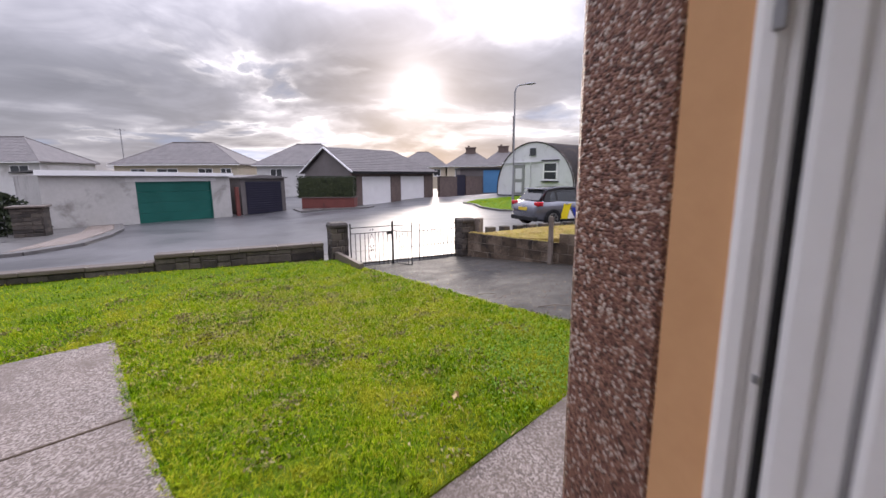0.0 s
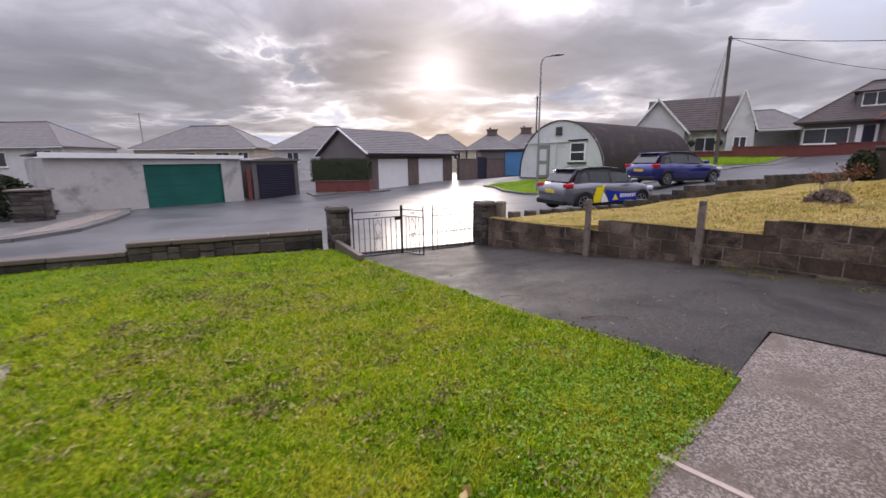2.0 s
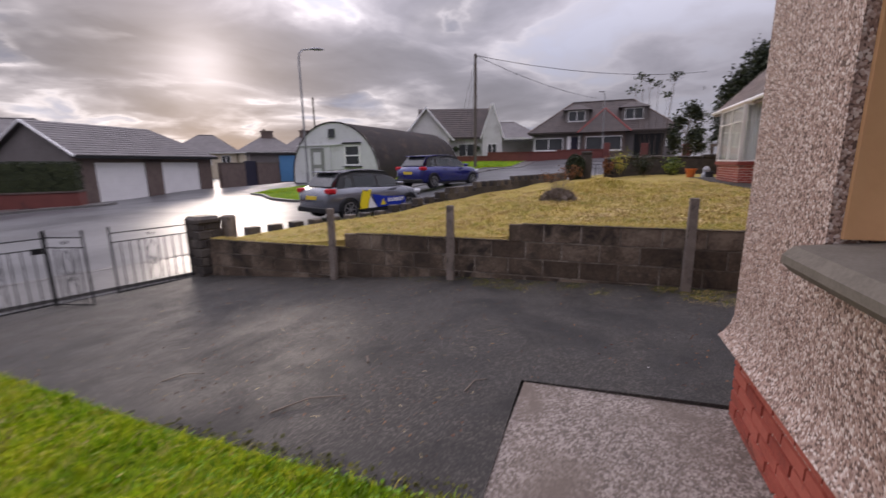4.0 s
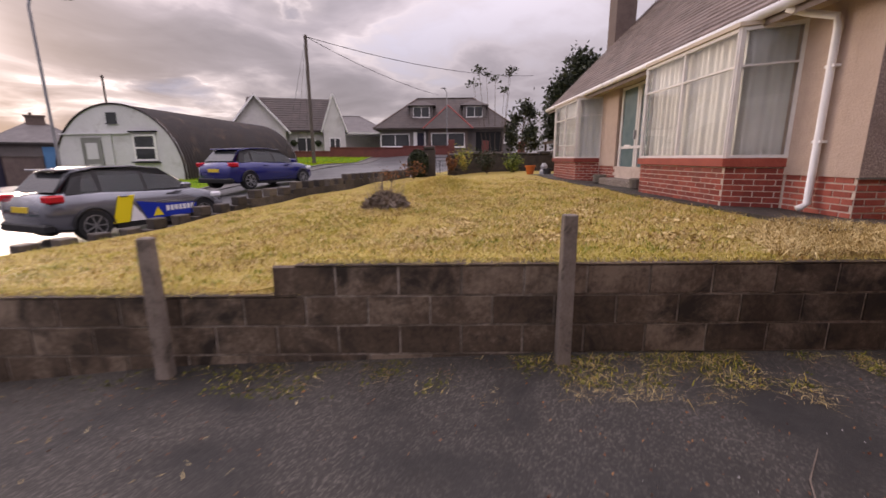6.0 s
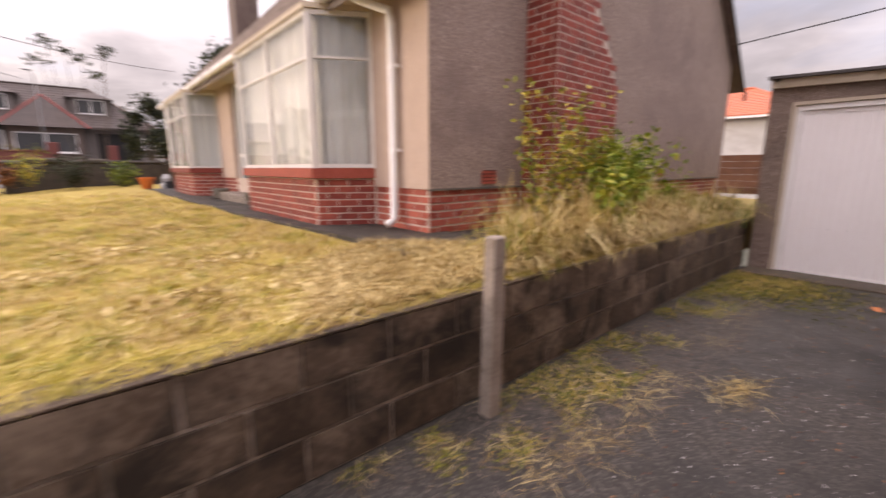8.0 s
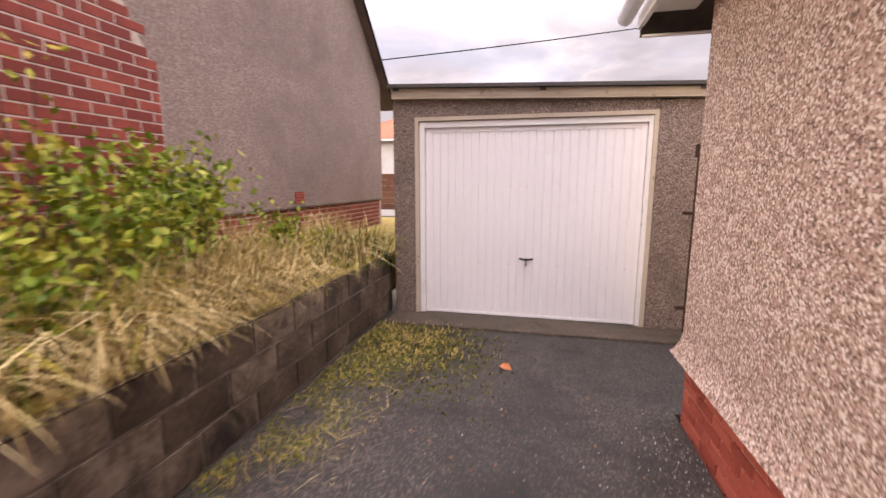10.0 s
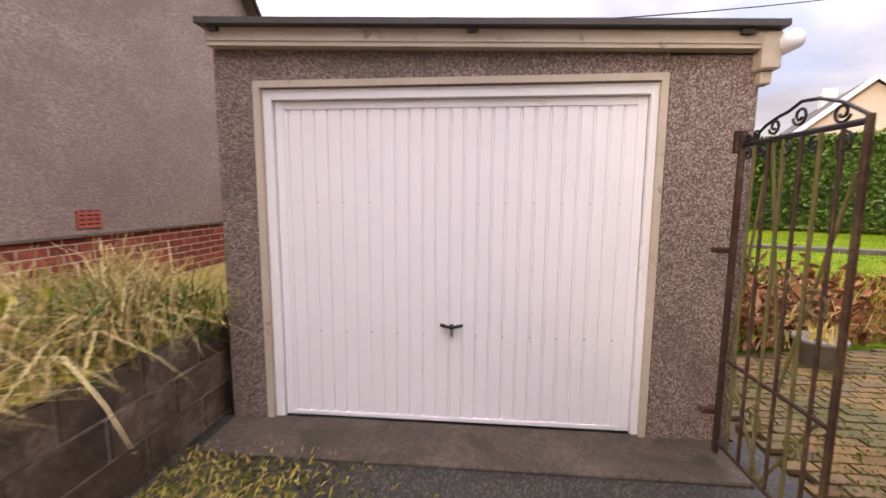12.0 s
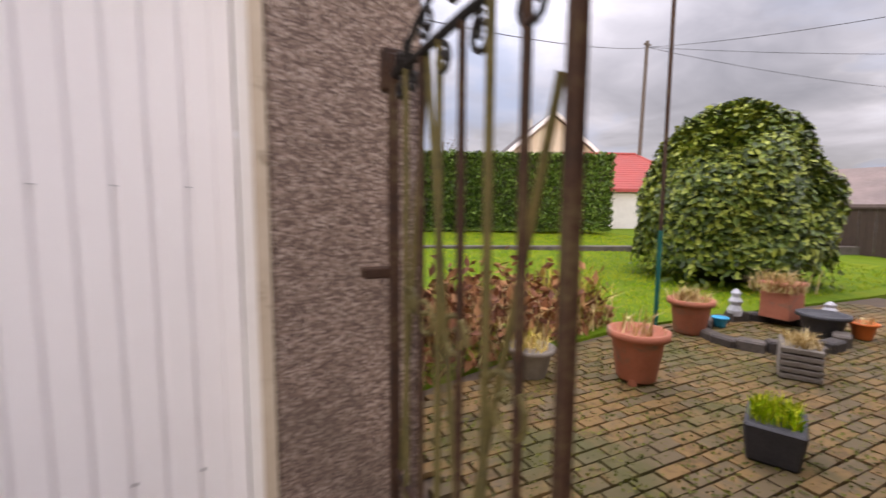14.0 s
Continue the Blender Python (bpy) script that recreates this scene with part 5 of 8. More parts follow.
def bay(xa, xb, splay, y_front, z_sill, z_top, n_front):
    """A splayed bay window on a brick base; xa, xb on the wall, with glazing bars, glass and net curtains."""
    pts = [(xa, NY), (xa + splay, y_front), (xb - splay, y_front), (xb, NY)]
    mid = [(x, y - 0.05) for x, y in pts]
    ob = thing("bay_window", "aluminium-framed bay window with white net curtains on red brick", "window", group="bay windows")
    base = part("bay_base", prism(pts + [(xb, NY - 0.2), (xa, NY - 0.2)], "z", NB - 0.2, z_sill - 0.13), "mortar", ob)
    out = [(xa - 0.03, NY), (xa + splay - 0.03, y_front + 0.06), (xb - splay + 0.03, y_front + 0.06), (xb + 0.03, NY), (xb, NY - 0.2), (xa, NY - 0.2)]
    part("sill", prism(out, "z", z_sill - 0.13, z_sill - 0.025), "brick", ob, "red tiled sill")
    part("roof_board", prism(out, "z", z_top, z_top + 0.05), "cream", ob)
    for j, ((ax, ay), (bx, by)) in enumerate(zip(pts, pts[1:])):
        u = Vector((bx - ax, by - ay, 0))
        length = u.length
        m = pose(ax, ay, 0, 0, 0, math.degrees(math.atan2(by - ay, bx - ax)))
        n = n_front if j == 1 else 1
        zt = z_sill + (z_top - z_sill) * 0.70
        fr = bmesh.new()
        for s in [0.0] + [length * k / n for k in range(1, n)] + [length]:
            top = z_top if s in (0.0, length) else z_top
            w_ = 0.035 if s in (0.0, length) else 0.02
            add_box(fr, s - w_, s + w_, -0.03, 0.03, z_sill - 0.024, top, 0, m)
        for z, hh in ((z_sill - 0.02, 0.04), (zt, 0.022), (z_top - 0.05, 0.045)):
            add_box(fr, 0, length, -0.028, 0.028, z, z + hh, 0, m)
        part("window_frame", fr, "aluminium", ob)
        for k in range(n):
            a, b = length * k / n + 0.03, length * (k + 1) / n - 0.03
            for za, zb in ((z_sill + 0.02, zt), (zt + 0.022, z_top - 0.05)):
                p_ = part("pane", box(a, b, -0.003, 0.003, za, zb, 0, m), "glass", ob)
                p_.visible_shadow = False
        cv, cf = [], []
        k_n = int(length / 0.025)
        for k in range(k_n + 1):
            s = length * k / k_n
            wob = -0.10 + 0.018 * math.sin(s * 42 + j) + 0.012 * math.sin(s * 17)
            for z in (z_sill, z_top - 0.02):
                cv.append(tuple(m @ Vector((s, wob, z))))
        cf = [(2 * k, 2 * k + 2, 2 * k + 3, 2 * k + 1) for k in range(k_n)]
        mesh_ob("net_curtain", cv, cf, "curtain", ob, "white net curtain in folds", True)
    return ob, pts


b1, p1 = bay(10.24, 13.28, 0.32, -2.52, 1.36, 2.93, 2)
b2, p2 = bay(16.6, 19.5, 0.32, -2.52, 1.36, 2.93, 2)
joined_bricks(b1, [(b_, a_, NB + 0.02, 9, lambda u, z: True) for a_, b_ in zip(p1, p1[1:])], "brickwork")
joined_bricks(b2, [(b_, a_, NB + 0.02, 9, lambda u, z: True) for a_, b_ in zip(p2, p2[1:])], "brickwork")
nd = thing("front_door", "aluminium front door with obscured blue-green glass panels", "door")
fr = bmesh.new()
for a, b in ((13.82, 13.88), (14.5, 14.56), (14.6, 14.68), (15.42, 15.5)):
    add_box(fr, a, b, NY - 0.12, NY - 0.05, 0.9, 2.95)
for z in (0.9, 1.55, 2.9):
    add_box(fr, 13.82, 15.5, NY - 0.115, NY - 0.055, z, z + 0.06)
part("door_frame", fr, "aluminium", nd)
for a, b in ((13.88, 14.5), (14.68, 15.42)):
    for za, zb in ((0.96, 1.55), (1.61, 2.9)):
        part("pane", box(a, b, NY - 0.09, NY - 0.08, za, zb), "door_glass", nd)
part("handle", box(14.62, 14.65, NY - 0.06, NY - 0.0, 1.75, 1.95, 0.006), "galv", nd)
part("letter_plate", box(14.92, 15.2, NY - 0.08, NY - 0.05, 1.58, 1.64, 0.004), "pvc", nd)
part("doorstep", box(13.75, 15.6, NY - 0.12, NY + 0.35, 0.6, 0.86, 0.02), "concrete", nd)
for x in (13.62, 15.75):
    pl = part("planter", lathe([(0.10, 0), (0.15, 0.02), (0.17, 0.2), (0.15, 0.21), (0.13, 0.16)], 12), "stone_pot")
    pl.matrix_world = pose(x, NY + 0.28, 0.715)
    tagged(pl, "small weathered stone planter by the doorstep", "planter", group="doorstep planters")
wl = thing("wall_lantern", "black carriage lantern on the porch wall", "lantern", at=(13.55, NY + 0.1, 2.35))
part("bracket", tube([(0, -0.09, 0.1), (0, 0, 0.14), (0, 0.06, 0.08)], 0.01, 5), "black_metal", wl)
part("lantern_frame", lathe([(0.05, -0.16), (0.085, 0.02), (0.10, 0.03), (0.02, 0.10)], 6), "black_metal", wl)
# chimney breast on the gable wall, with shoulders
cb = part("chimney_breast", prism([(-4.46, NB), (-5.77, NB), (-5.77, 2.2), (-5.55, 2.65), (-5.25, 3.0), (-5.05, 3.5), (-5.0, 4.2), (-5.0, 6.6), (-4.46, 6.6)], "x", NX - 0.418, NX), "mortar", nh, "red brick chimney breast with stepped shoulder")


def breast_edge(z):
    return lerp_table(z, [(0, -5.77), (2.2, -5.77), (2.65, -5.55), (3.0, -5.25), (3.5, -5.05), (4.2, -5.0), (9, -5.0)])


n1 = joined_bricks(nh, [((NX - 0.418, -4.46), (NX - 0.418, -5.77), NB + 0.02, 76, lambda u, z: -4.46 - u > breast_edge(z) + 0.03),
                        ((NX, -4.46), (NX - 0.418, -4.46), NB + 0.02, 76, lambda u, z: True),
                        ((20.6, NY - 0.012), (13.2, NY - 0.012), NB + 0.02, 7, lambda u, z: not 15.6 > 20.6 - u > 13.8),
                        ((NX + 0.012, -5.78), (NX + 0.012, -11.3), NB + 0.02, 7, lambda u, z: True)], "brickwork")
lay(nh, (NX + 0.012, NY - 0.012), (NX + 0.012, -4.45), NB + 0.02, 7, (BRICK, HALF), 0.225, 0.075, proud=0.006)
lay(nh, (10.22, NY - 0.012), (NX + 0.012, NY - 0.012), NB + 0.02, 7, (BRICK, HALF), 0.225, 0.075, proud=0.006)
part("far_chimney", add_box(box(20.9, 21.6, -5.6, -4.9, 0.8, 7.6, 0.01), 20.85, 21.65, -5.65, -4.85, 7.6, 7.75), "brown_brick", nh, "tall dark brick chimney at the far gable")

# ---- things on the neighbour's lawn ----
tuft = thing("cut_shrub", "brown stump of a cut-back shrub on the dry lawn", "shrub", at=(11.35, 2.1, 0.58))
tp = []
for _ in range(2200):
    a, e = rng.uniform(0, 6.28), rng.uniform(0, 1.57)
    r = rng.uniform(0.7, 1.05)
    tp.append((0.36 * r * math.cos(a) * math.cos(e), 0.36 * r * math.sin(a) * math.cos(e), 0.26 * r * math.sin(e)))
leaves("brushwood", tp, 0.035, "stick", tuft, long=3.0)
st = bmesh.new()
for k in range(80):
    a = rng.uniform(0, 6.28)
    r = rng.uniform(0.05, 0.3)
    add_tube(st, [(r * 0.6 * math.cos(a), r * 0.6 * math.sin(a), 0), (r * math.cos(a) * 1.2, r * math.sin(a) * 1.2, rng.uniform(0.25, 0.62))], 0.005, 3, 0.002)
part("stems", st, "stick", tuft)
mg = thing("grass_heap", "low heap of straw-coloured cut grass", "heap", at=(14.6, 1.3, 0.0))
mp = [(x - 14.6, y - 1.3, mound_z(x, y)) for x, y in zip(rng.normal(14.6, 0.9, 5000), rng.normal(1.3, 0.5, 5000))]
blades("cut_grass", mp, 0.09, 0.006, 0.12, "straw", mg)

hedgeb = thing("clipped_bush", "dark rounded clipped bush at the wall's end", "bush", at=(22.35, 2.2, 0.6))
q = rng.normal(size=(3800, 3))
q /= np.linalg.norm(q, axis=1)[:, None]
q = q * rng.uniform(0.75, 1.05, 3800)[:, None] * np.array([0.42, 0.42, 0.55]) + np.array([0, 0, 0.55])
leaves("leaves", q, 0.05, "leaf_dark", hedgeb)
part("core", lathe([(0.15, 0), (0.34, 0.3), (0.36, 0.7), (0.2, 1.0)], 10), "leaf_dark", hedgeb)


def shrub(name, label, at, n_stems, height, spread, leaf, leaf_n, leaf_size, stem_r=0.008, low=0.3):
    """Bare stems with leaves towards the tips."""
    ob = thing(name, label, "shrub", at=at)
    bm = bmesh.new()
    pts = []
    for k in range(n_stems):
        a = rng.uniform(0, 6.28)
        h = height * rng.uniform(0.6, 1.1)
        r = spread * rng.uniform(0.2, 1.0)
        path = []
        for i in range(6):
            k2 = i / 5
            path.append((r * k2 ** 1.3 * math.cos(a + 0.4 * k2) + rng.normal(0, 0.015), r * k2 ** 1.3 * math.sin(a + 0.4 * k2) + rng.normal(0, 0.015), h * k2))
        add_tube(bm, path, stem_r, 4, stem_r * 0.3)
        for _ in range(int(leaf_n / n_stems)):
            k2 = rng.uniform(low, 1.05)
            i = min(4, int(k2 * 5))
            fr_ = k2 * 5 - i
            p_ = np.array(path[i]) * (1 - fr_) + np.array(path[i + 1]) * fr_
            pts.append(p_ + rng.normal(0, 0.07 * spread + 0.025, 3))
    part("brushwood", bm, "bark", ob)
    leaves("leaves", pts, leaf_size, leaf, ob)
    return ob


# overgrown strip between the block wall and the bungalow
wild = thing("long_dry_grass", "long dead straw-coloured grass leaning over the wall", "grass", kind="stuff")
WILD = [(7.9, -2.6), (8.25, -2.95), (8.75, -3.6), (9.05, -4.3), (9.2, -4.7), (9.2, -8.6), (7.9, -7.7)]


def tussocks(name, poly, clumps, per, length, width, mat, zf, spread=0.07, toward=None):
    """Clumps of long arching blades; each clump leans its own way."""
    base, dr, ln = [], [], []
    for cx, cy, cz in scatter(poly, clumps, zf):
        lean = rng.uniform(0, 6.28) if toward is None or rng.random() < 0.3 else toward + rng.normal(0, 0.5)
        size = rng.uniform(0.55, 1.3)
        for _ in range(per):
            ang = lean + rng.normal(0, 0.75)
            base.append((cx + rng.normal(0, spread), cy + rng.normal(0, spread), cz))
            dr.append((math.cos(ang), math.sin(ang), rng.uniform(0.15, 1.0)))
            ln.append(length * size * rng.uniform(0.5, 1.2))
    base, dr, ln = np.array(base), np.array(dr), np.array(ln)
    n_ = len(base)
    flat_ = np.stack([dr[:, 0], dr[:, 1], np.zeros(n_)], 1)
    side = np.stack([-dr[:, 1], dr[:, 0], np.zeros(n_)], 1) * (width * rng.uniform(0.5, 1.3, n_))[:, None]
    out = dr[:, 2]
    rows = []
    for k, wd in ((0.0, 1.0), (0.3, 1.0), (0.6, 0.8), (0.85, 0.55)):
        p_ = base + flat_ * (ln * out * k ** 1.5)[:, None] + np.array([0, 0, 1.0]) * (ln * (1.15 * k - (0.35 + 0.75 * out) * k * k))[:, None]
        rows += [p_ - side * wd, p_ + side * wd]
    k = 1.0
    rows.append(base + flat_ * (ln * out)[:, None] + np.array([0, 0, 1.0]) * (ln * (0.80 - 0.75 * out))[:, None])
    v = np.stack(rows, 1).reshape(-1, 3)
    i = np.arange(n_)[:, None] * 9
    f = []
    for q_ in (0, 2, 4):
        f += (i + np.array([q_, q_ + 1, q_ + 3, q_ + 2])).tolist()
    f += (i + np.array([6, 7, 8])).tolist()
    return mesh_ob(name, v.tolist(), f, mat, wild)


def wild_z(x, y):
    return LAWN_Z(x, y) - 0.02


tussocks("dead_grass", WILD, 300, 34, 0.72, 0.0035, "dry", wild_z, 0.09)
tussocks("green_grass", WILD, 130, 26, 0.6, 0.0045, "leaf_yellow", wild_z, 0.09)
tussocks("tall_stalks", [(8.1, -3.4), (8.9, -4.2), (9.1, -6.0), (8.1, -6.0)], 45, 12, 1.05, 0.0028, "dry", wild_z, 0.1)
tussocks("overhang", [(7.9, -2.7), (8.12, -2.7), (8.12, -5.4), (7.9, -5.4)], 75, 26, 0.55, 0.003, "dry", lambda x, y: 0.62, 0.06, math.pi)
blades("fallen_grass", scatter(WILD, 7000, lambda x, y: LAWN_Z(x, y) + 0.02), 0.2, 0.004, 0.4, "dry", wild)
blades("undergrowth", scatter(WILD, 5000, wild_z), 0.26, 0.006, 0.2, "moss", wild)
blades("trodden_grass", scatter([(7.9, -1.2), (9.0, -1.9), (9.3, -2.4), (8.5, -3.0), (7.9, -2.7)], 6500, mound_z), 0.12, 0.005, 0.22, "dry", wild)
for at, h, sp, n, lf, sz, stems in (((8.5, -3.75, 0.6), 1.35, 0.35, 420, "leaf_yellow", 0.034, 9), ((8.55, -4.25, 0.6), 1.4, 0.4, 460, "leaf_yellow", 0.034, 9), ((8.4, -5.0, 0.6), 1.0, 0.6, 1900, "leaf_lime", 0.038, 22),
                                    ((8.6, -5.7, 0.6), 1.05, 0.5, 1500, "leaf_lime", 0.038, 18), ((8.5, -6.6, 0.6), 0.6, 0.4, 420, "leaf_lime", 0.04, 10), ((8.1, -4.3, 0.6), 0.7, 0.35, 420, "leaf_lime", 0.04, 10), ((8.5, -4.6, 0.6), 1.5, 0.4, 220, "leaf_yellow", 0.034, 6)):
    shrub("wild_shrub", "straggly shrub with yellowing leaves in dead grass", at, stems, h, sp, lf, n, sz, 0.006)
rush = thing("green_rushes", "tuft of long green strap leaves beside the garage", "plant", at=(0, 0, 0))
blades("strap_leaves", scatter([(7.9, -6.7), (8.7, -6.9), (8.7, -7.7), (7.75, -7.6)], 900, lambda x, y: 0.5), 0.5, 0.006, 0.34, "leaf_hedge", rush, 0.7)

# litter and moss on the drive
moss = thing("drive_moss", "moss and dry grass clippings along the foot of the wall", "moss", kind="stuff")
EDGE = [(7.0, -7.2), (7.35, -5.2), (7.2, -3.0), (7.3, 0.8), (7.25, 2.2), (7.55, 4.0), (7.74, 4.2), (7.74, -7.4)]


def patchy(pts, level=0.0):
    """Keeps points in uneven patches."""
    return [p for p in pts if math.sin(2.3 * p[1] + 1.1 * p[0]) + math.sin(5.9 * p[1] - 6.1 * p[0] + 1.0) + 0.8 * math.sin(13.0 * p[1] + 9.0 * p[0]) + rng.normal(0, 0.5) > level - 2.2 * max(0.0, p[0] - 7.5)]


def dz2(x, y):
    return drive_z(x, y) + 0.004


leaves("moss_tufts", patchy(near_bias(EDGE, 13000, dz2, (7.7, -2.5), 3.2), 0.3), 0.017, "moss", moss, flat=2.0, long=1.1)
blades("clippings", patchy(near_bias([(7.1, -7.2), (7.0, -3.0), (7.15, 1.2), (7.45, 3.5), (7.74, 3.5), (7.74, -7.2)], 6500, lambda x, y: drive_z(x, y) + 0.006, (7.65, -1.6), 2.6), 0.1), 0.010, 0.0018, 0.055, "dry", moss)
leaves("moss_tufts", near_bias([(6.2, -7.3), (6.2, -5.2), (7.74, -5.2), (7.74, -7.3)], 5200, dz2, (7.35, -6.6), 0.45), 0.02, "moss", moss, flat=1.2, long=1.2)
blades("litter", near_bias([(6.9, -7.0), (6.95, -3.0), (7.2, 0.5), (7.74, 0.8), (7.74, -7.2)], 3600, lambda x, y: drive_z(x, y) + 0.006, (7.5, -3.8), 1.7), 0.012, 0.003, 0.06, "stick", moss)
blades("lying_straw", patchy(near_bias([(7.05, -6.9), (6.95, -2.5), (7.2, 1.0), (7.5, 2.6), (7.74, 2.6), (7.74, -6.9)], 2300, lambda x, y: drive_z(x, y) + 0.008, (7.6, -2.2), 1.9), 0.2), 0.014, 0.0022, 0.15, "dry", moss)
blades("green_tufts", patchy(near_bias([(7.2, -7.2), (7.2, 0.8), (7.74, 0.8), (7.74, -7.2)], 3000, dz2, (7.65, -3.6), 1.9), 0.5), 0.045, 0.003, 0.05, "leaf_yellow", moss)
blades("weeds", near_bias([(6.2, -7.3), (6.2, -5.6), (7.74, -5.6), (7.74, -7.3)], 900, dz2, (7.35, -6.7), 0.4), 0.05, 0.004, 0.06, "straw", moss)
for a, b, top in TOPS:
    n_ = int((b - a) * 900)
    blades("turf_edge", np.stack([rng.uniform(7.80, 8.0, n_), rng.uniform(a, b, n_), np.full(n_, top - 0.005)], 1), 0.05, 0.0035, 0.085, "straw", nlawn, 0.8)["kind"] = "stuff"
grit = thing("drive_grit", "pale fallen pebbledash grit along the house foot", "grit", kind="stuff")
gp_ = near_bias([(5.18, -5.9), (6.9, -5.9), (6.9, 3), (5.18, 0.5)], 900, lambda x, y: drive_z(x, y) + 0.004, (5.3, -3.0), 1.4)
gp_ += near_bias([(5.17, -5.9), (5.45, -5.9), (5.45, 0.3), (5.17, 0.3)], 1500, lambda x, y: drive_z(x, y) + 0.004, (5.25, -3.2), 1.6)
DRV = [(4.1, 2.1), (7.7, 2.1), (7.7, 7.8), (4.6, 8.3)]
litter = near_bias(DRV, 900, lambda x, y: drive_z(x, y) + 0.005, (5.6, 3.4), 2.0) + near_bias([(5.2, -7), (7.7, -7), (7.7, 2.1), (5.2, 2.1)], 1200, lambda x, y: drive_z(x, y) + 0.005, (6.6, -2.5), 3.0)
leaves("leaf_scraps", litter, 0.010, "leaf_dead", moss, flat=1.5, long=1.8)
blades("straw_bits", near_bias(DRV, 260, lambda x, y: drive_z(x, y) + 0.006, (5.6, 3.2), 1.8), 0.008, 0.003, 0.05, "dry", moss)
leaves("edge_tufts", [(3.98 + 0.02 * (y - 2) + rng.normal(0, 0.05), y, drive_z(4, y) + 0.01) for y in rng.uniform(1.9, 7.5, 1500)], 0.018, "moss", moss, flat=1.2, long=1.3)
leaves("grit_chips", gp_, 0.008, "grit", grit, flat=1.5, long=1.1)


def twig(x0, y0, x1, y1, r):
    m_ = ((x0 + x1) / 2 + 0.04, (y0 + y1) / 2 + 0.02)
    ob = part("twig", tube([(x0, y0, drive_z(x0, y0) + r), (*m_, drive_z(*m_) + r + 0.01), (x1, y1, drive_z(x1, y1) + r)], r, 5, r * 0.5), "stick")
    tagged(ob, "pale fallen twig lying on the tarmac", "twig", group="twigs on the drive")


twig(4.32, 3.32, 4.62, 2.97, 0.007)
twig(4.55, 4.6, 4.72, 4.35, 0.005)
twig(5.1, 3.05, 5.18, 3.12, 0.008)
twig(4.9, 2.2, 5.1, 2.1, 0.005)
twig(6.2, -0.2, 6.7, -0.6, 0.005)
ol = leaves("fallen_leaf", [(6.3, -6.35, -0.04), (6.34, -6.33, -0.035)], 0.05, "orange_leaf", None, flat=3)
tagged(ol, "single orange fallen leaf on the drive", "leaf")
cl_ = leaves("grass_clump", [(0, 0, 0)] * 1, 0.01, "dry")
tagged(cl_, "dry grass scrap on the drive", "grass")
cl_.matrix_world = pose(6.6, -3.1, -0.04)
bl = blades("straw_clump", [(6.75 + rng.normal(0, 0.06), -3.5 + rng.normal(0, 0.14), -0.05) for _ in range(160)], 0.03, 0.003, 0.14, "dry")
tagged(bl, "scrap of dry straw lying on the tarmac", "straw", kind="stuff")

# ---- houses and outbuildings along the street ----
def far_window(owner, x, y, z, w_, h, mat="pvc", sill=True):
    """A window on a wall that faces local -y: frame, sill and pane."""
    wn = part("window", add_box(add_box(add_box(add_box(box(x - w_ / 2, x + w_ / 2, y - 0.06, y + 0.02, z - h / 2, z - h / 2 + 0.07), x - w_ / 2, x + w_ / 2, y - 0.06, y + 0.02, z + h / 2 - 0.07, z + h / 2),
              x - w_ / 2, x - w_ / 2 + 0.07, y - 0.06, y + 0.02, z - h / 2 + 0.07, z + h / 2 - 0.07), x + w_ / 2 - 0.07, x + w_ / 2, y - 0.06, y + 0.02, z - h / 2 + 0.07, z + h / 2 - 0.07),
              x - 0.035, x + 0.035, y - 0.055, y + 0.02, z - h / 2 + 0.07, z + h / 2 - 0.07), mat, owner)
    part("pane", box(x - w_ / 2 + 0.06, x + w_ / 2 - 0.06, y - 0.03, y + 0.0, z - h / 2 + 0.06, z + h / 2 - 0.06), "pane_dark", wn)
    if sill:
        part("sill", box(x - w_ / 2 - 0.06, x + w_ / 2 + 0.06, y - 0.14, y + 0.02, z - h / 2 - 0.08, z - h / 2 - 0.002), mat, wn)
    return wn


def hip_roof(owner, w_, d_, ze, zr, inset, mat, over=0.35, name="roof"):
    a, b = w_ / 2 + over, d_ / 2 + over
    v = [(-a, -b, ze), (a, -b, ze), (a, b, ze), (-a, b, ze), (-a + inset, 0, zr), (a - inset, 0, zr), (-a, -b, ze - 0.14), (a, -b, ze - 0.14), (a, b, ze - 0.14), (-a, b, ze - 0.14)]
    f = [(0, 1, 5, 4), (1, 2, 5), (2, 3, 4, 5), (3, 0, 4), (6, 7, 1, 0), (7, 8, 2, 1), (8, 9, 3, 2), (9, 6, 0, 3), (9, 8, 7, 6)]
    r = mesh_ob(name, v, f, mat, owner)
    bm = tube([(-a + inset, 0, zr + 0.03), (a - inset, 0, zr + 0.03)], 0.09, 6)
    for p_, q_ in ((4, 0), (4, 3), (5, 1), (5, 2)):
        add_tube(bm, [v[p_], v[q_]], 0.07, 5)
    part("ridge_tiles", bm, mat, r)
    # tile courses as slight ledges on the slope that faces the street
    n = 16
    for i in range(n):
        k0, k1 = i / n, (i + 1) / n
        y0, z0, y1, z1 = -b + b * k0, ze + (zr - ze) * k0, -b + b * k1, ze + (zr - ze) * k1
        xa0, xb0 = -a + inset * k0, a - inset * k0
        xa1, xb1 = -a + inset * k1, a - inset * k1
        cv = [(xa0, y0, z0 + 0.035), (xb0, y0, z0 + 0.035), (xb1, y1, z1 + 0.015), (xa1, y1, z1 + 0.015), (xa0, y0, z0 + 0.005), (xb0, y0, z0 + 0.005)]
        mesh_ob("tile_course", cv, [(0, 1, 2, 3), (4, 5, 1, 0)], mat, r)
    return r


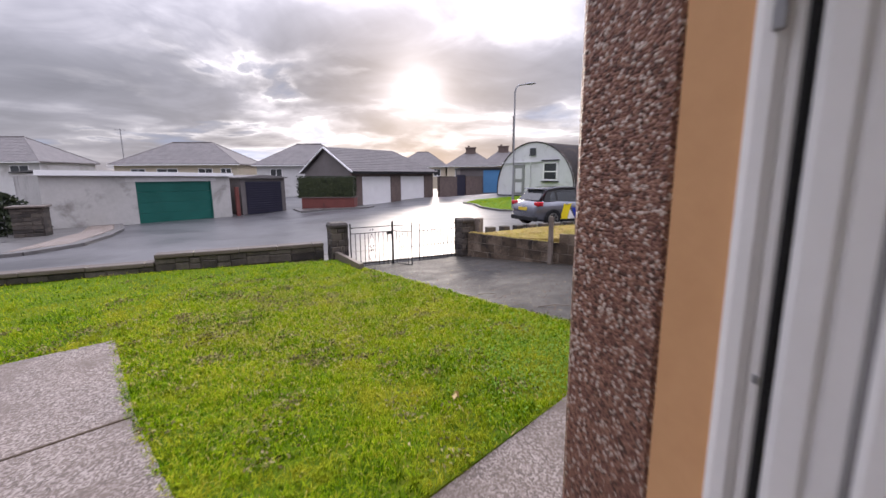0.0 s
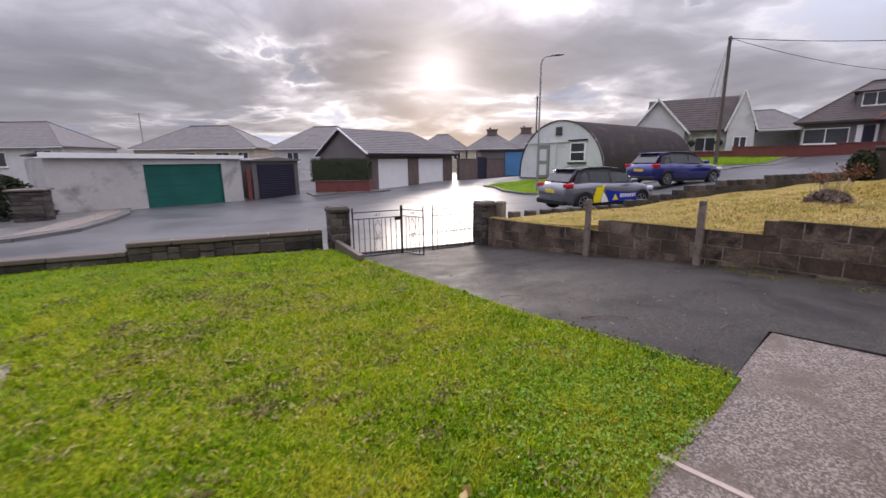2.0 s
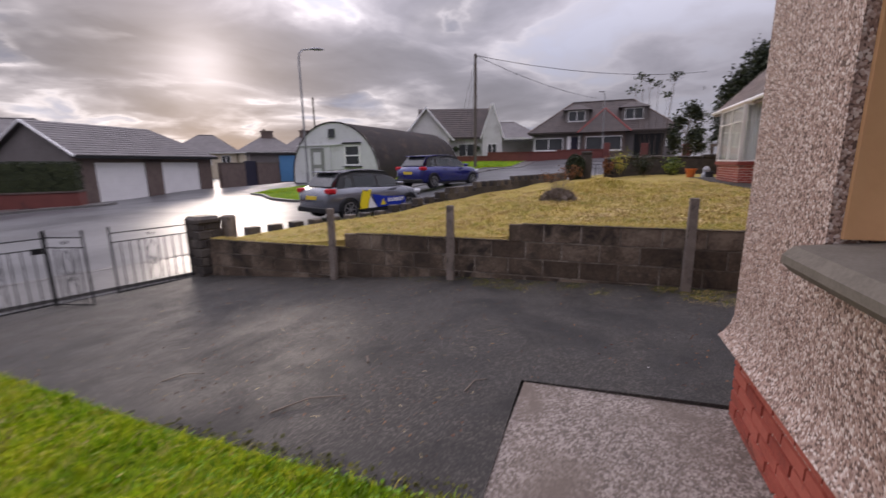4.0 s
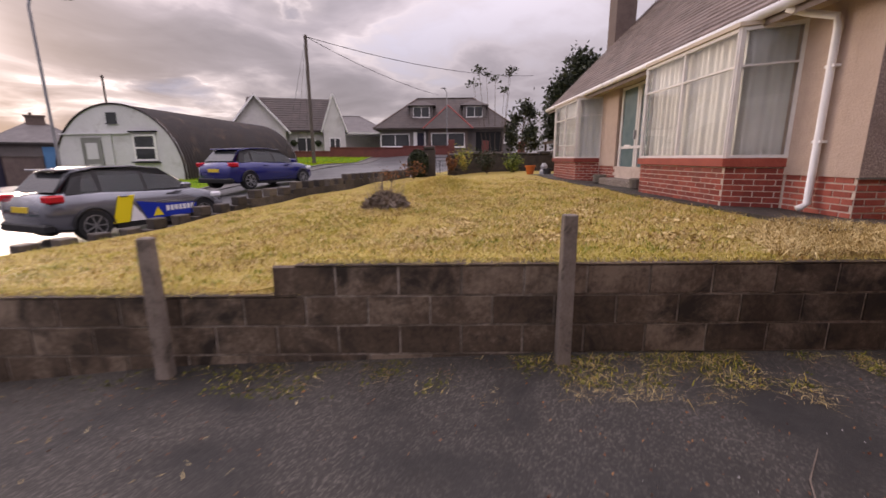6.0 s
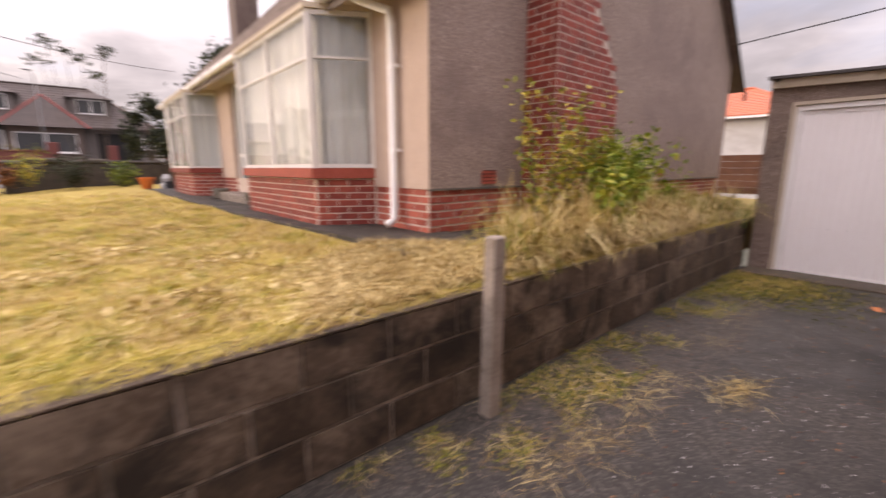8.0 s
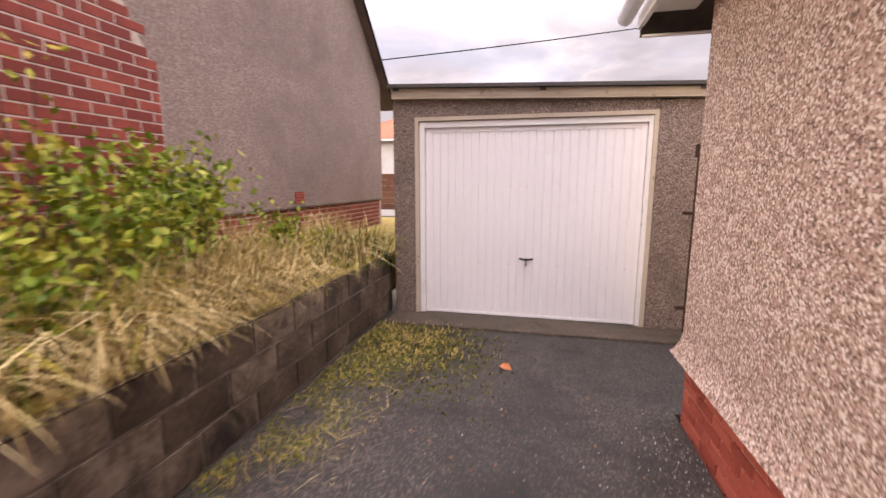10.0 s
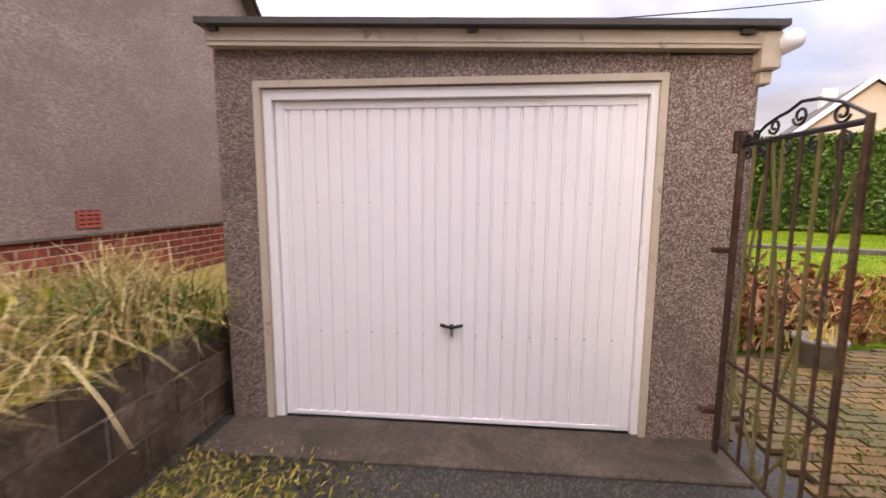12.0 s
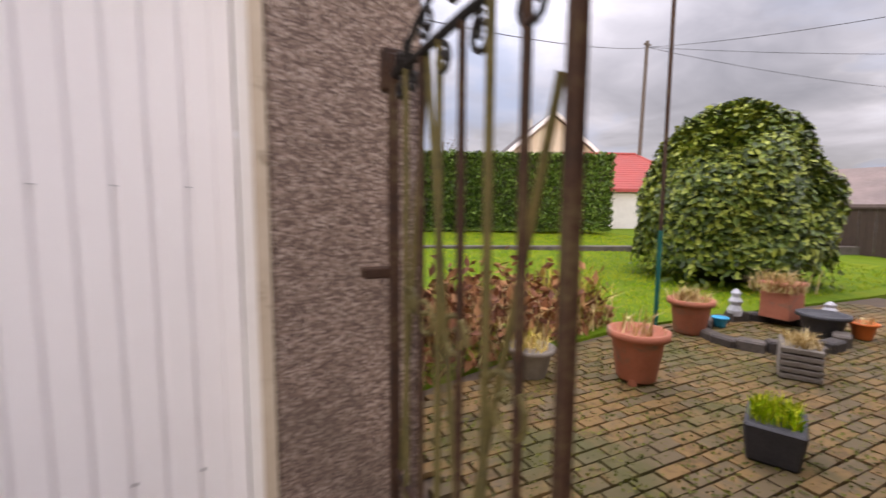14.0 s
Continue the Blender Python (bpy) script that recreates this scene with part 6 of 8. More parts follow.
def hip_house(name, label, x, y, z0, w_, d_, ze, zr, inset, turn, wall, roof, wins, chim=None, group="houses across the street"):
    ob = thing(name, label, "house", group, at=(x, y, z0), turn=turn)
    part("wall", box(-w_ / 2, w_ / 2, -d_ / 2, d_ / 2, -1.0, ze - 0.1), wall, ob)
    hip_roof(ob, w_, d_, ze, zr, inset, roof)
    part("gutter", box(-w_ / 2 - 0.42, w_ / 2 + 0.42, -d_ / 2 - 0.46, -d_ / 2 - 0.36, ze - 0.16, ze - 0.05), "pvc", ob)
    for wx, wz, ww, wh in wins:
        far_window(ob, wx, -d_ / 2, wz, ww, wh)
    if chim is not None:
        part("chimney", add_box(add_box(box(chim - 0.85, chim + 0.85, -0.4, 0.4, zr - 1.0, zr + 0.75), chim - 0.98, chim + 0.98, -0.5, 0.5, zr + 0.75, zr + 0.92), chim - 0.5, chim - 0.2, -0.15, 0.15, zr + 0.92, zr + 1.2), "brown_brick", ob)
    return ob


hip_house("house", "white-rendered house with a grey hipped roof and rooflight", -1.6, 73.5, -1.2, 17.5, 8, 4.8, 7.75, 5.0, -43, "white_render", "slate", [(-5.0, 3.4, 1.8, 1.4), (1.0, 3.4, 2.8, 1.6), (6.6, 4.0, 2.0, 0.8), (-2.5, 0.8, 2.0, 1.6)])
hip_house("house", "cream semi-detached house with a wet grey hipped roof", 15.65, 58.6, -1.2, 13.6, 8, 4.45, 7.1, 4.8, -43, "cream_render", "slate", [(-4.2, 3.4, 1.6, 1.1), (-1.0, 3.4, 2.3, 1.1), (3.2, 3.4, 1.6, 1.1), (5.5, 3.4, 1.2, 1.1)])
hip_house("house", "white house with a grey hipped roof behind the garages", 25.5, 48.5, -1.2, 9.5, 8, 4.3, 6.8, 3.6, -48, "white_render", "slate", [(-2.5, 3.3, 1.4, 1.1), (2.2, 3.3, 1.4, 1.1)])
hip_house("house", "distant cream house with a pale wet roof", 51.5, 56.0, -1.0, 8.5, 7, 4.35, 6.9, 3.6, -50, "cream_render", "slate", [(-2.6, 3.3, 1.2, 1.2), (0.2, 3.3, 1.4, 1.2), (2.8, 3.3, 1.2, 1.2)])
hip_house("house", "distant cream house with a brick chimney", 56.7, 49.3, -1.0, 7.9, 7, 4.4, 6.7, 3.4, -50, "cream_render", "slate", [(-2.0, 3.3, 1.2, 1.2), (2.0, 3.3, 1.2, 1.2)], 0.0)
hip_house("house", "distant cream house with a brick chimney", 60.8, 45.3, -1.0, 7.9, 7, 4.5, 6.9, 3.4, -50, "cream_render", "slate", [(-2.0, 3.3, 1.2, 1.2), (2.0, 3.3, 1.2, 1.2)], 0.0)
for hx, hy, z in ((9.0, 60.5, 8.2), (33.0, 60.0, 7.6)):
    ae = thing("aerial_mast", "thin rooftop aerial mast", "aerial", at=(hx, hy, 0))
    part("mast", tube([(0, 0, -2.0), (0, 0, z - 1.0)], 0.05, 5), "galv", ae)
    part("crossbar", tube([(-0.5, 0, z - 1.1), (0.5, 0, z - 1.1)], 0.03, 4), "galv", ae)

# low white garage with the green door
tg = 6.0
gg = thing("flat_garage", "low white-rendered garage with a wide green door", "garage", at=(0.35, 27.1, -0.78), turn=tg)
L = 8.62
part("wall", box(0, 3.72, 0.0, 0.25, -0.3, 2.62), "garage_render", gg)
part("wall", box(7.52, L, 0.0, 0.25, -0.3, 2.62), "garage_render", gg)
part("wall", box(3.72, 7.52, 0.0, 0.25, 2.28, 2.62), "garage_render", gg)
part("side_wall", box(0, 0.25, 0.25, 7, -0.3, 2.62), "garage_render", gg)
part("side_wall", box(L - 0.25, L, 0.25, 7, -0.3, 2.62), "garage_render", gg)
part("rear_wall", box(0.25, L - 0.25, 6.8, 7, -0.3, 2.62), "garage_render", gg)
part("roof", prism([(-0.12, 2.79), (L + 0.12, 2.65), (L + 0.12, 2.72), (-0.12, 2.86)], "y", -0.2, 7.2), "felt", gg)
part("fascia", prism([(-0.14, 2.62), (L + 0.14, 2.54), (L + 0.14, 2.73), (-0.14, 2.87)], "y", -0.24, -0.2), "pvc", gg, "narrow white fascia board")
part("lintel_band", box(3.3, 7.8, -0.012, 0.0, 2.28, 2.50), "white_render", gg, "paler render over the door")
dm = thing("green_garage_door", "dark green painted sectional garage door", "door", at=(0.35, 27.1, -0.78), turn=tg)
for k in range(4):
    part("panel", box(3.78, 7.46, 0.10, 0.14, 0.03 + k * 0.562, 0.588 + k * 0.562, 0.008), "green_door", dm)
part("frame", add_box(box(3.72, 3.78, 0.04, 0.16, 0, 2.28), 7.46, 7.52, 0.04, 0.16, 0, 2.28), "green_door", dm)
sp = pier(-0.15, 23.9, -0.8, 0.55, 0.95, -15, "broad rock-faced stone pier at the far corner")
sp["group"] = "far corner"
cs = part("pier_slab", box(-0.58, 0.58, -0.58, 0.58, 1.36, 1.44, 0.02), "coping", sp)
# dark louvred shed
sh = thing("shed", "small dark steel lock-up with louvred door", "shed", at=(9.62, 28.1, -0.72), turn=6.0)
part("body", box(0, 3.05, 0.05, 4, -0.2, 2.35), "grey_render", sh)
part("roof", prism([(-0.15, 2.35), (3.2, 2.35), (3.2, 2.42), (1.5, 2.58), (-0.15, 2.42)], "y", -0.15, 4.1), "slate", sh)
dn = part("louvre_door", box(0.3, 2.75, 0.0, 0.05, 0.05, 2.15), "navy_door", sh)
for k in range(14):
    part("slat", box(0.36, 2.69, -0.035, 0.0, 0.1 + k * 0.145, 0.2 + k * 0.145, 0.01), "navy_door", dn)
rp = part("red_post", box(9.2, 9.42, 27.95, 28.15, -0.9, 1.1, 0.02), "red_wall")
tagged(rp, "narrow red painted post between the garages", "post")
# red planter wall with clipped hedge
pw = thing("planter_wall", "low red brick planter wall", "wall", at=(13.3, 27.45, -0.65), turn=math.degrees(math.atan2(-2.45, 2.6)))
part("wall", box(0, 3.57, 0, 1.4, -0.3, 0.9, 0.02), "red_wall", pw)
part("coping", box(-0.03, 3.6, -0.04, 1.42, 0.9, 0.97, 0.01), "brown_brick", pw)
hg = thing("clipped_hedge", "dark clipped box hedge on the red planter", "hedge", at=(13.3, 27.45, -0.65), turn=math.degrees(math.atan2(-2.45, 2.6)))
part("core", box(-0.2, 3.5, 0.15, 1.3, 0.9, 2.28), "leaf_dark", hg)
hp = np.stack([rng.uniform(-0.35, 3.6, 9000), rng.uniform(0.02, 1.4, 9000), rng.uniform(0.9, 2.4, 9000)], 1)
keep = (hp[:, 1] < 0.22) | (hp[:, 2] > 2.2) | (hp[:, 0] < -0.1) | (hp[:, 0] > 3.4)
leaves("leaves", hp[keep], 0.06, "leaf_dark", hg)
# double garage
dgt = math.degrees(math.atan2(0.1, 0.985))
dg = thing("double_garage", "double brick garage with pale wet roof and two white doors", "garage", at=(17.4, 27.4, -0.55), turn=dgt)
DL, DD = 9.45, 6.0
for a, b in ((0, 0.98), (4.08, 5.22), (8.28, DL)):
    part("wall", box(a, b, 0, 0.25, -0.3, 2.5), "brown_brick", dg)
part("wall", box(0.98, 8.28, 0.0, 0.248, 2.25, 2.5), "brown_brick", dg)
part("gable_wall", prism([(0.25, -0.3), (DD, -0.3), (DD, 2.6), (DD / 2, 4.4), (0.25, 2.6)], "x", 0, 0.25), "grey_render", dg)
part("side_wall", box(DL - 0.25, DL, 0.25, DD, -0.3, 2.6), "brown_brick", dg)
part("rear_wall", box(0.25, DL - 0.25, DD - 0.25, DD, -0.3, 2.6), "brown_brick", dg)
rv = [(-0.25, -0.35, 2.62), (DL + 0.3, -0.35, 2.62), (DL + 0.3, DD + 0.35, 2.62), (-0.25, DD + 0.35, 2.62), (-0.25, DD / 2, 4.55), (DL - 2.2, DD / 2, 4.55)]
rv += [(x, y, z - 0.12) for x, y, z in rv]
part("fascia", box(-0.2, DL + 0.3, -0.4, -0.35, 2.46, 2.62), "black_plastic", dg)
dr = mesh_ob("roof", rv, [(0, 1, 5, 4), (1, 2, 5), (2, 3, 4, 5), (6, 7, 1, 0), (7, 8, 2, 1), (8, 9, 3, 2), (9, 10, 4, 3), (10, 6, 0, 4)], "slate", dg)
for i in range(14):
    k0, k1 = i / 14, (i + 1) / 14
    h0, h1 = DL + 0.3 - 2.5 * k0, DL + 0.3 - 2.5 * k1
    y0, y1, z0, z1 = -0.35 + (DD / 2 + 0.35) * k0, -0.35 + (DD / 2 + 0.35) * k1, 2.62 + 1.93 * k0, 2.62 + 1.93 * k1
    mesh_ob("tile_course", [(-0.25, y0, z0 + 0.05), (h0, y0, z0 + 0.05), (h1, y1, z1 + 0.015), (-0.25, y1, z1 + 0.015), (-0.25, y0, z0), (h0, y0, z0)], [(0, 1, 2, 3), (4, 5, 1, 0)], "slate", dr)
part("bargeboard", add_tube(tube([(-0.27, -0.37, 2.58), (-0.27, DD / 2, 4.52)], 0.07, 4), [(-0.27, DD / 2, 4.52), (-0.27, DD + 0.37, 2.58)], 0.07, 4), "pvc", dg)
for a, b in ((0.98, 4.08), (5.22, 8.28)):
    dw = part("garage_door", box(a, b, 0.08, 0.12, 0.02, 2.25), "white_paint", dg, "white panelled garage door")
    for k in range(8):
        part("panel", box(a + 0.04, b - 0.04, 0.066, 0.08, 0.05 + k * 0.274, 0.315 + k * 0.274, 0.004), "white_paint", dw)
# walls, dark gate and blue door farther on
fwl = thing("yard_wall", "brown brick yard wall with dark steel gate", "wall", at=(26.3, 27.6, -0.5), turn=math.degrees(math.atan2(0.8, 7.9)))
part("wall", box(0.75, 3.4, 0, 0.3, -0.3, 2.1), "brown_brick", fwl)
part("wall", box(4.9, 7.9, 0, 0.3, -0.3, 2.1), "brown_brick", fwl)
part("coping", add_box(box(0.72, 3.42, -0.04, 0.34, 2.1, 2.17), 4.88, 7.95, -0.04, 0.34, 2.1, 2.17), "coping", fwl)
part("gate", box(3.4, 4.9, 0.08, 0.14, -0.1, 2.3), "navy_door", fwl, "dark steel gate")
bd = thing("blue_lockup", "flat-roofed lock-up with a bright blue door", "garage", at=(34.2, 28.4, -0.1), turn=math.degrees(math.atan2(-1.5, 1.6)))
part("wall", box(-2.4, 2.45, 0.06, 5, -0.4, 2.55), "grey_render", bd)
part("roof", box(-2.6, 2.6, -0.2, 5.2, 2.55, 2.66), "felt", bd)
dd_ = part("door", box(0.05, 2.15, 0.0, 0.06, 0.05, 2.4), "blue_door", bd, "bright blue garage door")
for k in range(9):
    part("rib", box(0.12 + k * 0.225, 0.30 + k * 0.225, -0.02, 0.0, 0.1, 2.35, 0.006), "blue_door", dd_)

# ---- rounded corrugated hut ----
hut = thing("nissen_hut", "half-round tarred sheet hut with a white boarded front", "hut", at=(26.5, 17.5, 0.22), turn=-4)
R, HL = 3.4, 14.2
prof = [(R * math.cos(a), 0.45 + R * math.sin(a)) for a in [math.pi * i / 48 for i in range(49)]]
prof = [(R, 0.0)] + prof + [(-R, 0.0)]
v, f = [], []
segs = 120
for j in range(segs + 1):
    cx = HL * j / segs
    wv = 0.018 * (1 if j % 2 else -1)
    for u_, z in prof:
        k = 1 + wv / R
        v.append((cx, u_ * k, z * k))
n = len(prof)
for j in range(segs):
    for i in range(n - 1):
        f.append((j * n + i, j * n + i + 1, (j + 1) * n + i + 1, (j + 1) * n + i))
mesh_ob("shell", v, f, "hut_sheet", hut, "dark corrugated sheet shell")
part("front_wall", prism(prof, "x", 0.05, 0.2), "hut_front", hut, "white painted board front")
part("rear_wall", prism(prof, "x", HL - 0.2, HL - 0.06), "hut_front", hut)
rim = bmesh.new()
add_tube(rim, [(0.02, u_ * 1.005, z * 1.005) for u_, z in prof], 0.045, 5)
part("rim", rim, "hut_sheet", hut)
hd_ = part("door", box(0.0, 0.06, 0.85, 1.75, 0.05, 2.2), "grey_paint", hut, "grey painted door")
part("door_panel", add_box(box(-0.02, 0.0, 1.0, 1.6, 1.2, 2.0), -0.02, 0.0, 1.0, 1.6, 0.2, 0.95), "hut_front", hd_)
part("door_frame", add_box(add_box(box(-0.03, 0.05, 0.78, 0.85, 0, 2.27), -0.03, 0.05, 1.75, 1.82, 0, 2.27), -0.03, 0.05, 0.85, 1.75, 2.2, 2.27), "grey_paint", hut)
hw = part("window", add_box(add_box(add_box(add_box(box(-0.02, 0.05, -2.1, -0.9, 1.1, 1.2), -0.02, 0.05, -2.1, -0.9, 2.3, 2.4), -0.02, 0.05, -2.1, -2.0, 1.2, 2.3), -0.02, 0.05, -1.0, -0.9, 1.2, 2.3), -0.02, 0.05, -2.0, -1.0, 1.7, 1.78), "pvc", hut)
part("pane", box(0.0, 0.04, -2.02, -0.98, 1.18, 2.32), "pane_dark", hw)
part("sill", box(-0.12, 0.05, -2.2, -0.8, 1.0, 1.07), "black_plastic", hut)
part("head_board", box(-0.12, 0.05, -2.2, -0.8, 2.485, 2.56), "black_plastic", hut)
part("vent", add_box(box(-0.0, 0.05, -0.2, 0.3, 2.95, 3.45), -0.03, 0.0, -0.25, 0.35, 2.9, 2.95), "pane_dark", hut)
part("drip_rail", add_box(box(-0.05, 0.05, -0.75, 2.9, 2.42, 2.48), -0.05, 0.05, 0.2, 0.25, 0, 2.42), "hut_front", hut)
part("plinth", box(-0.02, 0.048, -R, R, -0.4, 0.0), "dark_pot", hut)

# ---- houses uphill ----
wh = thing("white_house", "white dormer bungalow with dark tiled roof and gable wing", "house", at=(49.0, 15.6, 1.5), turn=-72)
part("wall", box(-4.4, 3.0, -3.4, 3.4, -1.5, 2.75), "white_render", wh)
part("gable_wall", prism([(-3.4, 2.75), (3.4, 2.75), (0, 5.55)], "x", 2.75, 2.98), "white_render", wh)
part("gable_wall", prism([(-3.4, 2.75), (3.4, 2.75), (0, 5.55)], "x", -4.38, -4.15), "white_render", wh)
part("roof", prism([(-3.9, 2.45), (0, 5.75), (3.9, 2.45), (3.9, 2.3), (0, 5.58), (-3.9, 2.3)], "x", -4.7, 3.2), "roof_dark", wh)
for i in range(14):
    k0, k1 = i / 14, (i + 1) / 14
    y0, y1, z0, z1 = -3.92 + 3.92 * k0, -3.92 + 3.92 * k1, 2.46 + 3.3 * k0, 2.46 + 3.3 * k1
    mesh_ob("tile_course", [(-4.7, y0, z0 + 0.05), (3.2, y0, z0 + 0.05), (3.2, y1, z1 + 0.015), (-4.7, y1, z1 + 0.015), (-4.7, y0, z0), (3.2, y0, z0)], [(0, 1, 2, 3), (4, 5, 1, 0)], "roof_dark", wh)
part("gable_wing", prism([(-5.6, -1.5), (-1.4, -1.5), (-1.2, 2.5), (-3.6, 5.25), (-5.8, 2.5)], "y", -4.6, 1.0), "white_render", wh)
part("wing_roof", prism([(-6.2, 2.2), (-3.6, 5.45), (-0.8, 2.2), (-0.8, 2.05), (-3.6, 5.28), (-6.2, 2.05)], "y", -4.9, 1.0), "roof_dark", wh)
part("bargeboard", add_tube(tube([(-6.2, -4.93, 2.12), (-3.6, -4.93, 5.35)], 0.1, 4), [(-3.6, -4.93, 5.35), (-0.8, -4.93, 2.12)], 0.1, 4), "pvc", wh)
part("bargeboard", add_tube(tube([(3.25, -3.9, 2.35), (3.25, 0, 5.68)], 0.1, 4), [(3.25, 0, 5.68), (3.25, 3.9, 2.35)], 0.1, 4), "pvc", wh)
part("porch_gable", prism([(2.1, -1.5), (4.1, -1.5), (4.1, 2.6), (3.1, 5.5), (2.1, 2.6)], "y", -4.3, -1.0), "white_render", wh, "narrow white front gable")
part("bargeboard", add_tube(tube([(1.9, -4.35, 2.3), (3.1, -4.35, 5.75)], 0.09, 4), [(3.1, -4.35, 5.75), (4.3, -4.35, 2.3)], 0.09, 4), "pvc", wh)
part("porch_roof", prism([(1.85, 2.35), (3.1, 5.8), (4.35, 2.35), (4.35, 2.2), (3.1, 5.6), (1.85, 2.2)], "y", -4.3, 0.0), "roof_dark", wh)
far_window(wh, 0.5, -3.4, 1.2, 1.7, 1.3)
far_window(wh, 3.1, -4.3, 1.2, 1.0, 1.2)
far_window(wh, -3.5, -4.6, 1.1, 2.0, 1.3)
for x in (-0.6, 1.6):
    hb = part("hanging_basket", lathe([(0.05, -0.3), (0.28, -0.1), (0.35, 0.1), (0.15, 0.3)], 8), "leaf_dark", wh)
    hb.location = (x, -3.65, 1.3)

bg_ = thing("grey_bungalow", "grey dormer bungalow with hipped roof and central gable bay", "house", at=(54.0, 0.8, 1.8), turn=-91)
part("wall", box(-6.7, 7.0, -4, 4, -1.2, 2.5), "grey_render", bg_)
hip_roof(bg_, 13.9, 8.0, 2.6, 6.0, 4.3, "roof_dark", 0.45)
part("bay_wall", box(-1.7, 2.3, -5.2, -4, -1.2, 2.5), "brown_brick", bg_)
bw_ = [(-2.2, -5.7, 2.45), (2.8, -5.7, 2.45), (0.3, -3.6, 4.9), (2.8, -2.0, 2.45), (-2.2, -2.0, 2.45), (0.3, -1.0, 4.9)]
mesh_ob("bay_roof", bw_, [(0, 1, 2), (1, 3, 5, 2), (4, 0, 2, 5), (0, 4, 3, 1)], "roof_dark", bg_)
for k in (0, 1):
    part("bay_ridge", tube([bw_[k], bw_[2]], 0.07, 5), "roof_red", bg_)
far_window(bg_, 0.3, -5.2, 1.35, 3.4, 1.4)
far_window(bg_, -5.2, -4.0, 1.4, 3.0, 1.3)
part("front_door", box(-2.9, -2.2, -4.06, -3.98, -0.3, 2.1), "navy_door", bg_, "dark front door with white frame")
part("door_surround", add_box(box(-3.3, -2.92, -4.05, -3.98, -0.3, 2.2), -2.18, -2.0, -4.05, -3.98, -0.3, 2.2), "pvc", bg_)
# flat dark panel painted as the shade within the carport opening
part("carport", box(3.2, 5.9, -4.05, -3.98, -0.4, 2.2), "dark_void", bg_)
far_window(bg_, 6.5, -4.0, 1.5, 0.8, 0.9)
for x in (-2.5, 3.1):
    part("dormer", box(x - 1.2, x + 1.2, -2.9, 0.0, 3.4, 4.95), "grey_render", bg_)
    dv = [(x - 1.5, -3.2, 4.95), (x + 1.5, -3.2, 4.95), (x + 1.5, 0.2, 4.95), (x - 1.5, 0.2, 4.95), (x - 0.3, -1.6, 5.6), (x + 0.3, -1.6, 5.6), (x - 0.3, 0.2, 5.6), (x + 0.3, 0.2, 5.6)]
    mesh_ob("dormer_roof", dv, [(0, 1, 5, 4), (1, 2, 7, 5), (3, 0, 4, 6), (4, 5, 7, 6), (2, 3, 6, 7), (3, 2, 1, 0)], "roof_dark", bg_)
    far_window(bg_, x, -2.9, 4.3, 1.75, 1.1)
for sg in (-1, 1):
    part("hip_ridge", tube([(sg * 7.4, -4.45, 2.62), (sg * 3.1, 0, 6.05)], 0.08, 4), "roof_brown", bg_)
hip_house("house", "pale distant bungalow between two larger houses", 66, 15.0, 1.9, 12, 8, 2.8, 5.2, 4, -80, "white_render", "slate", [(-3, 1.4, 2, 1.2), (3, 1.4, 2, 1.2)])
cp = thing("white_carport", "low pale flat-roofed carport beside the bungalow", "carport", at=(55.0, 10.5, 1.5), turn=-85)
part("roof", box(-2.6, 2.6, -2, 3, 2.5, 2.7), "white_paint", cp)
part("wall", box(-2.4, 2.4, 2.5, 2.7, -0.5, 2.5), "white_render", cp)
for x in (-2.3, 2.3):
    part("post", box(x - 0.08, x + 0.08, -1.9, -1.75, -0.5, 2.5), "white_paint", cp)
rw = thing("red_garden_wall", "long red brick garden wall across the road", "wall")
rw_pts = [(41.5, 17.5), (44.5, 11.5), (46.5, 5.0), (46.8, 0.5)]
for (a, b), (c_, e_) in zip(rw_pts, rw_pts[1:]):
    ln = math.hypot(c_ - a, e_ - b)
    o_ = part("wall", box(0, ln, -0.12, 0.12, -1.0, 0.72), "red_wall", rw)
    o_.matrix_world = pose(a, b, ROAD_Z(a, b) + 0.15, 0, 0, math.degrees(math.atan2(e_ - b, c_ - a)))
    o_ = part("coping", box(0, ln, -0.17, 0.17, 0.72, 0.8), "red_wall", rw)
    o_.matrix_world = pose(a, b, ROAD_Z(a, b) + 0.15, 0, 0, math.degrees(math.atan2(e_ - b, c_ - a)))
for x, y in ((46.8, 0.3), (46.8, -3.0), (46.8, -6.5)):
    o_ = part("brick_pier", box(-0.3, 0.3, -0.3, 0.3, -1, 1.3, 0.03), "red_wall")
    o_.matrix_world = pose(x, y, ROAD_Z(x, y) + 0.1)
    tagged(o_, "square red brick gate pier", "pier", group="red brick gate piers")

# ---- far end of the neighbour's garden ----
nw = thing("stone_garden_wall", "dark stone garden wall at the end of the dry lawn", "wall")
for (a, b), (c_, e_), h in (((23.0, 0.6), (23.6, -6.5), 0.75), ((23.0, 2.0), (23.0, 1.5), 1.0)):
    ln = math.hypot(c_ - a, e_ - b)
    o_ = part("wall", box(0, ln, -0.16, 0.16, -0.5, h, 0.03), "stone", nw)
    o_.matrix_world = pose(a, b, 0.72, 0, 0, math.degrees(math.atan2(e_ - b, c_ - a)))
    for k in range(int(ln / 0.5)):
        o_ = part("coping_stone", box(k * 0.5 + 0.02, k * 0.5 + 0.48, -0.2, 0.2, h, h + random.uniform(0.08, 0.16), 0.03), "stone", nw)
        o_.matrix_world = pose(a, b, 0.72, 0, 0, math.degrees(math.atan2(e_ - b, c_ - a)))
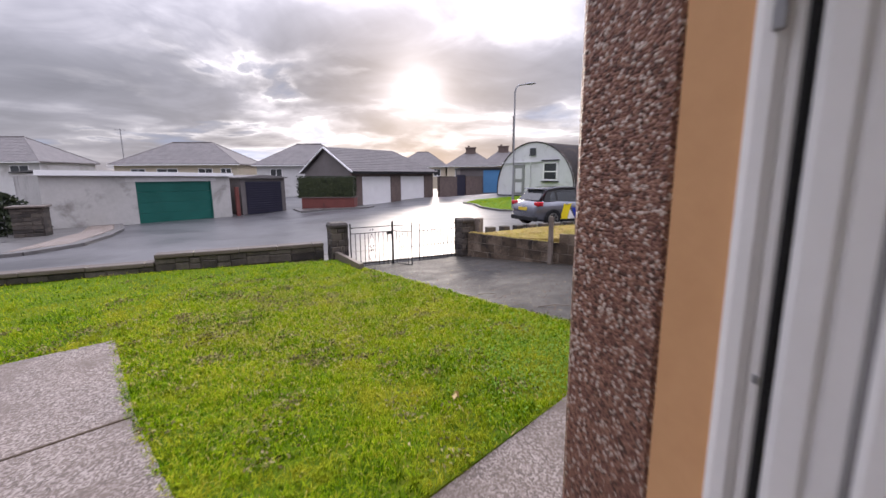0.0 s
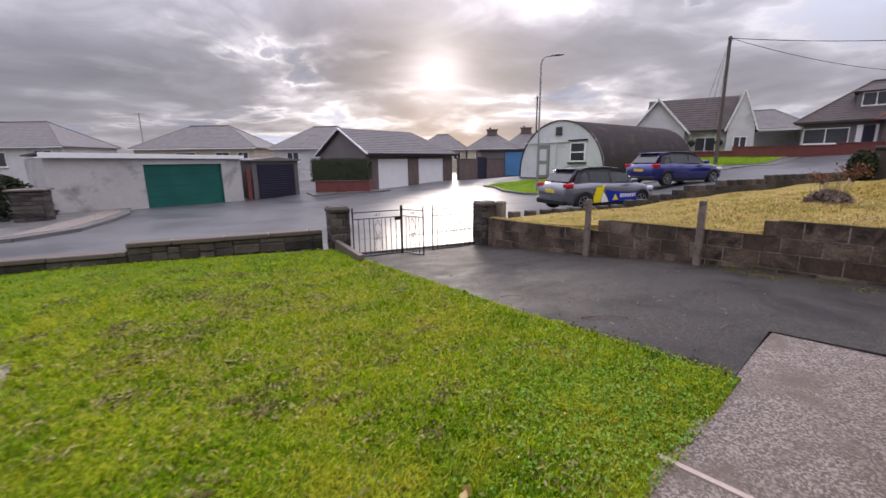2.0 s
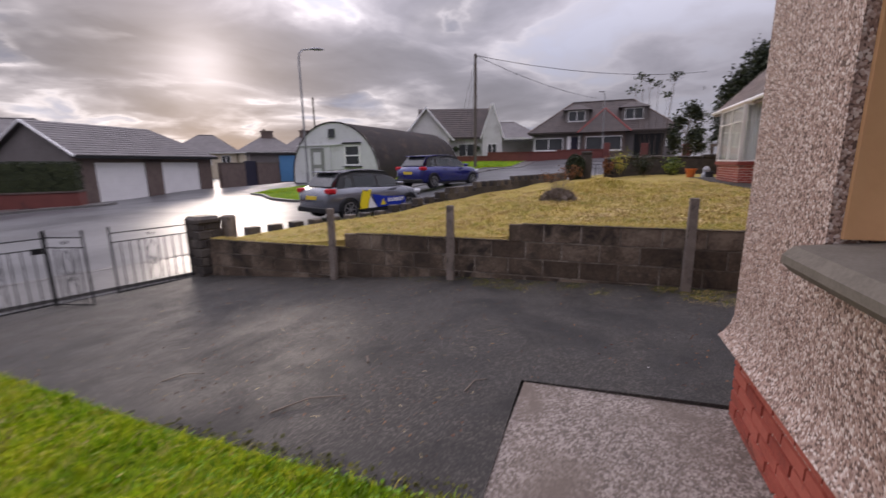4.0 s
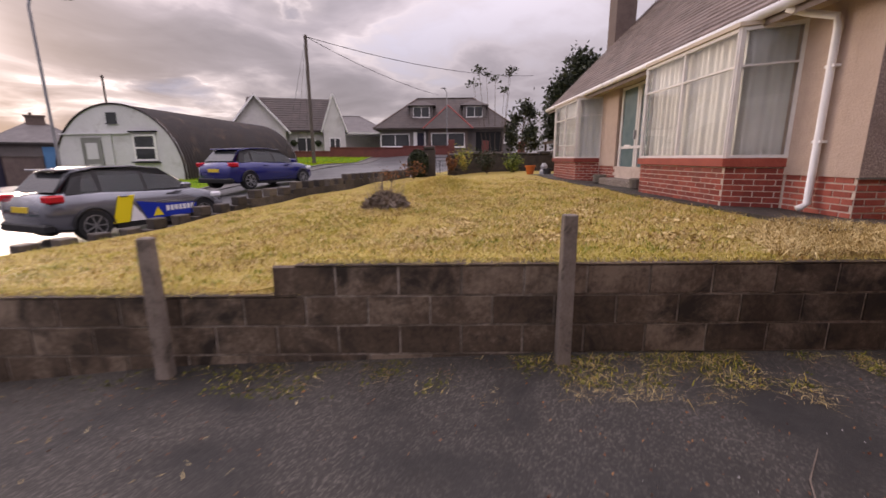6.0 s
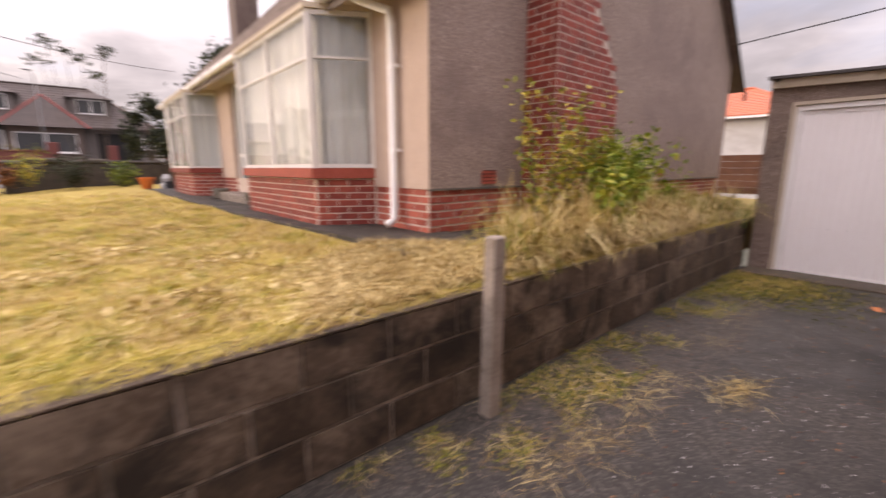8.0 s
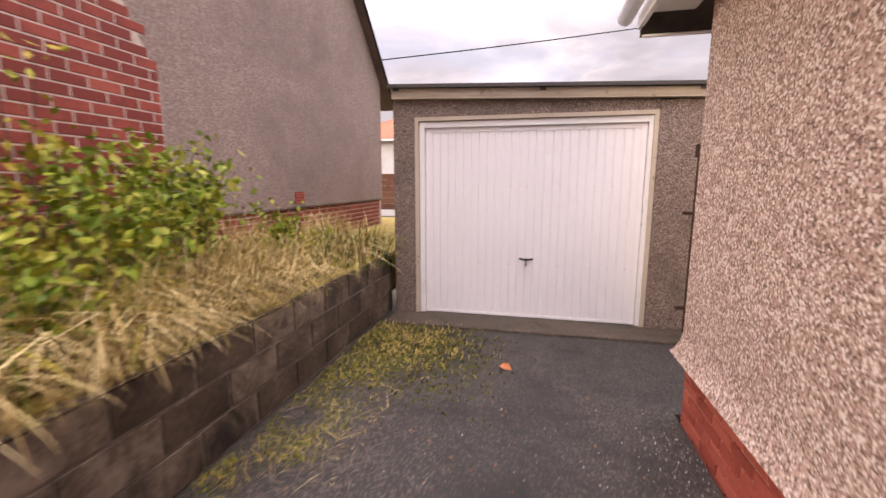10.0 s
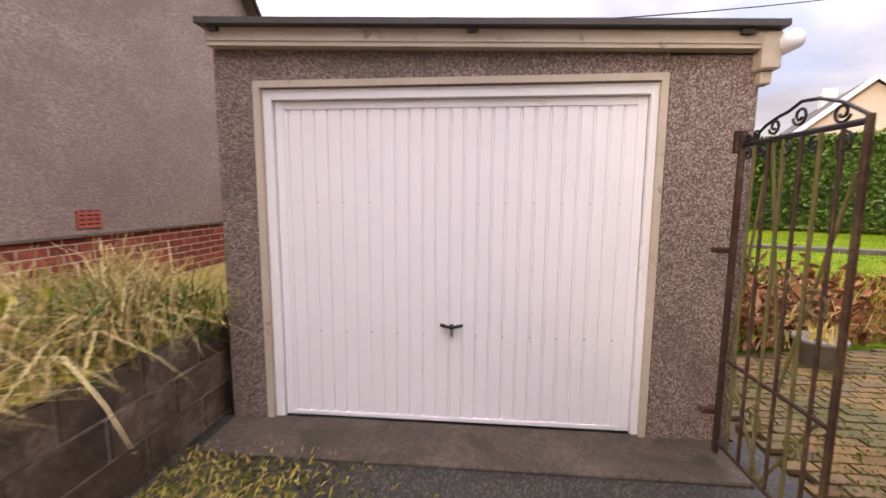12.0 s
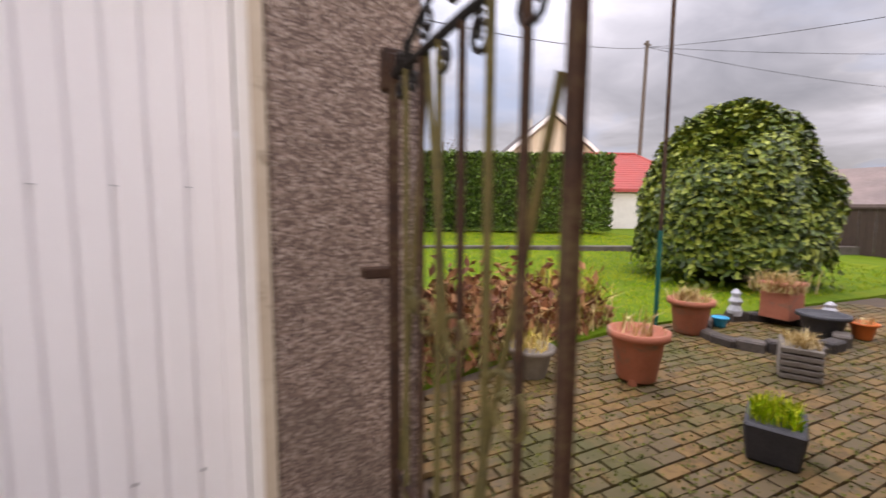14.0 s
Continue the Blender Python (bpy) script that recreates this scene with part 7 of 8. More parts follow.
for x, y in ((22.9, 2.05), (22.9, 0.75)):
    o_ = pier(x, y, 0.6, 1.55, 0.4, 0, "dark stone pier beside a small garden gate")
    o_["group"] = "garden gate piers"
gate_leaf(22.9, 1.85, 22.9, 0.98, 0.62, 0.8, "garden_gate", "small black iron garden gate")
for at, h, sp, n, lf, sz, stems in (((22.2, -0.6, 0.72), 0.9, 0.6, 700, "leaf_dark", 0.05, 16), ((22.4, -1.7, 0.72), 0.8, 0.6, 700, "leaf_bush", 0.05, 16), ((21.9, 0.3, 0.72), 1.1, 0.5, 500, "leaf_yellow", 0.04, 14), ((22.3, 0.9, 0.7), 0.8, 0.4, 400, "leaf_dead", 0.05, 10), ((20.8, 2.3, 0.62), 0.6, 0.6, 250, "leaf_dead", 0.05, 22), ((18.9, 2.9, 0.6), 0.4, 0.6, 180, "leaf_dead", 0.04, 22)):
    shrub("border_shrub", "bare-stemmed border shrub at the lawn's end", at, stems, h, sp, lf, n, sz, 0.01)
tall = thing("sapling", "thin bare tree stems with small leafy tips", "tree", at=(24.2, -1.2, 0.7))
tb = bmesh.new()
tl = []
for k in range(7):
    x, y, h = rng.normal(0, 0.4), rng.normal(0, 0.5), rng.uniform(3.2, 4.5)
    add_tube(tb, [(x * 0.3, y * 0.3, 0), (x * 0.7, y * 0.7, h * 0.5), (x, y, h)], 0.02, 4, 0.008)
    tl += [(x + rng.normal(0, 0.12), y + rng.normal(0, 0.12), h + rng.normal(0, 0.08)) for _ in range(40)]
part("trunk", tb, "bark", tall)
leaves("leaves", tl, 0.08, "leaf_dark", tall)


def tree(name, label, at, height, crown, mat, n, size, trunk_r=0.15):
    """A tapered trunk with limbs, and a crown of many leaf clumps with gaps."""
    ob = thing(name, label, "tree", at=at)
    bm = tube([(0, 0, -0.3), (0.05, 0.02, height * 0.4), (0, 0, height * 0.85)], trunk_r, 8, trunk_r * 0.3)
    cl = []
    for k in range(26):
        a, z = rng.uniform(0, 6.28), rng.uniform(0.25, 0.98)
        prof_ = crown * math.sin(math.pi * min(1, 0.18 + 0.82 * z)) ** 0.6 * rng.uniform(0.55, 1.05)
        tip = (prof_ * math.cos(a), prof_ * math.sin(a), height * z + rng.uniform(0, 0.4))
        add_tube(bm, [(0, 0, height * z * 0.75), (tip[0] * 0.5, tip[1] * 0.5, height * z * 0.9), tip], trunk_r * 0.3, 5, 0.015)
        cl.append(tip)
    part("trunk", bm, "bark", ob)
    c_ = np.array(cl)[rng.integers(0, len(cl), n)]
    pts = c_ + rng.normal(0, crown * 0.21, (n, 3))
    leaves("crown", pts, size, mat, ob)
    return ob


tree("conifer", "tall dark evergreen behind the bungalow", (34, -8.0, 1.0), 6.3, 1.9, "leaf_dark", 12000, 0.16)
tree("conifer", "tall dark evergreen behind the bungalow", (36, -11.0, 1.0), 6.0, 2.2, "leaf_dark", 9000, 0.16)
tree("small_tree", "spiky-leaved small garden tree", (28.5, -3.2, 0.9), 3.0, 0.8, "leaf_dark", 2600, 0.10, 0.06)
pergola = thing("timber_rack", "dark low timber rack beside the bungalow", "rack", at=(25.3, -3.9, 0.8))
for x in (-0.9, 0.9):
    part("post", box(x - 0.05, x + 0.05, -0.05, 0.05, -0.3, 1.25), "wood_dark", pergola)
for z in (0.75, 1.2):
    part("beam", box(-1.1, 1.1, -0.08, 0.08, z, z + 0.1), "wood_dark", pergola)
op = thing("orange_pot", "orange plastic flower pot at the lawn's end", "pot", at=(21.0, -2.1, 0.74))
part("body", lathe([(0.12, 0), (0.18, 0.28), (0.2, 0.28), (0.2, 0.33), (0.17, 0.33), (0.15, 0.26)], 14), "orange_pot", op)
orn = part("garden_ornament", lathe([(0.16, 0), (0.17, 0.12), (0.10, 0.2), (0.13, 0.3), (0.06, 0.42)], 10), "figure")
orn.matrix_world = pose(20.7, -2.55, 0.74)
tagged(orn, "small pale cast-stone garden ornament", "ornament")
for x, y in ((20.4, -2.6), (21.2, -2.75)):
    o_ = part("dark_flowerpot", lathe([(0.12, 0), (0.17, 0.22), (0.15, 0.22), (0.13, 0.18)], 12), "dark_pot")
    o_.matrix_world = pose(x, y, 0.74)
    tagged(o_, "small dark flowerpot by the bay window", "pot", group="pots by the bay")

# ---- street furniture ----
def street_lamp(x, y, z, h, arm, turn, label):
    ob = thing("street_lamp", label, "street lamp", at=(x, y, z), turn=turn)
    part("base", tube([(0, 0, -0.3), (0, 0, 1.3)], 0.075, 10), "galv", ob)
    part("pole", tube([(0, 0, 1.3), (0, 0, h - 0.4), (0.06, 0, h - 0.15), (0.22, 0, h), (arm * 0.6, 0, h + 0.08)], 0.05, 8, 0.035), "galv", ob)
    bm = bmesh.new()
    r = bmesh.ops.create_icosphere(bm, subdivisions=2, radius=1)
    for v_ in bm.verts:
        v_.co = Vector((arm * 0.75 + v_.co.x * 0.36, v_.co.y * 0.13, h + 0.10 + v_.co.z * (0.09 if v_.co.z > 0 else 0.05) + v_.co.x * 0.03))
    part("lantern", bm, "galv", ob, "grey lantern head", True)
    return ob


street_lamp(20.0, 14.7, -0.25, 6.95, 1.2, -35, "grey steel street lamp on the grass verge")
street_lamp(48.0, 0.7, 1.6, 6.3, 0.5, 60, "distant grey street lamp")


def pole(x, y, z, h, dx, dy, label):
    ob = thing("telegraph_pole", label, "pole", at=(x, y, z))
    part("pole", tube([(0, 0, -0.4), (dx, dy, h)], 0.13, 8, 0.10), "wood_pole", ob)
    part("crossarm", box(dx - 0.25, dx + 0.25, dy - 0.05, dy + 0.05, h - 0.25, h - 0.15), "wood_pole", ob)
    return ob


pole(34.3, 10.0, 0.9, 8.3, 0.0, 0.0, "weathered timber telegraph pole on the verge")
pole(54.4, 38.8, -0.2, 10.8, 0, 0, "timber pole far behind the hut")
pole(-17.3, -25.2, 0.3, 11.0, 0.3, 0.5, "tall timber telegraph pole beyond the garden")


def cable(p, q, sag, r, label="black overhead cable strung between poles"):
    p, q = Vector(p), Vector(q)
    pts = [p + (q - p) * (i / 16) - Vector((0, 0, sag * 4 * (i / 16) * (1 - i / 16))) for i in range(17)]
    tagged(part("overhead_cable", tube(pts, r, 4), "cable"), label, "cable", group="overhead cables")


PT = (34.3, 10.0, 9.1)
cable(PT, (52, -8.5, 9.8), 0.7, 0.022)
cable(PT, (54.0, 1.5, 8.2), 0.4, 0.018)
cable((9.3, -11.5, 3.9), (-17.2, -24.9, 11.0), 0.5, 0.014)
FP = (-17.1, -24.8, 11.0)
cable(FP, (-14, -4, 6.5), 0.5, 0.014)
cable(FP, (-40, -8, 9.5), 0.5, 0.014)
cable(FP, (-40, -16, 8.8), 0.5, 0.014)
for k in range(3):
    cable((34.3, 10.0, 9.0), (33.0 + k * 0.9, 11.6 - 0.5 * k, 1.0), 0.0, 0.01, "thin stay wire of the telegraph pole")

# left-hand bushes and rails across the street
lb = thing("street_bush", "dense dark green bush behind the stone pier", "bush", at=(-2.6, 27.0, -0.9))
q = rng.normal(size=(9000, 3))
q /= np.linalg.norm(q, axis=1)[:, None]
q[:, 2] = np.abs(q[:, 2])
q = q * rng.uniform(0.8, 1.06, 9000)[:, None] * np.array([3.0, 1.8, 2.3])
leaves("leaves", q, 0.12, "leaf_dark", lb)
rl = thing("street_railing", "low dark railing beside the stone pier", "railing", at=(-0.9, 24.2, -0.75), turn=160)
for z in (0.2, 0.75):
    part("rail", tube([(0, 0, z), (5, 0, z)], 0.02, 5), "black_metal", rl)
for k in range(26):
    part("bar", tube([(k * 0.2, 0, 0.1), (k * 0.2, 0, 0.85)], 0.01, 4), "black_metal", rl)


# ---- cars ----
def car(name, label, x, y, z, turn, paint, length, width, height, livery, plate_rear):
    """A five-door hatchback facing local +x: shaped body, glasshouse, windows, wheels, lamps and mirrors."""
    ob = thing(name, label, "car", at=(x, y, z), turn=turn)
    l, h = length / 2, height
    hw = width / 2
    # side outline stations: x, bottom, belt height, half width at the belt and at the sill
    st = [(-l, 0.42, 0.62, 0.72, 0.70), (-l + 0.06, 0.28, 0.86, 0.86, 0.84), (-l + 0.35, 0.22, 0.98, 0.95, 0.95), (-l + 1.0, 0.20, 0.98, 1.0, 0.99), (-0.3, 0.19, 0.95, 1.0, 1.0), (0.55, 0.19, 0.93, 1.0, 1.0),
          (l - 1.05, 0.20, 0.92, 0.99, 0.99), (l - 0.55, 0.21, 0.84, 0.94, 0.95), (l - 0.16, 0.24, 0.70, 0.84, 0.86), (l, 0.32, 0.55, 0.68, 0.70)]
    bm = bmesh.new()
    rings = []
    for sx, zb, zt, wt, wb in st:
        ring = []
        for yy, zz in ((0.0, zb), (wb * 0.85, zb), (wb, zb + 0.12), (wb * 1.01, (zb + zt) / 2), (wt * 0.985, zt - 0.06), (wt * 0.90, zt), (0.0, zt + 0.03)):
            ring.append((sx, yy * hw, zz))
        rings.append([bm.verts.new(p_) for p_ in ring] + [bm.verts.new((a, -b, c)) for a, b, c in ring[-2:0:-1]])
    for u_, v_ in zip(rings, rings[1:]):
        k = len(u_)
        for i in range(k):
            bm.faces.new((u_[i], u_[(i + 1) % k], v_[(i + 1) % k], v_[i]))
    bm.faces.new(rings[0][::-1])
    bm.faces.new(rings[-1])
    part("body", bm, paint, ob, "", True)
    # glasshouse: roof shell with pillars, as stations of x, z, half width
    roof = [(-l + 0.30, 1.02, 0.84), (-l + 0.62, h - 0.10, 0.70), (-l + 1.1, h - 0.01, 0.70), (-0.2, h, 0.70), (0.35, h - 0.05, 0.69), (1.02, 0.98, 0.86)]
    bm = bmesh.new()
    base = 0.93
    rr = []
    for sx, zt, wt in roof:
        rr.append([bm.verts.new((sx, s_ * wt * hw * k_, zz)) for s_, k_, zz in ((1, 1.0, zt - 0.03), (1, 0.9, zt), (-1, 0.9, zt), (-1, 1.0, zt - 0.03))])
    for u_, v_ in zip(rr, rr[1:]):
        for i in range(3):
            bm.faces.new((u_[i], u_[i + 1], v_[i + 1], v_[i]))
    bmesh.ops.solidify(bm, geom=bm.faces[:], thickness=0.03)
    part("roof", bm, paint, ob, "", True)
    bm = bmesh.new()
    inner = [(-l + 0.36, 0.98), (-l + 0.66, h - 0.13), (-0.2, h - 0.04), (0.33, h - 0.08), (0.98, 0.95)]
    lo = [bm.verts.new((a, -0.80 * hw + 0.06 * (b > 1.1), b)) for a, b in inner]
    hi = [bm.verts.new((a, 0.80 * hw - 0.06 * (b > 1.1), b)) for a, b in inner]
    for i in range(len(inner)):
        j = (i + 1) % len(inner)
        bm.faces.new((lo[i], lo[j], hi[j], hi[i]))
    bm.faces.new(lo[::-1])
    bm.faces.new(hi)
    part("cabin", bm, "dark_void", ob)
    for s_ in (-1, 1):
        def pt(sx, k):
            zt = lerp_table(sx, [(a, b) for a, b, c in roof])
            wt = lerp_table(sx, [(a, c) for a, b, c in roof])
            zb, wb = 0.95, 0.93
            return (sx, s_ * hw * (wb + (wt - wb) * k + 0.005), zb + (zt - 0.05 - zb) * k)
        for a0, a1, b0, b1 in ((-l + 0.62, -l + 0.80, -l + 0.95, -l + 0.95), (-l + 1.02, -l + 1.06, -0.16, -0.16), (-0.08, -0.08, 0.92, 0.38)):
            v_ = [pt(a0, 0.0), pt(b0, 0.0), pt(b1, 0.97), pt(a1, 0.97)]
            inn = [(p_[0], p_[1] - s_ * 0.02, p_[2]) for p_ in v_]
            w1 = mesh_ob("side_window", v_ + inn, [(0, 1, 2, 3), (7, 6, 5, 4), (0, 4, 5, 1), (1, 5, 6, 2), (2, 6, 7, 3), (3, 7, 4, 0)], "car_glass", ob)
        fill = [(-l + 0.36, 0.0), (-l + 0.62, 0.0), (-l + 0.8, 0.97), (-l + 0.62, 0.97)]
        for q4 in (fill, [(-l + 0.95, 0.0), (-l + 1.02, 0.0), (-l + 1.06, 0.97), (-l + 0.95, 0.97)], [(-0.16, 0), (-0.08, 0), (-0.08, 0.97), (-0.16, 0.97)]):
            v_ = [pt(a, k) for a, k in q4]
            inn = [(p_[0], p_[1] - s_ * 0.03, p_[2]) for p_ in v_]
            mesh_ob("pillar", v_ + inn, [(0, 1, 2, 3), (7, 6, 5, 4), (0, 4, 5, 1), (1, 5, 6, 2), (2, 6, 7, 3), (3, 7, 4, 0)], "black_plastic", ob)
        mm = bmesh.new()
        add_box(mm, 0.62, 0.80, min(s_ * (hw + 0.02), s_ * (hw + 0.2)), max(s_ * (hw + 0.02), s_ * (hw + 0.2)), 0.93, 1.07, 0.035)
        part("mirror", mm, paint, ob)
        part("tail_lamp", box(-l + 0.05, -l + 0.34, min(s_ * 0.70 * hw, s_ * 0.965 * hw), max(s_ * 0.70 * hw, s_ * 0.965 * hw), 0.80, 0.95, 0.03), "lamp_red", ob, "red tail lamp")
        part("headlamp", box(l - 0.58, l - 0.16, min(s_ * 0.6 * hw, s_ * 0.93 * hw), max(s_ * 0.6 * hw, s_ * 0.93 * hw), 0.62, 0.78, 0.05), "lamp_clear", ob)
        for k in (-0.75, 0.3):
            part("door_handle", box(k, k + 0.18, min(s_ * hw * 0.99, s_ * (hw + 0.03)), max(s_ * hw * 0.99, s_ * (hw + 0.03)), 0.83, 0.86, 0.008), paint, ob)
        for wx in (-l + 0.75, l - 0.82):
            wheel = part("wheel", tube([(wx, s_ * (hw - 0.20), 0.31), (wx, s_ * (hw + 0.01), 0.31)], 0.31, 20), "tyre", ob)
            rim_ = tube([(wx, s_ * (hw - 0.02), 0.31), (wx, s_ * (hw + 0.018), 0.31)], 0.045, 10)
            for k in range(7):
                a = 2 * math.pi * k / 7
                add_tube(rim_, [(wx, s_ * (hw + 0.014), 0.31), (wx + 0.205 * math.cos(a), s_ * (hw + 0.012), 0.31 + 0.205 * math.sin(a))], 0.018, 4)
            add_tube(rim_, [(wx + 0.21 * math.cos(a), s_ * (hw + 0.012), 0.31 + 0.21 * math.sin(a)) for a in [2 * math.pi * k / 18 for k in range(19)]], 0.014, 4)
            part("rim", rim_, "alloy", wheel)
            part("wheel_arch", tube([(wx + 0.36 * math.cos(a), s_ * (hw + 0.0), 0.31 + 0.36 * math.sin(a)) for a in [math.pi * k / 10 for k in range(11)]], 0.03, 5), "black_plastic", ob)
    mesh_ob("windscreen", [(0.99, -0.78 * hw, 0.97), (0.99, 0.78 * hw, 0.97), (0.36, 0.6 * hw, h - 0.06), (0.36, -0.6 * hw, h - 0.06)], [(0, 1, 2, 3)], "car_glass", ob)
    rwv = [(-l + 0.26, -0.72 * hw, 1.0), (-l + 0.26, 0.72 * hw, 1.0), (-l + 0.56, 0.6 * hw, h - 0.13), (-l + 0.56, -0.6 * hw, h - 0.13)]
    mesh_ob("rear_window", rwv + [(a + 0.04, b, c) for a, b, c in rwv], [(3, 2, 1, 0), (4, 5, 6, 7), (0, 1, 5, 4), (1, 2, 6, 5), (2, 3, 7, 6), (3, 0, 4, 7)], "pane_dark", ob)
    part("spoiler", box(-l + 0.44, -l + 0.78, -0.62 * hw, 0.62 * hw, h - 0.09, h - 0.05, 0.015), paint, ob)
    part("rear_bumper", box(-l - 0.02, -l + 0.16, -0.88 * hw, 0.88 * hw, 0.24, 0.42, 0.04), "black_plastic", ob)
    part("number_plate", box(-l - 0.005, -l + 0.05, -0.26, 0.26, 0.62, 0.73, 0.004), "plate_yellow", ob, "yellow rear number plate")
    for s_ in (-1, 1):
        part("sill_trim", box(-l + 1.15, l - 1.25, s_ * hw - 0.029 - 0.021 * s_ + 0.0, s_ * hw + 0.029 - 0.021 * s_, 0.19, 0.27), "black_plastic", ob)
    if livery:
        # plain coloured vinyl shapes on both flanks, with bars where the lettering is
        for s_ in (-1, 1):
            yq = s_ * (hw * 1.012 + 0.006)

            def flat_shape(pts, mat, lab):
                v_ = [(a, yq, b) for a, b in pts] + [(a, yq - s_ * 0.012, b) for a, b in pts]
                k = len(pts)
                mesh_ob("decal", v_, [tuple(range(k)), tuple(range(k, 2 * k))[::-1]] + [(i, (i + 1) % k, k + (i + 1) % k, k + i) for i in range(k)], mat, ob, lab)
            flat_shape([(-0.95, 0.30), (-0.62, 0.30), (-0.55, 0.55), (-0.45, 0.86), (-0.78, 0.86)], "decal_yellow", "yellow vinyl shape")
            flat_shape([(-0.60, 0.30), (-0.25, 0.30), (-0.50, 0.66)], "white_paint", "white vinyl shape")
            flat_shape([(-0.22, 0.30), (1.0, 0.32), (1.0, 0.58), (0.2, 0.62), (-0.42, 0.72)], "decal_blue", "blue vinyl band")
            yq += s_ * 0.004
            flat_shape([(-0.1, 0.36), (0.14, 0.36), (0.02, 0.56)], "decal_yellow", "yellow vinyl triangle")
            for k in range(7):
                flat_shape([(0.22 + k * 0.105, 0.44), (0.295 + k * 0.105, 0.44), (0.295 + k * 0.105, 0.56), (0.22 + k * 0.105, 0.56)], "white_paint", "white lettering bar")
    return ob


CARZ = ROAD_Z(14.6, 8.6)
car("parked_car", "grey five-door hatchback with yellow and blue vinyl livery", 14.75, 8.55, CARZ + 0.03, -21, "car_grey", 4.05, 1.74, 1.48, True, True)
car("blue_car", "dark blue five-door hatchback on the wet street", 21.8, 8.4, ROAD_Z(21.8, 8.4) + 0.02, -22, "car_blue", 4.36, 1.82, 1.48, False, True)

# ---- back garden ----
PV = bpy.data.meshes.new("paver")
bm = box(-0.098, 0.098, -0.048, 0.048, -0.05, 0.0, 0)
for v_ in bm.verts:
    if v_.co.z > -0.01:
        v_.co.x *= 0.96
        v_.co.y *= 0.93
bm.to_mesh(PV)
bm.free()
PV.materials.append(M["paver"])
count = 0
jv, jf = [], []
for r in range(44):
    for c in range(44):
        x, y = 4.1 - c * 0.205 - (0.1 if r % 2 else 0), -7.2 - r * 0.103 + 1.5
        if not inside(x, y, [(-3.8, -5.6), (4.2, -5.98), (4.2, -9.1), (2.7, -9.6), (0.6, -9.9), (-3.8, -9.5)]):
            continue
        near_ = 0.6 < x < 3.6 and -9.0 < y < -6.9
        if near_ and count < 290:
            o_ = new("paver", PV)
            o_.matrix_world = pose(x, y, -0.125 + random.uniform(-0.006, 0.006), random.uniform(-1, 1), random.uniform(-1, 1), random.uniform(-2, 2))
            o_.parent = yard
            count += 1
        else:
            k = len(jv)
            zz = -0.125 + random.uniform(-0.006, 0.006)
            jv += [(x - 0.098, y - 0.048, zz - 0.03), (x + 0.098, y - 0.048, zz - 0.03), (x + 0.098, y + 0.048, zz - 0.03), (x - 0.098, y + 0.048, zz - 0.03),
                   (x - 0.092, y - 0.043, zz), (x + 0.092, y - 0.043, zz), (x + 0.092, y + 0.043, zz), (x - 0.092, y + 0.043, zz)]
            jf += [(k + 4, k + 5, k + 6, k + 7), (k, k + 1, k + 5, k + 4), (k + 1, k + 2, k + 6, k + 5), (k + 2, k + 3, k + 7, k + 6), (k + 3, k, k + 4, k + 7)]
mesh_ob("pavers", jv, jf, "paver", yard)["kind"] = "stuff"
leaves("moss_tufts", scatter([(-2, -6.2), (4.1, -6.2), (4.1, -9.0), (0.6, -9.7), (-2, -9.3)], 11000, lambda x, y: -0.122), 0.02, "moss", yard, flat=2, long=1.2)

bush = thing("round_bush", "large domed evergreen bush with broad glossy leaves", "bush", at=(-4.1, -11.75, -0.1))
n = 38000
q = rng.normal(size=(n, 3))
q[:, 2] = np.abs(q[:, 2]) * 1.1 - 0.12
q /= np.linalg.norm(q, axis=1)[:, None]
lump = 1 + 0.07 * np.sin(q[:, 0] * 7 + 1) * np.sin(q[:, 1] * 6) + 0.05 * np.sin(q[:, 2] * 11 + q[:, 0] * 5)
rad = rng.uniform(0.86, 1.03, n) * lump
pts = q * rad[:, None] * np.array([1.72, 1.72, 2.85]) + np.array([0, 0, 0.75])
leaves("leaves", pts, 0.078, "leaf_bush", bush, normals=q + np.array([0, 0, 0.4]), long=1.9)
cap = rng.normal(size=(5000, 3)) * np.array([0.6, 0.6, 0.0])
cap[:, 2] = 3.52 - 0.55 * (cap[:, 0] ** 2 + cap[:, 1] ** 2) + rng.normal(0, 0.06, 5000)
leaves("crown_leaves", cap[cap[:, 2] > 2.3], 0.078, "leaf_bush", bush, normals=np.tile([0, 0, 1.0], (int((cap[:, 2] > 2.3).sum()), 1)), long=1.9)
# core is darker than the leaves, its colour standing in for inner shade
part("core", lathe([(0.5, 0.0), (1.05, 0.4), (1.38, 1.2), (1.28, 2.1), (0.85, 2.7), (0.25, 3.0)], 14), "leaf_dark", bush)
hed = thing("tall_hedge", "tall clipped green hedge at the garden's end", "hedge", at=(-0.5, -23.2, 0.25), turn=158)
n = 26000
hp = np.stack([rng.uniform(-4, 9.5, n), rng.uniform(0, 1.4, n), rng.uniform(0.15, 3.35, n)], 1)
hp[:, 1] = np.where(rng.random(n) < 0.85, -0.06 + rng.normal(0, 0.06, n), hp[:, 1])
hp[:, 2] = np.where(rng.random(n) < 0.15, 3.32 + rng.normal(0, 0.06, n), hp[:, 2])
leaves("leaves", hp, 0.10, "leaf_hedge", hed)
# near-black core: the shade behind the front leaves is in its colour
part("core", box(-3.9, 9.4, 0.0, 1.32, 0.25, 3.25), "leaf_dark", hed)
es = part("lawn_edging", box(-8, 12, -0.15, 0.15, -0.2, 0.12, 0.02), "stone")
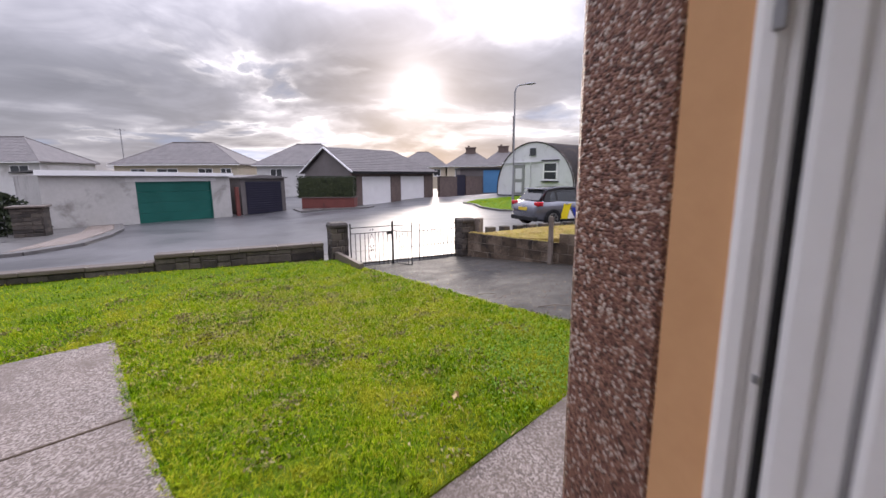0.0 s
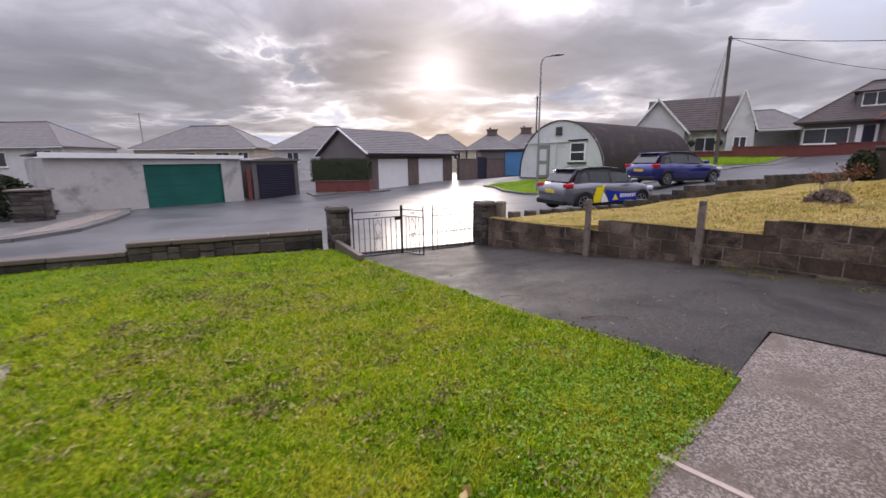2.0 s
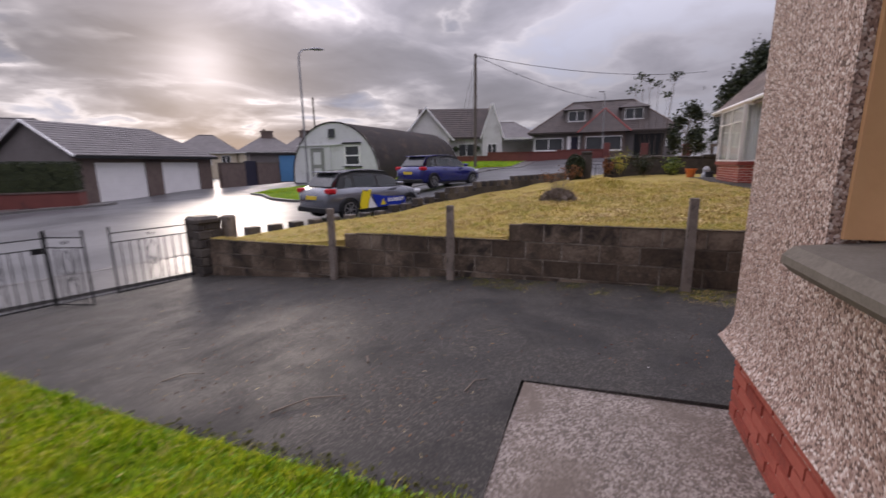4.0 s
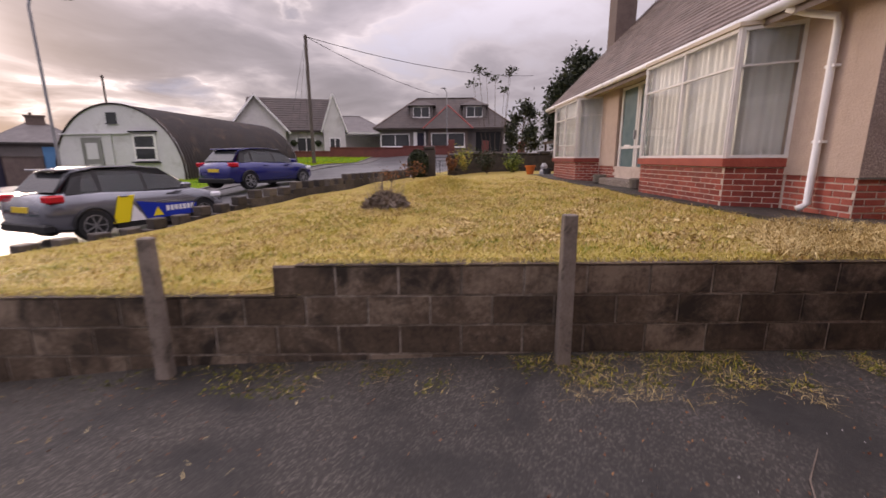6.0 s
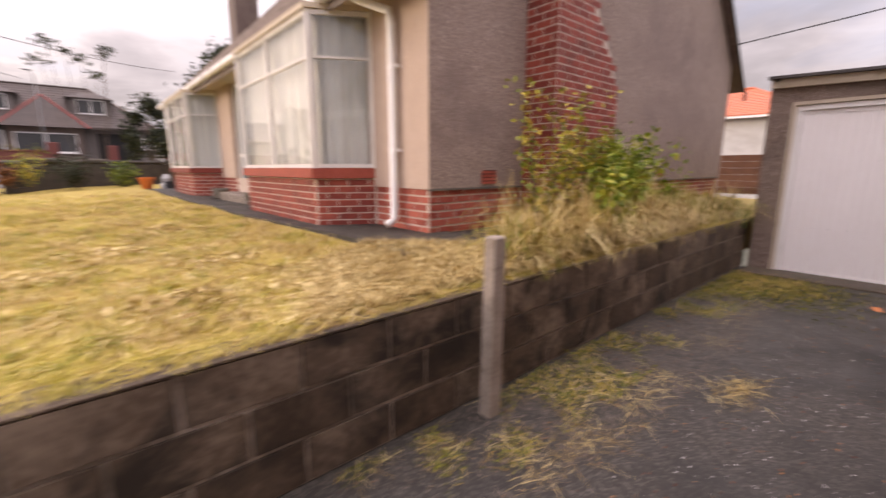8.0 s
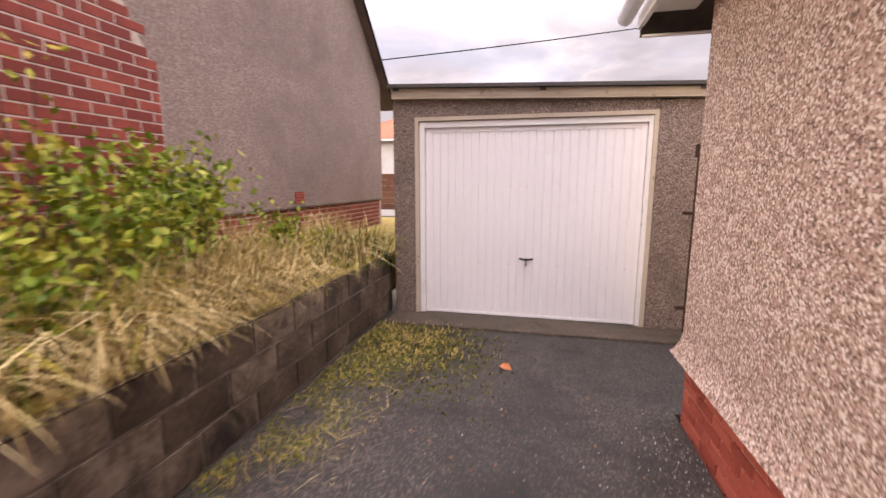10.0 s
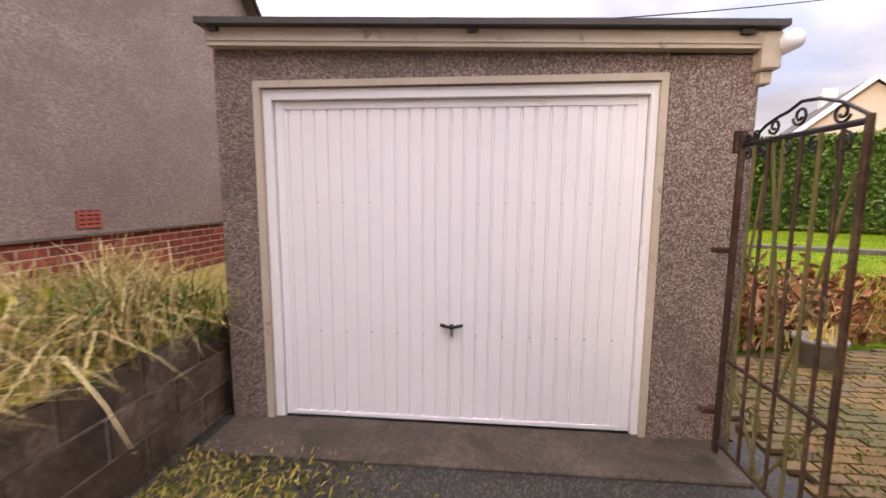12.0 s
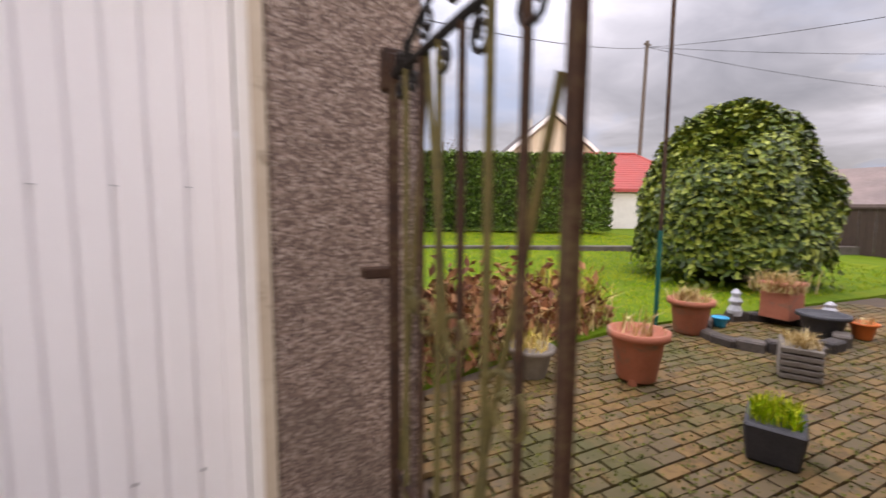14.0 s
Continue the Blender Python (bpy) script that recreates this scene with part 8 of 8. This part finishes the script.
es.matrix_world = pose(-2.2, -17.2, 0.08, 0, 0, 158)
tagged(es, "dark stone edging across the back lawn", "edging")


def gable_block(name, label, x, y, z0, w_, d_, ze, zr, turn, wall, roof, group=""):
    ob = thing(name, label, "house", group, at=(x, y, z0), turn=turn)
    part("wall", prism([(-w_ / 2, -0.8), (w_ / 2, -0.8), (w_ / 2, ze), (0, zr), (-w_ / 2, ze)], "y", -d_ / 2, d_ / 2), wall, ob)
    k = (zr - ze) / (w_ / 2)
    o = 0.3
    part("roof", prism([(-w_ / 2 - o, ze - o * k + 0.05), (0, zr + 0.05), (w_ / 2 + o, ze - o * k + 0.05), (w_ / 2 + o, ze - o * k + 0.2), (0, zr + 0.22), (-w_ / 2 - o, ze - o * k + 0.2)], "y", -d_ / 2 - 0.3, d_ / 2 + 0.3), roof, ob)
    part("bargeboard", add_tube(tube([(-w_ / 2 - o, -d_ / 2 - 0.32, ze - o * k + 0.1), (0, -d_ / 2 - 0.32, zr + 0.12)], 0.13, 4), [(0, -d_ / 2 - 0.32, zr + 0.12), (w_ / 2 + o, -d_ / 2 - 0.32, ze - o * k + 0.1)], 0.13, 4), "pvc", ob)
    return ob


yh = gable_block("cream_house", "cream gabled house behind the hedge", -13.6, -31.0, 0.3, 5.2, 9, 4.4, 6.6, 202 - 44, "cream_render", "roof_dark")
part("chimney", box(-0.35, 0.35, 1.5, 2.2, 6.2, 7.6), "white_render", yh)
rr_ = thing("red_roofed_house", "low pale house with a bright red tiled roof", "house", at=(-13.7, -24.9, 0.2), turn=158)
part("wall", box(-4.5, 4.5, -3, 3, -0.5, 2.1), "white_render", rr_)
hip_roof(rr_, 9.0, 6.0, 2.15, 4.3, 2.6, "roof_red", 0.3)
for i in range(9):
    k0, k1 = i / 9, (i + 1) / 9
    a_, b_ = 4.8, 3.3
    y0, y1, z0, z1 = b_ - b_ * k0, b_ - b_ * k1, 2.17 + 2.15 * k0, 2.17 + 2.15 * k1
    mesh_ob("tile_course", [(-a_ + 2.6 * k0, y0, z0 + 0.05), (a_ - 2.6 * k0, y0, z0 + 0.05), (a_ - 2.6 * k1, y1, z1 + 0.015), (-a_ + 2.6 * k1, y1, z1 + 0.015), (-a_ + 2.6 * k0, y0, z0), (a_ - 2.6 * k0, y0, z0)], [(0, 1, 2, 3), (0, 1, 5, 4)], "roof_red", rr_)
part("gutter", box(-4.9, 4.9, 3.3, 3.42, 2.02, 2.14), "pvc", rr_)
bf = thing("timber_fence", "dark brown close-boarded garden fence", "fence", at=(-12.6, -15.0, -0.1), turn=97)
for k in range(40):
    part("board", box(k * 0.2, k * 0.2 + 0.19, -0.02 + 0.012 * (k % 2), 0.02 + 0.012 * (k % 2), 0.0, 1.5), "wood_dark", bf)
part("rail", box(0, 8, -0.06, 0.06, 1.5, 1.56), "wood_dark", bf)
gable_block("brown_roofed_house", "brown tiled house behind the timber fence", -18.5, -12.5, -0.2, 7, 12, 1.7, 3.1, 7, "white_render", "roof_brown")
tree("bare_tree", "small dark tree beyond the timber fence", (-30, -17, -0.3), 3.8, 1.5, "leaf_dark", 2500, 0.12)
tree("bare_tree", "bare winter tree behind the garage roofs", (-7.5, -33, 0.3), 6.5, 2.0, "bark", 1200, 0.05)
# house with orange roof glimpsed beside the garage
oh = hip_house("house", "house with orange tiled roof seen past the garage", 14.0, -30.0, 0.5, 7, 6, 3.5, 5.2, 3.2, 185, "white_render", "roof_orange", [], None, "")
part("rear_gutter", box(-3.8, 3.8, 3.3, 3.42, 3.3, 3.45), "pvc", oh)
of = thing("timber_fence", "reddish-brown slatted fence beyond the garage", "fence", at=(10.0, -19.0, 0.3), turn=0)
for k in range(6):
    part("slat", box(0, 5.0, -0.02, 0.02, 0.1 + k * 0.235, 0.33 + k * 0.235, 0.004), "fence_wood", of)
for x in (0.05, 2.5, 4.95):
    part("post", box(x - 0.05, x + 0.05, 0.02, 0.12, -0.3, 1.55, 0.006), "fence_wood", of)

# pots and plants in the yard
def pot(x, y, z, r, h, mat, name, label, plant=None, plant_h=0.3, plant_n=120, rim=True):
    ob = thing(name, label, "pot", at=(x, y, z))
    prof_ = [(r * 0.62, 0), (r * 0.7, 0.03), (r * 0.9, h * 0.82), (r * 0.92, h * 0.84), (r * 1.08, h * 0.86), (r * 1.08, h), (r * 0.95, h), (r * 0.88, h * 0.9)]
    part("body", lathe(prof_, 22), mat, ob, "", True)
    part("soil", lathe([(r * 0.2, h * 0.86), (r * 0.88, h * 0.89)], 16), "earth", ob)
    if plant:
        ps = [(rng.normal(0, r * 0.35), rng.normal(0, r * 0.35), h * 0.85) for _ in range(plant_n)]
        blades("plant", ps, plant_h, 0.008, plant_h * 0.6, plant, ob, 0.6)
    return ob


YZ = -0.125
pt_ = pot(2.0, -8.75, YZ + 0.03, 0.235, 0.43, "terracotta", "terracotta_pot", "large terracotta pot on small feet", "dry", 0.25, 40)
for a in (0.5, 2.6, 4.7):
    part("foot", lathe([(0.035, -0.04), (0.045, 0.03)], 8), "terracotta", pt_).location = (0.13 * math.cos(a), 0.13 * math.sin(a), 0)
pot(0.2, -9.5, YZ, 0.24, 0.42, "terracotta", "strawberry_pot", "bulbous terracotta planter with grey foliage", "dry", 0.22, 200)
pot(-0.4, -9.5, YZ, 0.09, 0.13, "blue_plastic", "blue_pot", "small bright blue plastic pot")
pot(-1.42, -8.5, YZ, 0.13, 0.2, "orange_pot", "orange_pot", "small orange plastic flowerpot", "dry", 0.1, 30)
pot(-1.1, -8.75, YZ, 0.24, 0.28, "dark_pot", "dark_planter", "dark round planter beside the orange pot")
pot(2.75, -9.25, YZ - 0.02, 0.2, 0.28, "stone_pot", "stone_pot", "mossy stone-coloured pot beside the garage", "straw", 0.2, 60)
urn = thing("chimney_pot", "square terracotta chimney-pot planter with dry grass", "planter", at=(-1.25, -9.25, YZ + 0.1))
part("body", prism([(-0.17, -0.17), (0.17, -0.17), (0.17, 0.17), (-0.17, 0.17)], "z", 0, 0.42), "terracotta", urn)
part("rim", box(-0.2, 0.2, -0.2, 0.2, 0.42, 0.47, 0.01), "terracotta", urn)
blades("plant", [(rng.normal(0.1, 0.12), rng.normal(0, 0.12), 0.35) for _ in range(260)], 0.3, 0.006, 0.25, "dry", urn)
wb = thing("slatted_planter", "weathered slatted planter with dry plants", "planter", at=(0.5, -8.25, YZ), turn=28)
for z in range(5):
    part("slat", box(-0.24, 0.24, -0.15, 0.15, 0.01 + z * 0.058, 0.055 + z * 0.058, 0.006), "stone_pot", wb)
blades("plant", [(rng.uniform(-0.2, 0.2), rng.uniform(-0.12, 0.12), 0.27) for _ in range(260)], 0.12, 0.006, 0.1, "dry", wb)
tr = thing("trough", "dark square trough with grassy plants", "planter", at=(2.15, -7.62, YZ), turn=25)
tb = box(-0.2, 0.2, -0.15, 0.15, 0, 0.24, 0.015)
for v_ in tb.verts:
    if v_.co.z < 0.1:
        v_.co.x *= 0.85
        v_.co.y *= 0.85
part("body", tb, "dark_pot", tr)
blades("plant", [(rng.uniform(-0.16, 0.16), rng.uniform(-0.12, 0.12), 0.23) for _ in range(420)], 0.12, 0.005, 0.06, "grass", tr)
ring = thing("stone_ring", "low circular bed of dark edging stones", "bed", at=(-0.6, -9.05, YZ))
for k in range(16):
    a = 2 * math.pi * k / 16
    o_ = part("stone", box(-0.13, 0.13, -0.08, 0.08, -0.02, 0.09 + 0.02 * (k % 3), 0.02), "stone", ring)
    o_.location, o_.rotation_euler = (0.85 * math.cos(a), 0.6 * math.sin(a), 0), (0, 0, a + 1.57)
for x, y, h in ((-0.87, -9.6, 0.36), (-1.55, -9.3, 0.28), (-1.75, -8.95, 0.24)):
    o_ = part("garden_figure", lathe([(0.08, 0), (0.09, h * 0.2), (0.06, h * 0.4), (0.085, h * 0.55), (0.05, h * 0.7), (0.06, h * 0.85), (0.02, h)], 10), "figure")
    o_.matrix_world = pose(x, y, YZ + 0.08)
    tagged(o_, "small pale stone garden figure", "ornament", group="garden figures")
wp = thing("washing_pole", "tall thin rusty green-painted washing-line pole", "pole", at=(0.35, -9.85, -0.2))
part("lower_pole", tube([(0, 0, -0.2), (0, 0, 1.3)], 0.028, 8), "green_door", wp)
part("upper_pole", tube([(0, 0, 1.3), (0, 0, 4.6)], 0.024, 8), "rust", wp)
# flower bed with withered plants
bed = thing("flower_bed", "flower bed of withered red-brown perennials", "plants", at=(0, 0, 0))
BED = [(0.8, -10.1), (4.3, -9.25), (4.3, -10.8), (1.4, -11.4)]
leaves("withered_leaves", [(x, y, z + abs(rng.normal(0.25, 0.2))) for x, y, z in scatter(BED, 3600, lambda x, y: -0.12)], 0.07, "leaf_dead", bed, long=2.4)
blades("dry_growth", scatter(BED, 1500, lambda x, y: -0.12), 0.55, 0.008, 0.3, "dry", bed)
blades("yellow_grass", scatter([(0.9, -10.2), (1.7, -9.95), (1.9, -10.7), (1.1, -10.9)], 500, lambda x, y: -0.12), 0.75, 0.008, 0.3, "leaf_yellow", bed)
leaves("low_leaves", [(x, y, z + abs(rng.normal(0.1, 0.1))) for x, y, z in scatter([(2.6, -9.75), (4.3, -9.2), (4.3, -10.0), (2.9, -10.3)], 900, lambda x, y: -0.12)], 0.06, "leaf_lime", bed)
